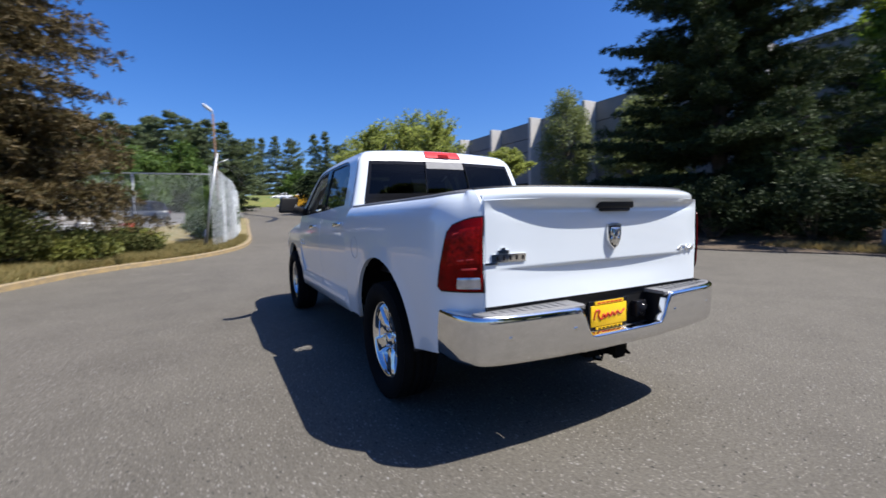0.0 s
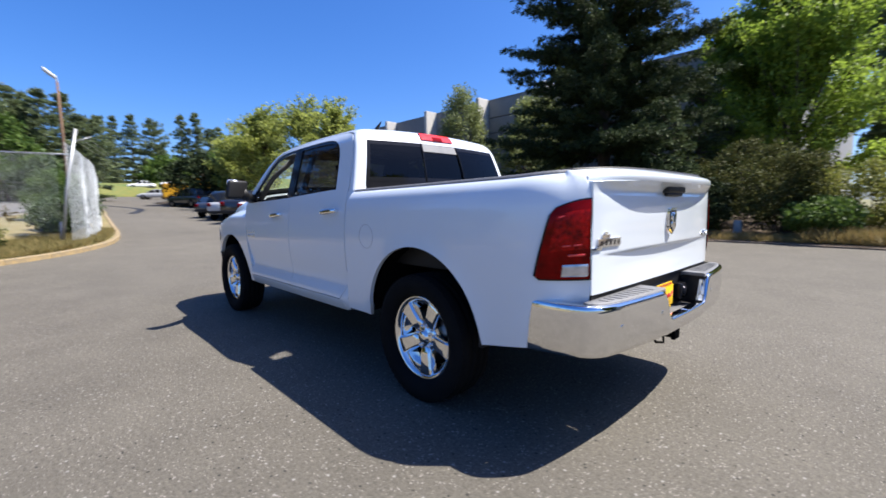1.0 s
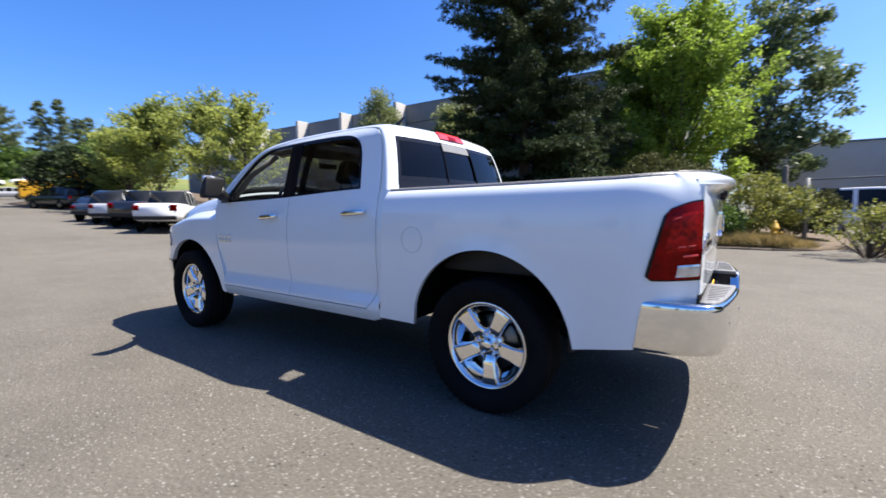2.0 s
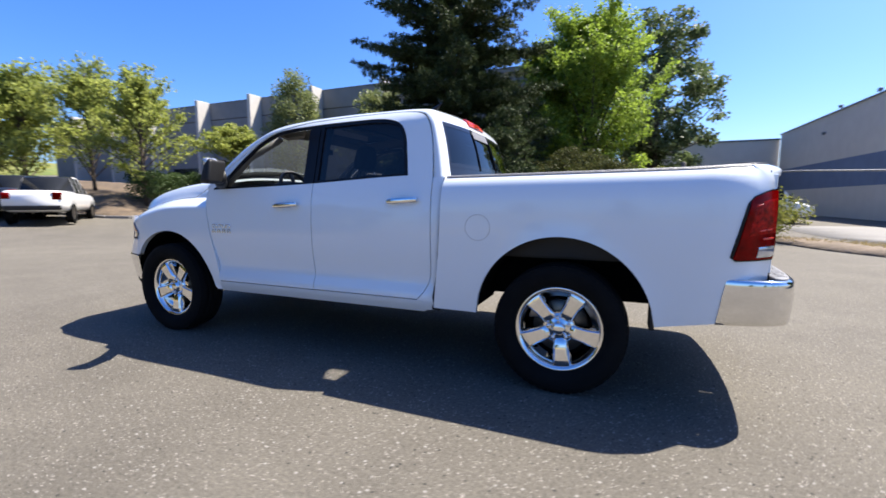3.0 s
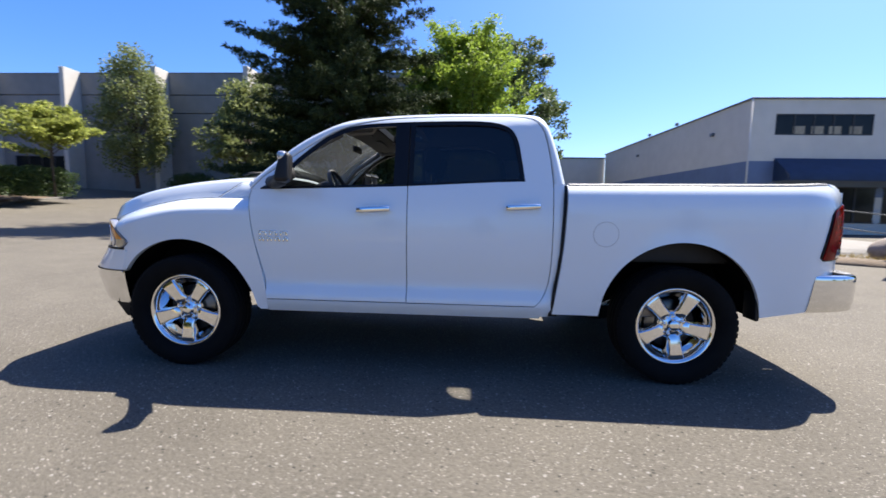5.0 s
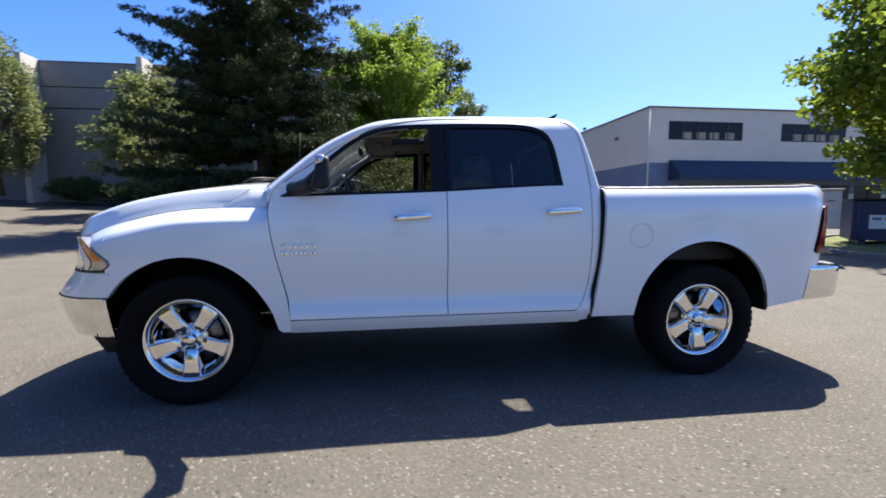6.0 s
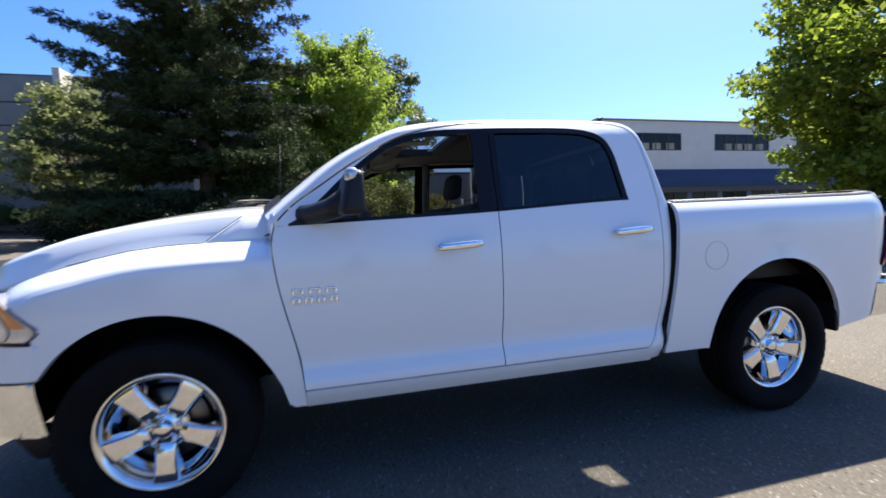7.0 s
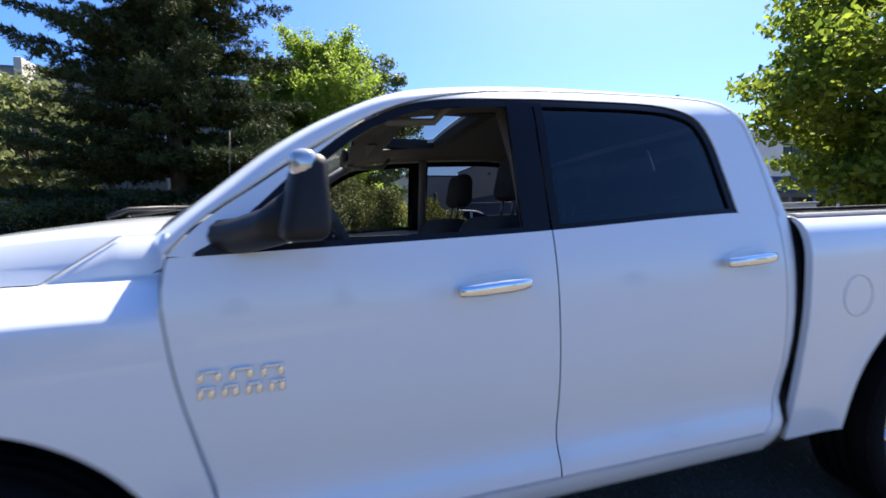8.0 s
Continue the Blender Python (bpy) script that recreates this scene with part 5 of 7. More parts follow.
def conifer(label, x, y, height, radius, seed, material=N_DARK, whorls=26, arms=6, gap=.30, blade=.24, droop=.12, low=.05, power=.8, ragged=.4, slim=.24, tufts=7, rise=.22, hang=.10, short=1.0, fan=6, name="conifer", group=""):
    """Boughs in whorls round a trunk; each bough carries flat rows of side shoots, each shoot a line of needle tufts."""
    rng = np.random.default_rng(seed)
    tree = thing(name, label, "tree", Matrix.Translation((x, y, gh(x, y) - .05)), group)
    pts = [(0.10 * math.sin(k * 1.3 + seed), 0.10 * math.cos(k * 1.7 + seed), height * k / 10) for k in range(11)]
    part("trunk", tube(pts, [height * .017 * (1 - .093 * k) for k in range(11)], 9), BARK_WOOD, tree)
    P, D, limbs = [], [], []
    for w in range(whorls):
        f = low + (1 - low) * (w + rng.uniform(-.3, .3)) / whorls
        f = min(.985, max(low * .6, f))
        for a in range(arms):
            if rng.uniform() < .10:
                continue
            th = 2 * math.pi * (a + rng.uniform(-.38, .38)) / arms + w * 2.4
            z = (f + rng.uniform(-.4, .4) / whorls) * height
            r = max(.25, radius * max(.03, 1 - f) ** power * rng.uniform(1 - ragged, 1 + ragged * .4))
            up = rng.uniform(-.06, rise) + .35 * f
            way, side = np.array((math.cos(th), math.sin(th), 0)), np.array((-math.sin(th), math.cos(th), 0))
            line = lambda k: way * (r * k) + np.array((0, 0, z + r * (up * k - droop * 2.2 * k * k + droop * 1.3 * k ** 3)))
            limbs.append(tube([line(k) for k in (0, .35, .7, .97)], [.045, .030, .018, .006], 4, False))
            n = max(4, int(r / gap))
            for k in np.linspace(.14, 1, n):
                for sg in (-1, 1):
                    if rng.uniform() < .16:
                        continue
                    ang = sg * rng.uniform(.45, 1.05) if k < .97 else sg * rng.uniform(0, .25)
                    ln = (.20 + .42 * short * r * (1.08 - k) * min(1, k * 2.6)) * rng.uniform(.6, 1.25)
                    d = way * math.cos(ang) + side * math.sin(ang) + np.array((0, 0, rng.uniform(-.20, .16)))
                    m = max(2, int(tufts * min(1.6, ln / .7)))
                    t = rng.uniform(.05, 1, m)
                    q = line(k) + t[:, None] * (d * ln) - np.array((0, 0, 1)) * (hang * ln * t * t)[:, None]
                    P.append(q + rng.normal(size=(m, 3)) * np.array((.06, .06, .06)))
                    D.append(np.tile(d, (m, 1)) + rng.normal(0, .38, (m, 3)))
    P, D = np.concatenate(P), unit(np.concatenate(D))
    soup("crown", blades(P, D, np.full(len(P), blade), blade * slim, rng, fan, 1.15), material, tree)
    part("branchwork", join(*limbs), BARK_WOOD, tree)["kind"] = "stuff"
    return tree


def broadleaf(label, x, y, height, crown_low, rx, seed, material, clusters=220, leaves=55, leaf=.13, puff=.55, ry=None, name="tree", trunk=.12, category="tree", sparse=.0, top=1.0, sink=0.0, clear=0.0, layer=.7):
    """A crown of leaf clumps on limbs: narrow at the top, uneven and full of gaps."""
    rng = np.random.default_rng(seed)
    ry = ry or rx
    tree = thing(name, label, category, Matrix.Translation((x, y, gh(x, y) - .04 + sink)))
    zc, rz = (height + crown_low) / 2, (height - crown_low) / 2
    lobes = rng.normal(size=(9, 3))
    lobes = unit(lobes)
    C = []
    while len(C) < clusters:
        v = unit(rng.normal(size=3))
        r = rng.uniform(.25, 1) ** .45
        bump = 1 + .30 * max(0, float((lobes @ v).max()) - .55) - .22 * (float((lobes @ v).max()) < .6)
        taper = 1 - (.45 * top) * max(0, v[2] * r)
        p = np.array([v[0] * rx * r * bump * taper, v[1] * ry * r * bump * taper, zc + v[2] * rz * r * (1 + .12 * (bump - 1))])
        if noise.noise(Vector(p * .8 + seed)) < -.12 + sparse and rng.uniform() < .75:
            continue
        C.append(p)
    C = np.array(C)
    limbs = []
    if trunk:
        split = crown_low + .18 * (height - crown_low)
        part("trunk", tube([(0, 0, 0), (.04 * rx, .02, split * .5), (0, .05 * rx, split), (.03, .02, split + .5 * (height - split)), (0, 0, height * .93)], [trunk * 1.25, trunk, trunk * .85, trunk * .45, trunk * .12], 9), BARK_WOOD, tree)
        for c in C[:: max(1, len(C) // 46)]:
            z0 = min(c[2] - .15 * rz, split + rng.uniform(-.1, .9) * (c[2] - split) * .6)
            z0 = max(crown_low * .75, z0)
            mid = Vector((c[0] * .5, c[1] * .5, lerp(z0, c[2], .42)))
            limbs.append(tube([(0, 0, z0), mid, Vector(c)], [trunk * .38, trunk * .22, trunk * .06], 5, False))
    else:
        for c in C[:: max(1, len(C) // 16)]:
            limbs.append(tube([(c[0] * .12, c[1] * .12, 0), (c[0] * .55, c[1] * .55, c[2] * .5), Vector(c)], [.022, .015, .006], 5, False))
    part("branchwork", join(*limbs), BARK_WOOD, tree)["kind"] = "stuff"
    pos = np.repeat(C, leaves, 0) + unit(rng.normal(size=(clusters * leaves, 3))) * (puff * rng.uniform(.1, 1, clusters * leaves) ** .6)[:, None] * np.array([1, 1, layer])
    pos[:, 2] = np.maximum(pos[:, 2], clear + .03)
    soup("crown", leaf_quads(pos, np.full(len(pos), leaf), rng), material, tree)
    return tree


def plume_tree(label, x, y, height, low, spread, seed, material, limbs=30, rise=.6, leaf=.12, fuzz=.26, leaves=260, trunk=.1, sink=0.0, spikes=5, group="", full=0.0):
    """A light crown: limbs that can be told apart, with leaves in sprays along them and their twigs."""
    rng = np.random.default_rng(seed)
    tree = thing("tree", label, "tree", Matrix.Translation((x, y, gh(x, y) - .04 + sink)), group)
    part("trunk", tube([(0, 0, 0), (.03 * spread, .02, height * .3), (-.02, .03 * spread, height * .6), (.03, 0, height * .94)], [trunk * 1.2, trunk, trunk * .7, trunk * .12], 9), BARK_WOOD, tree)
    P = []
    for i in range(limbs + spikes):
        spike = i >= limbs
        f = (i + .5) / limbs if not spike else rng.uniform(.5, .9)
        z0 = low + (.80 * height - low) * min(1, f) ** .9
        reach = spread * (1 - .72 * f ** 1.4) * rng.uniform(.62, 1.15) * (.45 if spike else 1)
        climb = min(height * rng.uniform(.95, 1.06) - z0, reach * rise * lerp(1, min(1.3, .25 + 1.5 * f), full) * rng.uniform(.6, 1.4) * (4 if spike else 1))
        th = 2.4 * i + rng.normal(0, .35)
        way = np.array((math.cos(th), math.sin(th), 0))
        line = lambda k: way * reach * k + np.array((0, 0, z0 + climb * k ** .85 - .10 * reach * k * k))
        part("limb", tube([line(k) for k in (0, .35, .7, 1)], [trunk * .40, trunk * .28, trunk * .15, trunk * .05], 5, False), BARK_WOOD, tree)
        k = rng.uniform(.22, 1.03, leaves // 2)
        main = np.array([line(v) for v in k]) + rng.normal(size=(len(k), 3)) * (fuzz * np.array((.6, .6, .42)))
        P.append(main)
        for j in range(7):
            k0 = rng.uniform(.3, .98)
            base = line(k0)
            aside = th + rng.choice((-1, 1)) * rng.uniform(.4, 1.2)
            ln = (.42 * reach * (1.15 - k0) + .25) * rng.uniform(.7, 1.3)
            v = rng.uniform(.1, 1.1, leaves // 14)[:, None]
            P.append(base + v * ln * np.array((math.cos(aside), math.sin(aside), rng.uniform(-.1, .35) + rise * .35)) + rng.normal(size=(leaves // 14, 3)) * (fuzz * np.array((.55, .55, .35))))
    P = np.concatenate(P)
    soup("crown", leaf_quads(P, np.full(len(P), leaf), rng, .9), material, tree)
    return tree


# the big conifers and their neighbours behind the truck
conifer("tall dark spruce with drooping branches on a bark bed", 8.0, -17.6, 20.5, 5.75, 3, whorls=36, arms=9, gap=.25, blade=.26, droop=.09, low=.02, power=.60, ragged=.42, tufts=15, slim=.20, short=.66, fan=7)
conifer("dark fir standing behind the planting bed", 4.9, -21.5, 7.6, 2.6, 8, N_MID, whorls=18, arms=6, low=.03)
conifer("dark young fir among the shrubs", 4.6, -15.8, 5.4, 2.3, 12, N_MID, whorls=16, arms=6, low=.02)
plume_tree("bright lime-green maple with upright feathery branches", 1.7, -25.5, 11.9, .4, 4.3, 21, L_LIME, limbs=96, rise=1.9, leaf=.105, fuzz=.34, leaves=620, trunk=.16, spikes=16, full=.8)
# same kind of maple, its shade put in by a darker, greener leaf colour
plume_tree("shaded green maple between the spruce and the lime-green one", 4.6, -25.8, 10.6, .4, 2.8, 26, L_BRIGHT, limbs=50, rise=1.6, leaf=.12, fuzz=.36, leaves=420, trunk=.13, spikes=7, full=1.0)
broadleaf("tall dark cottonwood behind the maple", -2.9, -42, 18.4, 2.0, 4.6, 22, L_COTTON, clusters=230, leaves=90, leaf=.21, puff=.95, sparse=.12, trunk=.3, top=.5, layer=.7)
broadleaf("grey-green birch before the concrete wall", 25.2, -25.6, 9.8, .6, 2.1, 23, L_GREY, clusters=210, leaves=80, leaf=.10, puff=.6, sink=.6, top=.6, layer=1.1, sparse=.05)
broadleaf("bushy grey-green tree beside the spruce", 15.4, -22.6, 8.2, .8, 2.6, 24, L_GREY, clusters=130, leaves=95, leaf=.12, puff=.7, layer=.6)
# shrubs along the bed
# the near-black ones have the spruce's shade put into their leaf colour
for sx, sy, sh, sr, sd, mt in ((3.2, -14.2, 1.9, 1.4, 31, L_SHADED), (5.8, -13.4, 2.0, 1.5, 32, L_SHADED), (.6, -15.0, 2.7, 1.7, 33, L_DRY), (-1.5, -15.6, 2.2, 1.7, 34, L_OLIVE), (8.4, -13.8, 2.2, 1.6, 35, L_SHADED), (2.0, -17.5, 3.3, 1.9, 36, L_DRY), (-.6, -13.9, 1.0, .8, 37, L_GREEN), (11.2, -15.2, 2.0, 1.6, 38, L_SHADED), (-3.0, -17.6, 1.7, 1.3, 39, L_DRY), (13.5, -25.5, 1.8, 1.5, 40, L_DEEP), (18.0, -27.2, 1.7, 1.6, 41, L_DEEP), (22.0, -27.2, 1.5, 1.6, 42, L_DEEP)):
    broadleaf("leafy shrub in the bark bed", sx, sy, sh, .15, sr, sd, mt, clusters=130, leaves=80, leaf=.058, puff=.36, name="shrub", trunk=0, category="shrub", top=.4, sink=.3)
broadleaf("loose green shrub on the dirt strip", -4.0, -11.6, 1.5, .10, 1.15, 45, L_OLIVE, clusters=60, leaves=26, leaf=.05, puff=.30, name="shrub", trunk=0, category="shrub", top=.4, sink=.05)
broadleaf("loose green shrub on the dirt strip", -4.6, -14.0, 1.3, .1, .9, 46, L_OLIVE, clusters=50, leaves=40, leaf=.06, puff=.25, name="shrub", trunk=0, category="shrub", top=.4, sink=.05)
# the tree by the entrance
broadleaf("leafy green maple on the grass patch", -14.6, -5.2, 11.8, .6, 4.4, 51, L_BRIGHT, clusters=600, leaves=130, leaf=.125, puff=.80, trunk=.2, layer=.45)
# trees on the bark slope
plume_tree("young yellow-green maple with airy layered branches", 25.4, -13.0, 8.0, 1.2, 3.3, 61, L_AIRY, limbs=36, rise=.95, leaf=.10, fuzz=.25, leaves=250, trunk=.1, spikes=12)
plume_tree("young yellow-green maple with airy layered branches", 30.2, -13.0, 8.8, 1.3, 3.5, 62, L_AIRY, limbs=36, rise=1.0, leaf=.11, fuzz=.27, leaves=230, trunk=.1, spikes=12)
plume_tree("slender young tree with a small spreading crown", 24.0, -18.2, 5.4, 2.0, 2.5, 63, L_AIRY, limbs=26, rise=.45, leaf=.10, fuzz=.22, leaves=360, trunk=.06, sink=.5, spikes=2)
plume_tree("airy green tree over the parked cars", 36.0, -12.2, 8.6, 1.0, 4.0, 64, L_AIRY, limbs=38, rise=1.0, leaf=.14, fuzz=.36, leaves=270, trunk=.13, spikes=12)
plume_tree("airy green tree over the parked cars", 43.0, -12.6, 7.0, .8, 4.2, 65, L_AIRY, limbs=36, rise=.8, leaf=.15, fuzz=.42, leaves=270, trunk=.14)
# the shade of the trees over it is put into its leaf colour
broadleaf("bushy tree beside the drive, shade put into its dark leaves", 48.6, -10.4, 5.4, .1, 3.8, 66, L_SHADED, clusters=190, leaves=48, leaf=.18, puff=.8)
broadleaf("green roadside tree far along the drive", 66.0, -19.5, 8.0, .8, 4.0, 67, L_GREEN, clusters=160, leaves=45, leaf=.22, puff=1.0)
# browned conifer and bushes on the verge
conifer("large browned cypress with sagging boughs", 13.6, 7.7, 15.0, 4.4, 71, N_BROWN, whorls=29, arms=10, gap=.20, blade=.22, droop=.22, low=.14, power=.60, ragged=.42, tufts=10, slim=.24, hang=.6)
for sx, sy, sh, sr, sd, mt in ((9.4, 7.7, 2.5, 1.6, 72, L_DRY), (11.4, 6.9, 1.5, 1.3, 73, L_DRY), (8.0, 9.2, 2.9, 1.9, 74, L_DEEP), (13.0, 5.6, .8, .9, 75, L_DRY), (15.2, 5.0, .6, .8, 175, L_DRY), (12.2, 5.3, .7, .7, 176, L_OLIVE), (14.0, 4.3, .5, .7, 177, L_DRY), (16.8, 4.6, .6, .8, 178, L_OLIVE), (14.6, 8.8, 2.6, 1.9, 76, L_DEEP), (11.0, 10.2, 3.2, 2.2, 77, L_DEEP), (18.8, 2.15, 1.3, .7, 78, L_DEEP), (20.8, 1.7, 1.7, .8, 79, L_DEEP), (27, 1.8, 2.6, 1.2, 80, L_GREEN)):
    broadleaf("weedy green bush behind the kerb", sx, sy, sh, .12, sr, sd, mt, clusters=130, leaves=84, leaf=.055, puff=.40, name="bush", trunk=0, category="bush", top=.4, sink=.2)
# trees beyond the yard
for sx, sy, sh, sr, sd in ((44, 8.5, 4.5, 3.0, 81), (50, 15, 7, 4.2, 82), (47, 22, 9, 4.4, 85), (56, 1.6, 4.6, 2.2, 86), (58, 9.0, 8.0, 4.0, 87), (60, 4.6, 8.6, 3.4, 88), (55, 13.0, 9.0, 4.2, 89)):
    broadleaf("green tree standing beyond the fenced yard", sx, sy, sh, .4, sr, sd, L_GREEN if sd in (81, 87, 88, 89) else L_DEEP, clusters=130, leaves=44, leaf=.22, puff=1.0)
# far row of conifers, haze put into their needles, one tree copied at varied sizes
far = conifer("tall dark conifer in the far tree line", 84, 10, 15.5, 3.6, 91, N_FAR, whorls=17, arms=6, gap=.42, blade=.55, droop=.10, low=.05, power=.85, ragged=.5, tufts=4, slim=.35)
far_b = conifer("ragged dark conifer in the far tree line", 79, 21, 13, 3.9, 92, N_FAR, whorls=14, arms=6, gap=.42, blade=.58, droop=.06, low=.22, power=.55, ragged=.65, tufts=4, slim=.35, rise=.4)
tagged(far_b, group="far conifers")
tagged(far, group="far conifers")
rng = np.random.default_rng(7)
MID = ((66, 12.6, .84), (64, 10.0, .86), (66, 7.6, .84), (63, 5.6, .86), (66, 3.6, .88), (64, 1.6, .82), (67, -.4, .84), (66, -2.4, .80), (70, 16, .85), (72, 22, .9), (70, 28, .9), (74, 9, .9), (75, 4.4, .94))
FAR = ((110, -7.6, 1.24), (112, -10.4, 1.08), (110, -13.2, 1.10), (110, -17.1, 1.24), (112, -22.9, 1.15), (110, -25.4, 1.18), (111, -28.8, 1.12), (114, -31.5, 1.0), (86, 40, 1.1), (116, -36, 1.05), (118, -41, 1.1), (100, 12, 1.15), (112, -3.8, 1.1), (96, 3, 1.1))
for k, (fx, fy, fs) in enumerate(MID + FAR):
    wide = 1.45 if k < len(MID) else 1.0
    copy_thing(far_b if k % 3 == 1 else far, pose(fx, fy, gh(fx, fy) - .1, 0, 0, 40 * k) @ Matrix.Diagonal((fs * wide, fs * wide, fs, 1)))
for sx, sy, sh, sr, sd in ((104, -18, 8, 4.0, 95), (98, -30, 11, 6, 96), (112, 2, 9, 6, 97), (120, -40, 12, 7, 98)):
    broadleaf("round green tree at the far end of the drive", sx, sy, sh, .4, sr, sd, L_GREEN, clusters=110, leaves=40, leaf=.40, puff=1.5)
# small trees far behind the white building, haze put in by pale grey-green leaves
for sx, sy, sh, sr, sd in ((-13.6, -91, 13.5, 3.4, 101), (-20.5, -99, 12.9, 1.4, 102)):
    broadleaf("distant tree behind the white building", sx, sy, sh, 1, sr, sd, L_GREY, clusters=110, leaves=40, leaf=.4, puff=1.5)

# trees added unseen on the lot's far side, behind the camera's way, for reflections
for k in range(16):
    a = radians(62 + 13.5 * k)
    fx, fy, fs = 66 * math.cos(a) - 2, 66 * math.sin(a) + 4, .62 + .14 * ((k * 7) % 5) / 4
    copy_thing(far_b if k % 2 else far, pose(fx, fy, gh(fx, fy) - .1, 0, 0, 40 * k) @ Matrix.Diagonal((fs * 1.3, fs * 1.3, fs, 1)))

# hedge on the bark slope
rng = np.random.default_rng(15)
hedge = thing("hedge", "clipped dark green hedge on the bark slope", "hedge", Matrix.Translation((25.4, -16.2, gh(25.4, -16.2) + .55)))
hp = np.stack([rng.uniform(-1.4, 1.4, 30000), rng.uniform(-3.6, 3.6, 30000), rng.uniform(0, 1, 30000) ** .8], 1)
hp[:, 2] *= 1.55 + .10 * np.sin(hp[:, 1] * 2.1) + .07 * np.sin(hp[:, 1] * 5.3 + hp[:, 0] * 3) - .10 * hp[:, 0] ** 4 / 3.8
soup("foliage", leaf_quads(hp, np.full(30000, .06), rng), L_DEEP, hedge)
part("branchwork", join(*[tube([(0, a, 0), (.1, a + .1, .6), (0, a, 1.2)], .02, 5) for a in (-2.6, -1.5, -.4, .7, 1.8, 2.8)]), BARK_WOOD, hedge)["kind"] = "stuff"

# dry grass on the verge and the dirt strip
rng = np.random.default_rng(16)
gp = []
for _ in range(15000):
    k = rng.uniform(0, len(LEFT_EDGE) - 4.01)
    i = int(k)
    e = Vector(LEFT_EDGE[i]).lerp(Vector(LEFT_EDGE[i + 1]), k - i)
    off = rng.uniform(.15, 1.0) ** 1.4 * 2.2
    gp.append((e.x + off * .55, e.y + off * .9, gh(e.x, e.y) + .09 + .09 * min(1, off / 2)))
gp = np.array(gp)
up = unit(np.stack([rng.normal(0, .35, len(gp)), rng.normal(0, .35, len(gp)), np.ones(len(gp))], 1))
STRAW = leaf_surface("straw", (0.20, 0.17, 0.06), (0.40, 0.29, 0.12), 0.3)
WEED = leaf_surface("dry_weeds", (0.12, 0.125, 0.038), (0.36, 0.27, 0.11), 0.3)
grass = soup("dry_grass", blades(gp, up, np.full(len(gp), .28), .018, rng, 4, .5), WEED, None)
tagged(grass, "tufts of dry straw-coloured grass on the verge", "grass", kind="stuff")
gp = np.stack([rng.uniform(-9.5, -4.3, 500), np.zeros(500), np.zeros(500)], 1)
gp[:, 1] = -6.6 - (gp[:, 0] + 9.5) * 1.12 + rng.normal(0, .45, 500)
gp[:, 2] = .05
up = unit(np.stack([rng.normal(0, .5, len(gp)), rng.normal(0, .5, len(gp)), np.ones(len(gp))], 1))
tagged(soup("dry_grass", blades(gp, up, np.full(len(gp), .18), .02, rng, 3, .6), STRAW, None), "dry grass tufts on the dirt strip", "grass", kind="stuff")
gp = np.stack([rng.uniform(-3.2, 4.0, 3000), rng.uniform(-14.2, -12.9, 3000), np.full(3000, .08)], 1)
up = unit(np.stack([rng.normal(0, .5, len(gp)), rng.normal(0, .5, len(gp)), np.ones(len(gp))], 1))
tagged(soup("dry_grass", blades(gp, up, np.full(len(gp), .30), .022, rng, 3, .6), STRAW, None), "dry grass along the bark bed", "grass", kind="stuff")


# a pale straw clump in front of the hydrant's bed
gp = np.stack([rng.uniform(-2.6, -.3, 1100), rng.normal(-13.35, .22, 1100), np.full(1100, .10)], 1)
up = unit(np.stack([rng.normal(0, .6, len(gp)), rng.normal(0, .6, len(gp)), np.ones(len(gp))], 1))
tagged(soup("dry_grass", blades(gp, up, np.full(len(gp), .55), .02, rng, 4, .5), STRAW, None), "tall clump of dry straw grass by the kerb", "grass", kind="stuff")
# ---- buildings ----
TILT_UP = surface("tilt_up_concrete", (0.235, 0.235, 0.23), 0.85, vary=0.08, scale=1.5, bump=0.25, bump_scale=30)
PALE_FIN = surface("pale_concrete_fin", (0.55, 0.52, 0.47), 0.85, vary=0.06, scale=2, bump=0.2, bump_scale=30)
STUCCO = surface("cream_stucco", (0.66, 0.62, 0.56), 0.9, vary=0.05, scale=1.2, bump=0.25, bump_scale=70)
BLUE_BAND = surface("blue_grey_paint", (0.16, 0.215, 0.335), 0.8, vary=0.08, scale=1.5, bump=0.2, bump_scale=70)
ROOF_EDGE = surface("dark_metal_edge", (0.16, 0.17, 0.19), 0.5, metal=0.3, vary=0.1)
AWNING = surface("blue_awning_cloth", (0.022, 0.045, 0.095), 0.8, vary=0.15, scale=2, bump=0.2, bump_scale=60)
WINDOW = surface("dark_window", (0.02, 0.022, 0.024), 0.06, vary=0.3, scale=1, spec=0.2)
WIN_FRAME = surface("window_frame_metal", (0.035, 0.035, 0.037), 0.6, vary=0.1)
BLIND = surface("pale_boxes", (0.42, 0.36, 0.26), 0.8, vary=0.2)

grey = thing("warehouse", "large grey tilt-up concrete warehouse with projecting fins", "building", Matrix.Translation((0, 0, 0)))
WALL_Y, TOP = -28.9, 11.0
FINS = [11.0, 18.05, 25.1, 32.3, 39.2, 46.2, 53.2, 60.2]
edges_x = [2.0] + FINS + [67.0]
for x0, x1 in zip(edges_x, edges_x[1:]):
    for z0, z1, back in ((-1.0, 7.96, 0), (8.02, 9.36, .0), (9.42, TOP, .0)):
        part("wall_panel", block((x0 + .012, WALL_Y - .35, z0), (x1 - .012, WALL_Y, z1), .015, 1), TILT_UP, grey)
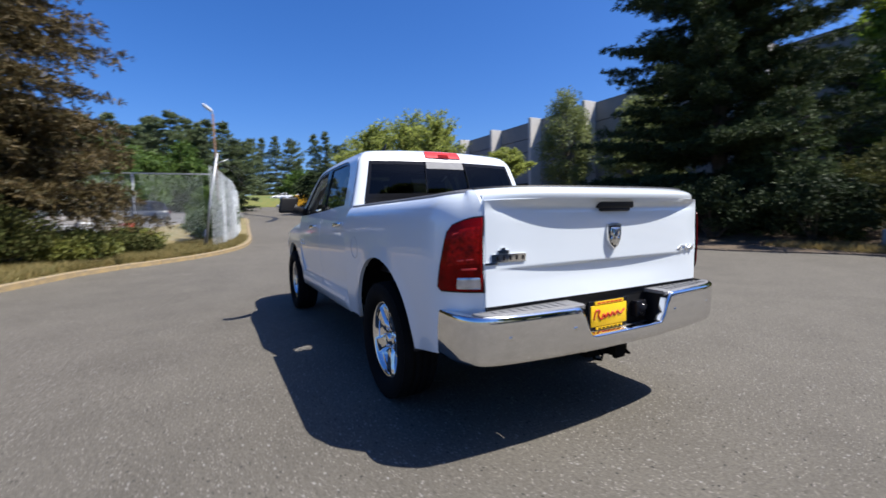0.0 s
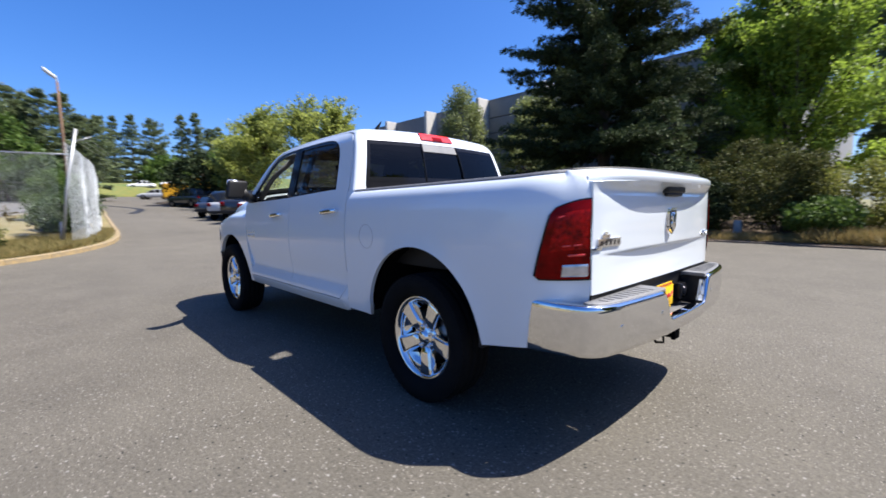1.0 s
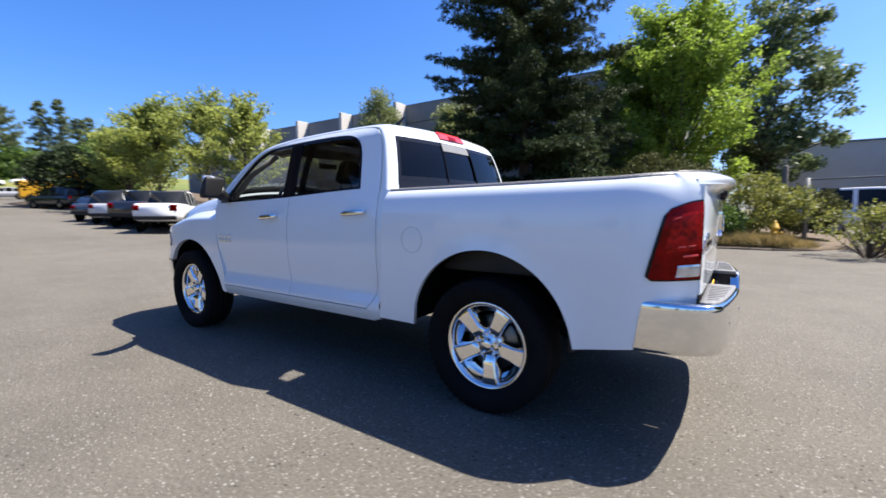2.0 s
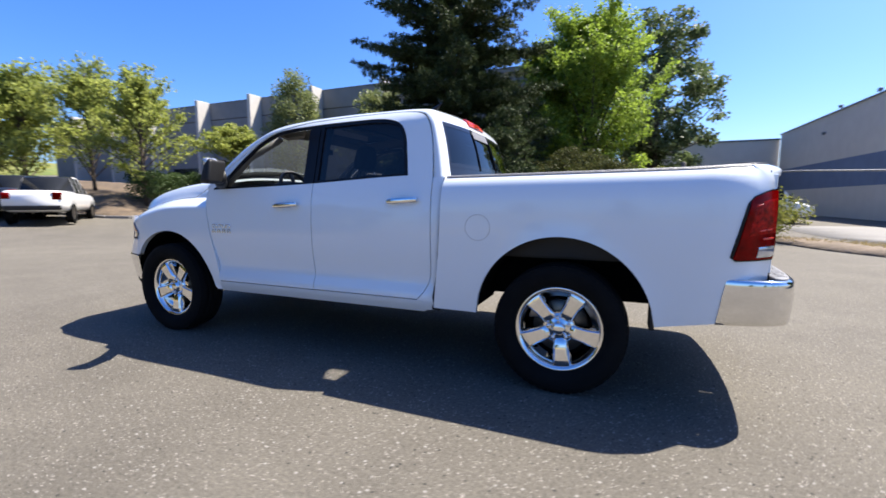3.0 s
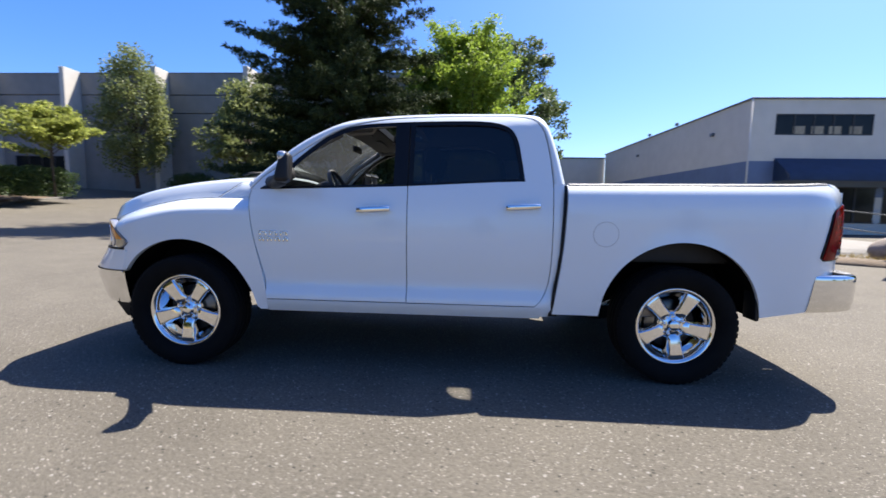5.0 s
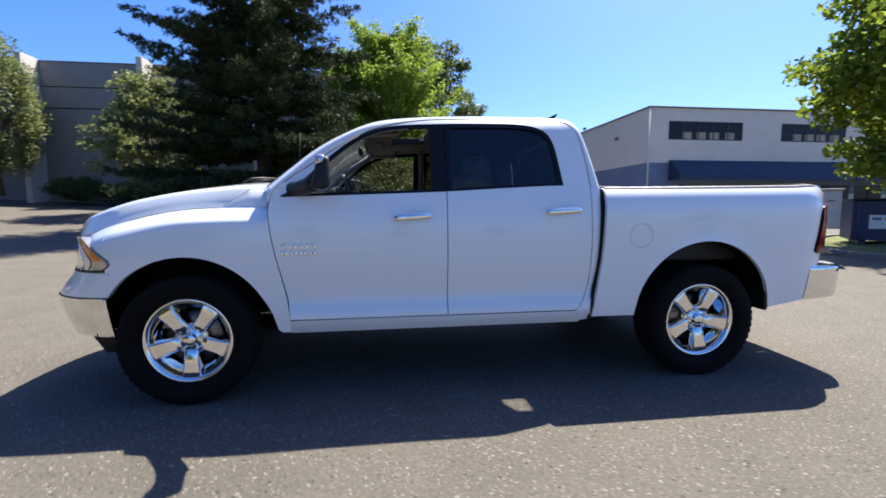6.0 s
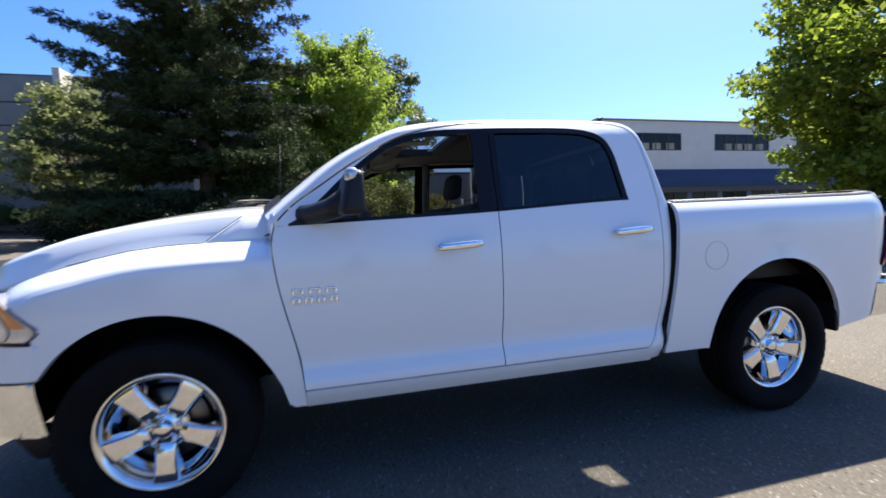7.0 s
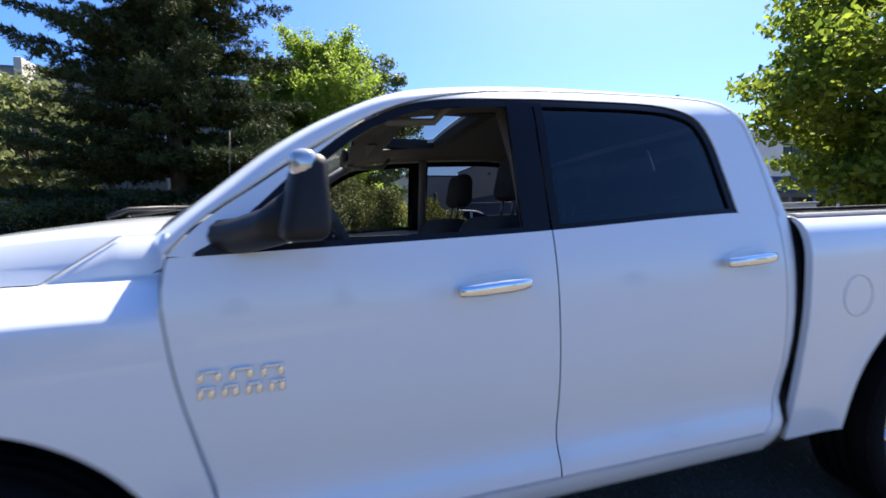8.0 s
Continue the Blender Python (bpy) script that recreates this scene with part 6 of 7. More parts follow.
for x in FINS:
    part("fin", block((x - .18, WALL_Y + .002, -.5), (x + .18, WALL_Y + 1.45, TOP + .12), .02, 1), PALE_FIN, grey, "pale concrete fin")
part("core", block((2.2, -70, -1), (66.8, WALL_Y - .36, TOP - .3)), TILT_UP, grey)
part("parapet_cap", block((1.9, WALL_Y - .42, TOP), (67.1, WALL_Y + .04, TOP + .07), .01, 1), ROOF_EDGE, grey, "dark metal parapet cap")
for x0, x1 in ((33.6, 38.0), (40.6, 45.0), (47.5, 52.0)):
    w = part("window", block((x0, WALL_Y - .2, 2.9), (x1, WALL_Y + .012, 4.6)), WINDOW, grey, "dark strip window")
    part("window_frame", join(block((x0 - .06, WALL_Y, 2.84), (x1 + .06, WALL_Y + .03, 2.9)), block((x0 - .06, WALL_Y, 4.6), (x1 + .06, WALL_Y + .03, 4.66)), *[block((lerp(x0, x1, k / 4) - .03, WALL_Y, 2.9), (lerp(x0, x1, k / 4) + .03, WALL_Y + .03, 4.6)) for k in range(5)]), WIN_FRAME, w)

white = thing("office_building", "cream two-storey building with a blue painted band and awning", "building")
FX, FY, WT = -14.2, -21.7, 7.45
# front wall round the windows, side wall, band
WINS = [(-15.5, -20.7), (-23.5, -28.4), (-31.0, -35.9)]
def wall_front(z0, z1, material, proud=0.0):
    return block((-46, FY - .3, z0), (FX, FY + proud, z1))
part("wall", wall_front(6.66, WT, STUCCO), STUCCO, white)
part("wall", wall_front(4.05, 5.50, STUCCO), STUCCO, white)
xs = [FX] + [v for w in WINS for v in w] + [-46]
for a, b in zip(xs[::2], xs[1::2]):
    part("wall", block((b, FY - .3, 5.50), (a, FY, 6.66)), STUCCO, white)
part("painted_band", wall_front(2.1, 4.05, BLUE_BAND, .004), BLUE_BAND, white, "blue-grey painted band")
part("wall", wall_front(-.5, 2.1, STUCCO), STUCCO, white)
part("side_wall", block((FX - .3, -48, 4.05), (FX + .003, FY - .3, WT)), STUCCO, white)
part("painted_band", block((FX - .3, -48, 2.1), (FX + .006, FY - .3, 4.05)), BLUE_BAND, white, "blue-grey painted band")
part("side_wall", block((FX - .3, -48, -.5), (FX + .003, FY - .3, 2.1)), STUCCO, white)
part("roof", block((-46, -48, WT - .2), (FX - .31, FY - .31, WT - .05)), ROOF_EDGE, white)
part("fascia", join(block((-46.1, FY - .35, WT), (FX + .10, FY + .10, WT + .09), .01, 1), block((FX - .35, -48.1, WT), (FX + .10, FY - .36, WT + .09), .01, 1)), ROOF_EDGE, white, "dark metal roof edge")
part("downpipe", tube([(FX + .06, FY + .06, .1), (FX + .06, FY + .06, WT)], .05, 8), STUCCO, white)
for a, b in WINS:
    w = part("window", block((b, FY - .25, 5.50), (a, FY - .05, 6.66)), WINDOW, white, "dark strip window with boxes behind it")
    part("window_frame", join(block((b, FY - .06, 5.50), (a, FY - .01, 5.56)), block((b, FY - .06, 6.60), (a, FY - .01, 6.66)), *[block((lerp(a, b, k / 5) - .04, FY - .06, 5.56), (lerp(a, b, k / 5) + .04, FY - .02, 6.60)) for k in range(6)]), WIN_FRAME, w)
    for k in (1.25, 2.2, 3.1, 4.15):
        xx = lerp(a, b, k / 5)
        part("box", block((xx - .32, FY - .049, 5.57), (xx + .32, FY - .03, 6.0)), BLIND, w)
aw = part("awning", sheet([[Vector((x, FY + .02, 4.22)), Vector((x, FY + .9, 3.55)), Vector((x, FY + 1.3, 3.18)), Vector((x, FY + 1.32, 2.92))] for x in [lerp(-15.6, -40, k / 30) for k in range(31)]]), AWNING, white, "long blue cloth awning")
part("awning_end", sheet([[Vector((-15.6, FY + .02, 4.22)), Vector((-15.6, FY + .9, 3.55)), Vector((-15.6, FY + 1.32, 2.92))], [Vector((-15.6, FY + .02, 2.92)), Vector((-15.6, FY + .9, 2.92)), Vector((-15.6, FY + 1.32, 2.92))]]), AWNING, aw)
for k in range(9):
    x0 = -16.4 - 2.6 * k
    w = part("shop_window", block((x0 - 2.2, FY - .1, .7), (x0, FY + .008, 2.6)), WINDOW, white, "dark shop window under the awning")
    part("window_frame", join(block((x0 - 2.26, FY, .64), (x0 + .06, FY + .05, .7)), block((x0 - 1.14, FY, .7), (x0 - 1.06, FY + .05, 2.6)), block((x0 - 2.26, FY, 2.6), (x0 + .06, FY + .05, 2.66))), WIN_FRAME, w)
for y, z in ((-25.5, 6.1), (-38, 6.2), (-30.5, 7.7), (-35.5, 7.7)):
    part("wall_vent", block((FX + .003, y - .16, z - .1), (FX + .16, y + .16, z + .1), .02), ROOF_EDGE, white, "small dark wall vent")
part("rear_wing", block((FX, -60, -.5), (-2.5, -48.2, 7.0)), STUCCO, white)
part("rear_wing_edge", block((FX, -60, 7.0), (-2.4, -48.1, 7.15)), ROOF_EDGE, white)

# ---- fence, lamp, cars and small things ----
GALV = surface("galvanised_steel", (0.42, 0.43, 0.44), 0.45, metal=0.6, vary=0.12, scale=10)
GALV_DULL = surface("dull_galvanised_pipe", (0.24, 0.245, 0.25), 0.6, metal=0.3, vary=0.15, scale=10)
RUST = surface("rusty_pole", (0.20, 0.115, 0.07), 0.85, vary=0.2, scale=8)
LAMP_WHITE = surface("lamp_head_grey", (0.55, 0.56, 0.57), 0.5, vary=0.1)
WOOD_POST = surface("weathered_post", (0.20, 0.17, 0.14), 0.9, vary=0.2, scale=10, bump=0.4, bump_scale=40)
BOX_GREY = surface("beige_cabinet", (0.40, 0.39, 0.36), 0.6, vary=0.06, scale=4)
DUMP_BLUE = surface("dumpster_blue", (0.012, 0.025, 0.085), 0.5, vary=0.2, scale=5)
STONE = surface("boulder_stone", (0.33, 0.28, 0.24), 0.9, vary=0.2, scale=7, bump=0.8, bump_scale=15)
HYDRANT = surface("hydrant_yellow", (0.62, 0.36, 0.03), 0.5, vary=0.1, scale=10)
STICKER = surface("white_sticker", (0.75, 0.76, 0.74), 0.5, vary=0.03)
STICKER_INK = surface("sticker_ink", (0.10, 0.20, 0.28), 0.5, vary=0.1)


def chain_link(a, b, low, high, gap=.075, wire=.0034, bulge=0.0):
    """Crossing wires between two posts, each of two thin faces; low and high are pairs of heights."""
    a, b = Vector(a), Vector(b)
    ln = (b - a).length
    d = (b - a) / ln
    side = Vector((d.y, -d.x))
    h = max(high[0] - low[0], high[1] - low[1])

    def at(u, v):
        f, g = u / ln, v / h
        q = a + d * u + side * (bulge * math.sin(math.pi * min(1, f * 1.6)) * (1 - .6 * g))
        return np.array((q.x, q.y, lerp(lerp(low[0], low[1], f), lerp(high[0], high[1], f), g)))
    quads = []
    ws = (np.array((d.x, d.y, 0)) * wire, np.array((side.x, side.y, 0)) * wire)
    for sgn in (1, -1):
        u = -h
        while u < ln:
            u0, v0, u1, v1 = u, 0.0, u + h, h
            if u0 < 0:
                v0, u0 = -u0, 0.0
            if u1 > ln:
                v1, u1 = h - (u1 - ln), ln
            if v1 - v0 > .01:
                n = 9 if bulge else 1
                for k in range(n):
                    p, q = [at(lerp(u0, u1, f), lerp(v0, v1, f) if sgn > 0 else h - lerp(v0, v1, f)) for f in (k / n, (k + 1) / n)]
                    for w in ws:
                        quads.append([p - w, p + w, q + w, q - w])
            u += gap
    return np.array(quads)


fence = thing("chain_link_fence", "tall galvanised chain-link fence with a leaning corner post", "fence")
run_a = [(15.65, 2.15), (19.2, 4.75), (22.8, 7.35), (26.4, 9.95)]
RAIL = (3.02, 3.32, 3.60, 3.85)
run_b = [(15.45, 1.95), (18.4, 1.10), (22.0, .66), (27.5, .30)]
PALE_WIRE = surface("pale_zinc_wire", (0.60, 0.63, 0.65), 0.6, vary=0.1, scale=10)
wires = []
for k, (p, q) in enumerate(zip(run_a, run_a[1:])):
    wires.append(chain_link(p, q, (gh(*p) + .40, gh(*q) + .30), (RAIL[k] - .01, RAIL[k + 1] - .01), .105, .0019))
    part("top_rail", tube([(p[0] + (.03 if k == 0 else 0), p[1] - (.42 if k == 0 else 0), RAIL[k]), (q[0], q[1], RAIL[k + 1])], .024, 8), GALV, fence)
for k, (p, q) in enumerate(zip(run_b, run_b[1:])):
    wires.append(chain_link(p, q, (.28 + gh(*p), .20 + gh(*q)), (3.36 - .30 * k, 3.36 - .30 * (k + 1)), .046, .0021, .16 if k == 0 else .05))
part("corner_post", tube([(15.62, 2.20, .1), (15.64, 1.98, 1.9), (15.68, 1.62, 3.82)], .042, 10), GALV, fence, "leaning corner post")
part("brace", tube([(15.74, 2.22, .15), (15.80, 2.18, .95)], .035, 8), GALV, fence)
for p, top in zip(run_a[1:], RAIL[1:]):
    part("post", tube([(p[0], p[1], gh(*p)), (p[0] + .02, p[1], top + .02)], .036, 10), GALV, fence)
for k, p in enumerate(run_b[1:]):
    part("post", tube([(p[0] + .05, p[1] + .06, gh(*p)), (p[0] + .05, p[1] + .06, 3.1 - .28 * k)], .028, 10), GALV, fence)
part("barbed_arm", tube([(15.68, 1.68, 3.42), (15.75, 1.25, 3.62)], .018, 6), GALV, fence)
for k in range(3):
    part("strand", tube([(15.70 + .02 * k, 1.70 - .16 * k, 3.48 + .07 * k), (18.4, .80 - .12 * k, 3.28 + .05 * k), (27.5, .12 - .1 * k, 2.8 + .05 * k)], .0035, 4, False), GALV, fence)
soup("wire_mesh", np.concatenate(wires), PALE_WIRE, fence, "diagonal wire mesh", "stuff")

lamp = thing("street_lamp", "street lamp with a rusty brown pole and pale head", "lamp", Matrix.Translation((25.7, 1.48, gh(25.7, 1.5))))
part("pole", tube([(0, 0, 0), (0, 0, 4), (0, .02, 6.85)], [.070, .058, .046], 10), RUST, lamp)
part("arm", tube([(0, .02, 6.8), (0, .05, 6.98), (0, .18, 7.05)], .035, 8), LAMP_WHITE, lamp)
hd = block((-.14, .02, 6.92), (.14, .52, 7.10), .06, 3)
for v in hd.verts:
    v.co.z += (v.co.y - .02) * .75
part("lamp_head", hd, LAMP_WHITE, lamp)
part("lens", moved(lathe([(0, -.07), (.08, -.05), (.11, 0)], 14, 'Z'), Matrix.Translation((0, .30, 7.14))), CLEAR_GLASS, lamp)

# ---- parked vehicles ----
def car_paint(name, c):
    return surface(name, c, 0.3, coat=1.0, vary=0.02, scale=2)


SILVER, BLACKP, DARKBLUE, TAN = car_paint("silver_paint", (.45, .46, .48)), car_paint("black_paint", (.012, .012, .013)), car_paint("dark_paint", (.03, .035, .045)), car_paint("tan_paint", (.34, .30, .25))


def vehicle(name, label, x, y, turn, paint, roofline, length, width, floor=.28, wheel_r=.33, axles=None, group="", category="car"):
    """A parked car out of its side outline: roofline is pairs of (along, up), the glass between belt and roof is given by the second list."""
    body_line, cab_line = roofline
    top = thing(name, label, category, pose(x, y, gh(x, y), 0, 0, turn), group)
    hw = width / 2
    rows = []
    n = 40
    for i in range(n + 1):
        xx = lerp(0, length, i / n)
        zt = curve_at(body_line, xx)
        e = min(1, min(xx, length - xx) / (.14 * length))
        taper = 1 - .14 * (1 - e) ** 2.2
        under = floor + .10 * (1 - e) ** 2
        rows.append([Vector((xx - length / 2, s * hw * taper * k, lerp(under, zt, v))) for s, k, v in ((1, .80, 0), (1, .96, .10), (1, 1, .35), (1, .99, .65), (1, .95, .88), (1, .86, .98), (1, .5, 1), (-1, .5, 1), (-1, .86, .98), (-1, .95, .88), (-1, .99, .65), (-1, 1, .35), (-1, .96, .10), (-1, .80, 0))])
    bm = sheet(rows, closed=True)
    bm.verts.ensure_lookup_table()
    for ring in (range(14), range(n * 14, (n + 1) * 14)):
        bm.faces.new([bm.verts[k] for k in ring])
    bmesh.ops.recalc_face_normals(bm, faces=bm.faces)
    body = part("body", bm, paint, top)
    x0, x1 = cab_line[0][0], cab_line[-1][0]
    def cab_rows(inset, lift, f0, f1, m=16):
        out = []
        for i in range(m + 1):
            xx = lerp(lerp(x0, x1, f0), lerp(x0, x1, f1), i / m)
            zt, zb = curve_at(cab_line, xx) + lift, curve_at(body_line, xx) - .04
            k = max(0, zt - zb)
            out.append([Vector((xx - length / 2, s * (hw * .90 - inset - .28 * k * a), zb + k * a)) for s, a in ((1, 0), (1, .5), (1, .9), (1, 1.0), (-1, 1.0), (-1, .9), (-1, .5), (-1, 0))])
        return out
    part("glass", sheet(cab_rows(.0, 0, 0, 1)), WINDOW, top, "dark car glass")
    part("roof_skin", sheet([r[2:6] for r in cab_rows(-.012, .012, .24, .80)]), paint, top)
    for f in (.06, .36, .62, .90):
        for a, b in ((0, 4), (4, 8)):
            rr = cab_rows(-.010, .008, f - .018, f + .018, 2)
            part("pillar", sheet([r[a:b] for r in rr]), paint, top)
    for ax in axles or (length * .19, length * .80):
        for s in (1, -1):
            wm = Matrix.Translation((ax - length / 2, s * (hw - .10), wheel_r))
            wh = part("wheel", lathe([(.6 * wheel_r, -.10), (.64 * wheel_r, .09), (.60 * wheel_r, .10), (.3 * wheel_r, .07), (0, .085)], 20), STEEL, top, m=wm @ Matrix.Rotation(0 if s > 0 else math.pi, 4, 'Z'))
            part("tyre", lathe([(.62 * wheel_r, -.11), (.95 * wheel_r, -.11), (wheel_r, -.07), (wheel_r, .07), (.95 * wheel_r, .108), (.64 * wheel_r, .10)], 24), RUBBER, wh)
            part("arch", moved(lathe([(1.12 * wheel_r, -.02), (1.12 * wheel_r, .016), (.9 * wheel_r, .018)], 24), Matrix.Translation((ax - length / 2, s * (hw - .012), wheel_r))), UNDER, top)
    zf, zr = curve_at(body_line, length * .96), curve_at(body_line, length * .03)
    for s in (1, -1):
        part("head_lamp", block((length / 2 - .16, s * hw * .52, zf * .78), (length / 2 + .005, s * hw * .84, zf * .92), .02), CLEAR_LENS, top)
        part("tail_lamp", block((-length / 2 - .008, s * hw * .60, zr * .74), (-length / 2 + .12, s * hw * .86, zr * .93), .02), RED_LENS, top)
    part("front_bumper", block((length / 2 - .10, -hw * .84, floor + .08), (length / 2 + .04, hw * .84, floor + .24), .03), PLASTIC, top)
    part("rear_bumper", block((-length / 2 - .04, -hw * .84, floor + .10), (-length / 2 + .10, hw * .84, floor + .27), .03), PLASTIC, top)
    return top


SEDAN = ([(0, .80), (.25, .98), (1.0, 1.0), (3.1, .96), (3.9, .88), (4.4, .72), (4.6, .55)], [(.35, 1.0), (.9, 1.32), (1.5, 1.45), (2.3, 1.44), (2.8, 1.25), (3.3, .98)])
SUV = ([(0, 1.0), (.1, 1.08), (1.0, 1.10), (3.2, 1.08), (4.2, 1.0), (4.6, .85), (4.8, .6)], [(.08, 1.1), (.35, 1.62), (1.2, 1.78), (2.4, 1.76), (2.9, 1.50), (3.5, 1.10)])
PICK = ([(0, 1.15), (.05, 1.25), (1.9, 1.25), (2.1, 1.22), (4.2, 1.18), (5.2, 1.08), (5.5, .8), (5.6, .65)], [(1.95, 1.22), (2.05, 1.75), (2.5, 1.85), (3.4, 1.82), (3.8, 1.55), (4.3, 1.18)])
VAN = ([(0, 1.1), (.1, 1.2), (3.8, 1.2), (4.5, 1.1), (5.0, .9), (5.1, .7)], [(.02, 1.2), (.1, 2.05), (1, 2.15), (3.0, 2.12), (3.8, 1.75), (4.4, 1.15)])
WHITE2 = car_paint("white_car_paint", (.75, .75, .74))
vehicle("parked_pickup", "white pickup truck parked by the bark slope", 22.0, -6.9, -38, WHITE2, PICK, 5.6, 1.95, .42, .39, group="parked cars", category="truck")
vehicle("parked_car", "black pickup truck parked by the bark slope", 25.0, -7.0, -40, BLACKP, PICK, 5.5, 1.9, .42, .38, category="truck", group="parked cars")
vehicle("parked_car", "silver car parked by the bark slope", 27.6, -6.9, -42, SILVER, SUV, 4.7, 1.82, group="parked cars")
vehicle("parked_car", "dark green car parked by the bark slope", 30.2, -6.9, -44, DARKBLUE, SEDAN, 4.6, 1.8, group="parked cars")
vehicle("parked_car", "black sport utility vehicle beside the drive", 46.5, -8.6, 20, BLACKP, SUV, 4.8, 1.95, group="parked cars")
vehicle("parked_car", "silver car far up the drive", 74, -10.5, 60, SILVER, SEDAN, 4.6, 1.8, group="far cars")
for far_car in (vehicle("parked_car", "white car on the rise beyond the drive", 98, -12.5, 80, WHITE2, SEDAN, 4.6, 1.8, group="far cars"), vehicle("parked_car", "white sport utility vehicle on the rise beyond the drive", 99, -18.0, 75, WHITE2, SUV, 4.8, 1.9, group="far cars")):
    far_car.location.z += 1.35               # they stand on the meadow's bank
vehicle("parked_van", "white van behind the pipe gate", -6.6, -24.0, 175, WHITE2, VAN, 5.1, 1.95, .35, .36, category="van")
vehicle("parked_car", "pale car in the fenced yard", 31, 9.0, 100, TAN, SEDAN, 4.6, 1.8, group="yard cars")
vehicle("parked_car", "dark car in the fenced yard", 36, 7.0, 95, DARKBLUE, SUV, 4.8, 1.85, group="yard cars")
# yellow box of a work truck half hidden by the dark bush
wt = thing("work_truck", "yellow work truck half hidden by a bush", "truck", pose(56, -11.0, gh(56, -11.0), 0, 0, 75))
YELLOW_TRUCK = car_paint("yellow_truck_paint", (.62, .33, .02))
part("cargo_box", block((-2.6, -1.1, .9), (1.2, 1.1, 3.0), .05), YELLOW_TRUCK, wt)
part("cab", block((1.25, -1.0, .6), (2.9, 1.0, 2.3), .18, 3), YELLOW_TRUCK, wt)
part("windscreen", block((2.6, -.85, 1.5), (2.93, .85, 2.1), .05), WINDOW, wt)
for ax in (-1.6, 2.0):
    for s in (1, -1):
        part("wheel", moved(lathe([(0, .1), (.2, .1), (.24, .12), (.45, .11), (.48, .06), (.48, -.12), (0, -.12)], 20), Matrix.Translation((ax, s * .92, .48))), RUBBER, wt)

# rubble in the yard
rng = random.Random(5)
for k in range(9):
    px, py = rng.uniform(21, 27), rng.uniform(5.2, 9.5)
    bm = block((-.5, -.25, 0), (.5, .25, rng.uniform(.25, .6)), .04)
    tagged(part("crate", bm, (BOX_GREY, RED_INK, STICKER, WOOD_POST)[k % 4], m=pose(px, py, gh(px, py) + .16, 0, 0, rng.uniform(0, 180))), "weathered crate standing in the fenced yard", "crate", "yard clutter")

# pipe gate, posts, mailbox cabinet, dumpster, boulder, hydrant
gate2 = thing("pipe_gate", "galvanised pipe gate standing open beside the apron", "gate")
for p, h, r in (((-3.2, -16.4), 2.30, .075), ((-8.6, -13.6), 2.13, .042)):
    part("post", tube([(p[0], p[1], -.1), (p[0], p[1], h)], r, 12), GALV_DULL, gate2)
part("bar", tube([(-3.2, -16.4, 2.24), (-6.0, -15.0, 2.22), (-8.6, -13.6, 2.09)], .030, 8), GALV_DULL, gate2)
part("swing_bar", tube([(-8.6, -13.6, 1.15), (-10.0, -11.8, 1.45), (-12.2, -10.8, 1.15)], .019, 8), GALV_DULL, gate2)
part("swing_bar", tube([(-8.6, -13.6, 1.05), (-10.4, -12.2, .85), (-12.2, -10.8, .55)], .019, 8), GALV_DULL, gate2)
part("sign", block((-9.40, -12.62, 1.08), (-9.12, -12.58, 1.28), .005), RED_INK, gate2, "small faded red warning board")
for p, h in (((-2.6, -16.8), 2.8), ((-5.2, -17.2), 1.3)):
    tagged(part("bollard", tube([(p[0], p[1], -.1), (p[0], p[1], h - .05), (p[0], p[1], h)], [.09, .09, .05], 12), WOOD_POST), "weathered wooden post by the pipe gate", "post", "gate posts")
view = math.degrees(math.atan2(-.70, -.72))
mail = thing("mailbox_cabinet", "grey cluster mailbox cabinet on a broad pedestal", "mailbox", pose(-7.3, -4.75, .0, 0, 0, view))
part("cabinet", block((-.22, -.47, .76), (.22, .47, 1.60), .02), BOX_GREY, mail)
part("pedestal", block((-.15, -.20, 0), (.15, .20, .76), .02), BOX_GREY, mail)
part("hood", block((-.25, -.50, 1.602), (.25, .50, 1.64), .012), BOX_GREY, mail)
for k in range(3):
    part("door", block((-.228, -.43 + .29 * k, .82), (-.216, -.16 + .29 * k, 1.54), .004), BOX_GREY, mail)
    part("name_bar", block((-.232, -.36 + .29 * k, 1.36), (-.229, -.24 + .29 * k, 1.385)), WIN_FRAME, mail)
dump = thing("dumpster", "dark blue steel dumpster with a white sticker", "dumpster", pose(-12.8, -7.1, .10, 0, 0, view + 184))
bm = block((-.8, -1.1, .15), (.8, 1.1, 1.32), .03)
for v in bm.verts:
    if v.co.x < 0:
        v.co.x -= .25 * (v.co.z - .15)
part("bin", bm, DUMP_BLUE, dump)
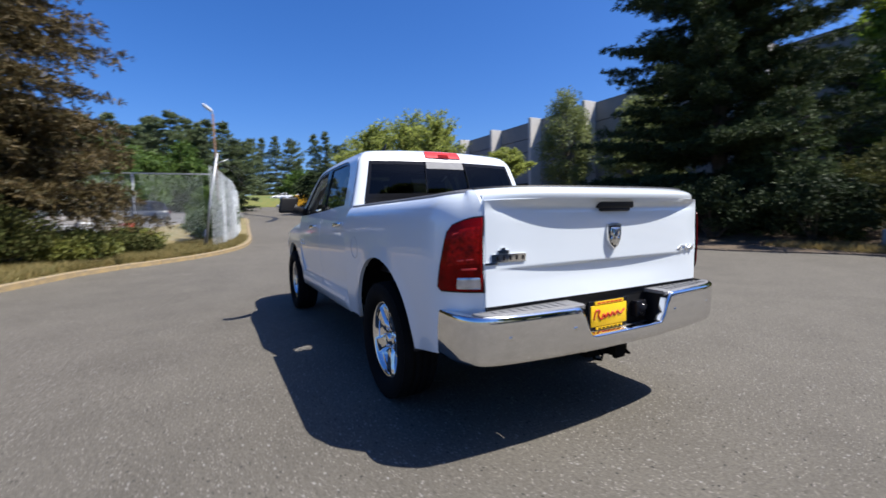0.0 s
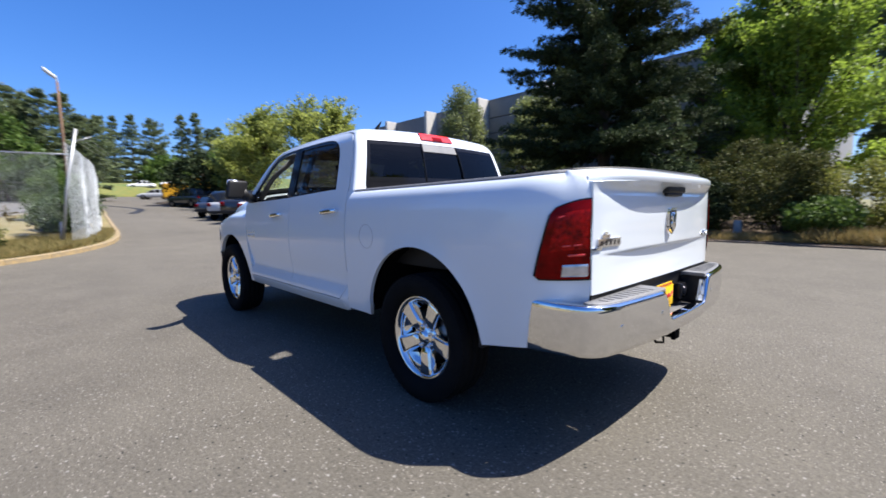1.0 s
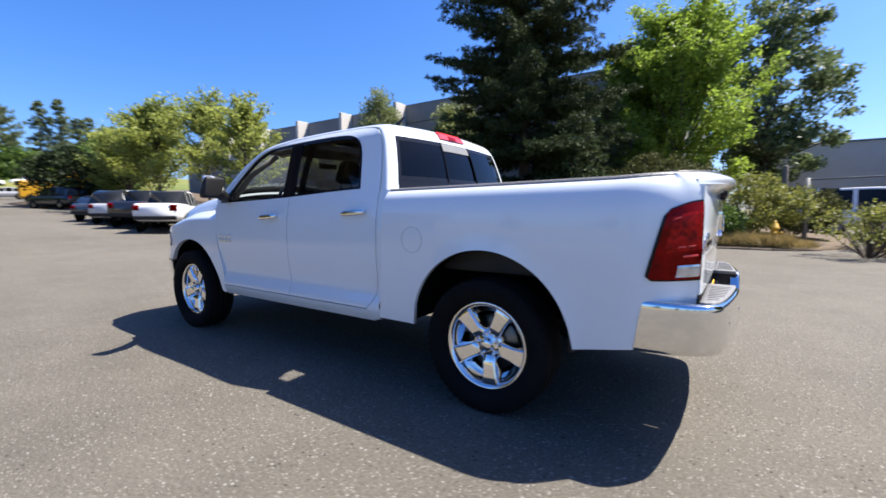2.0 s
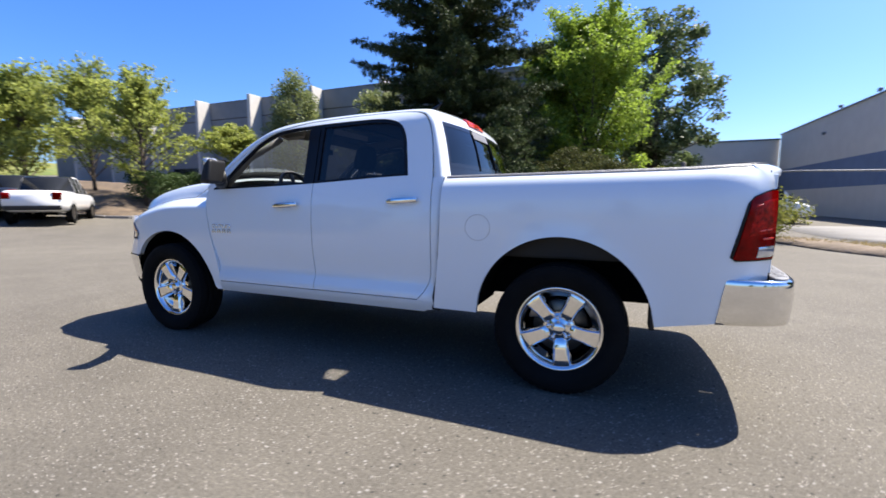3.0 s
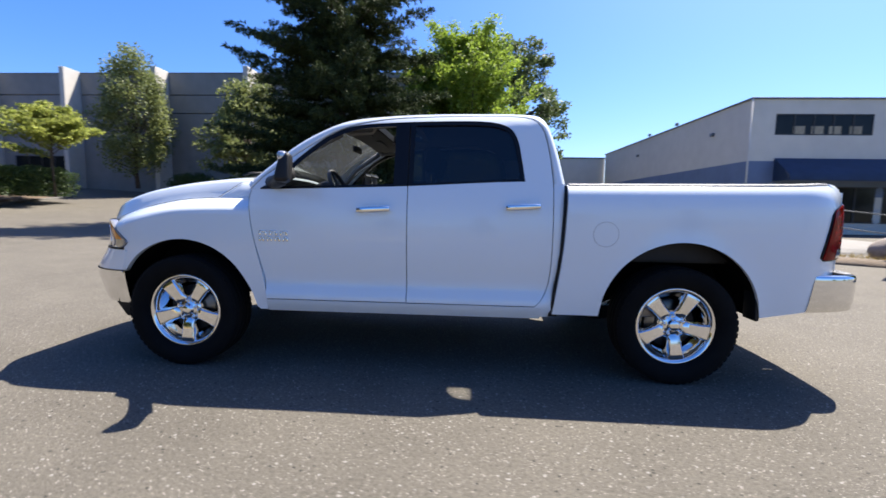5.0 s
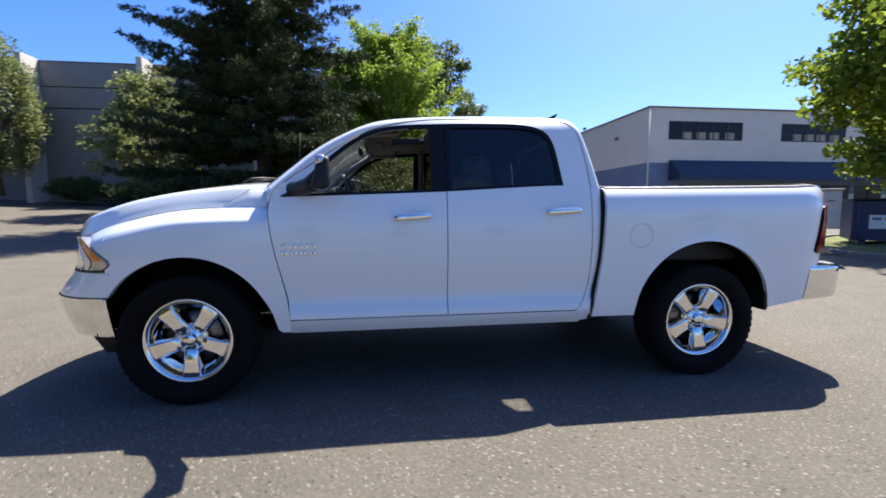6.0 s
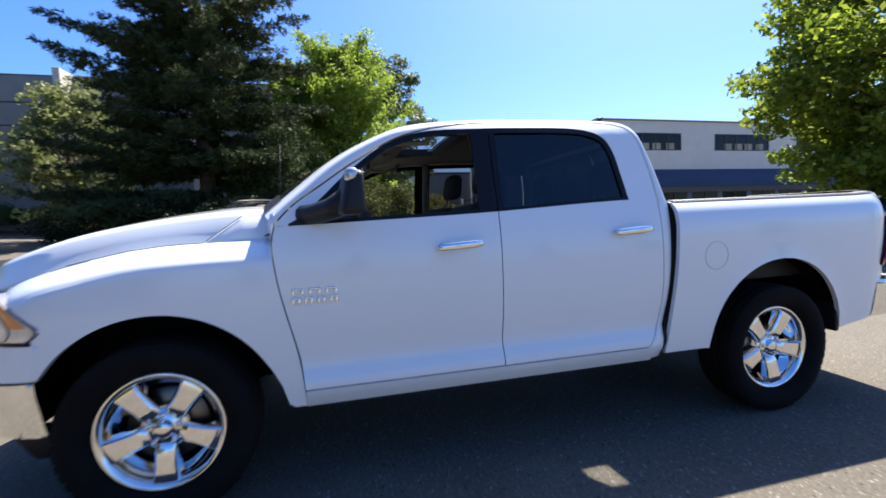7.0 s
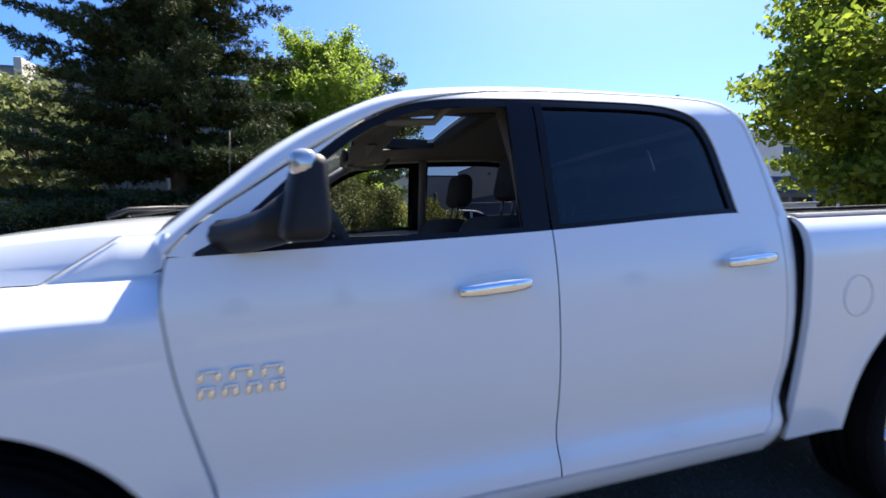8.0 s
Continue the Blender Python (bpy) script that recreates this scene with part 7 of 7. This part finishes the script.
part("lid", block((-1.15, -1.12, 1.322), (.85, 1.12, 1.38), .02), PLASTIC, dump, "black plastic lid")
for k in (-.95, .05, .95):
    part("rib", block((.80, k - .05, .2), (.86, k + .05, 1.28), .01), DUMP_BLUE, dump)
part("skid", join(block((-.7, -.9, 0), (.7, -.75, .15)), block((-.7, .75, 0), (.7, .9, .15))), DUMP_BLUE, dump)
st = part("sticker", block((.801, -.72, .50), (.808, -.14, .90), .002), STICKER, dump, "white sticker with dark bars")
part("sticker_bar", block((.809, -.66, .75), (.812, -.46, .83)), STICKER_INK, st)
part("sticker_bar", block((.809, -.40, .75), (.812, -.22, .83)), HYDRANT, st)
bm = bmesh.new()
bmesh.ops.create_icosphere(bm, subdivisions=3, radius=.50)
for v in bm.verts:
    v.co *= 1 + .28 * noise.noise(v.co * 1.6) + .06 * noise.noise(v.co * 6)
    v.co.z = v.co.z * .72
tagged(part("boulder", bm, STONE, m=pose(-9.6, -7.8, .30)), "rounded brown boulder on the grass patch", "boulder")
hyd = thing("fire_hydrant", "yellow fire hydrant in dry grass", "hydrant", pose(-2.2, -13.5, .12))
part("barrel", lathe([(0, .0), (.16, 0), (.16, .04), (.10, .05), (.10, .48), (.14, .50), (.14, .54), (.11, .56), (.09, .66), (.03, .70), (.03, .76), (0, .76)], 20, 'Z'), HYDRANT, hyd)
for a in (0, 90, 180):
    part("nozzle", moved(tube([(0, .08, .36), (0, .17, .36), (0, .175, .36), (0, .20, .36)], [.05, .05, .065, .06], 10), Matrix.Rotation(radians(a), 4, 'Z')), HYDRANT, hyd)
tagged(part("utility_box", block((-.11, -.09, 0), (.11, .09, .46), .03), surface("pale_blue_box", (.20, .25, .28), .5, vary=.05), m=pose(1.5, -13.9, .22)), "pale blue utility box among the shrubs", "utility box")
stop = block((-.9, -.08, 0), (.9, .08, .12), .03)
tagged(part("parking_stop", stop, PALE_FIN, m=pose(-9.2, -4.2, .0, 0, 0, 40)), "white concrete parking stop on the asphalt", "parking stop")
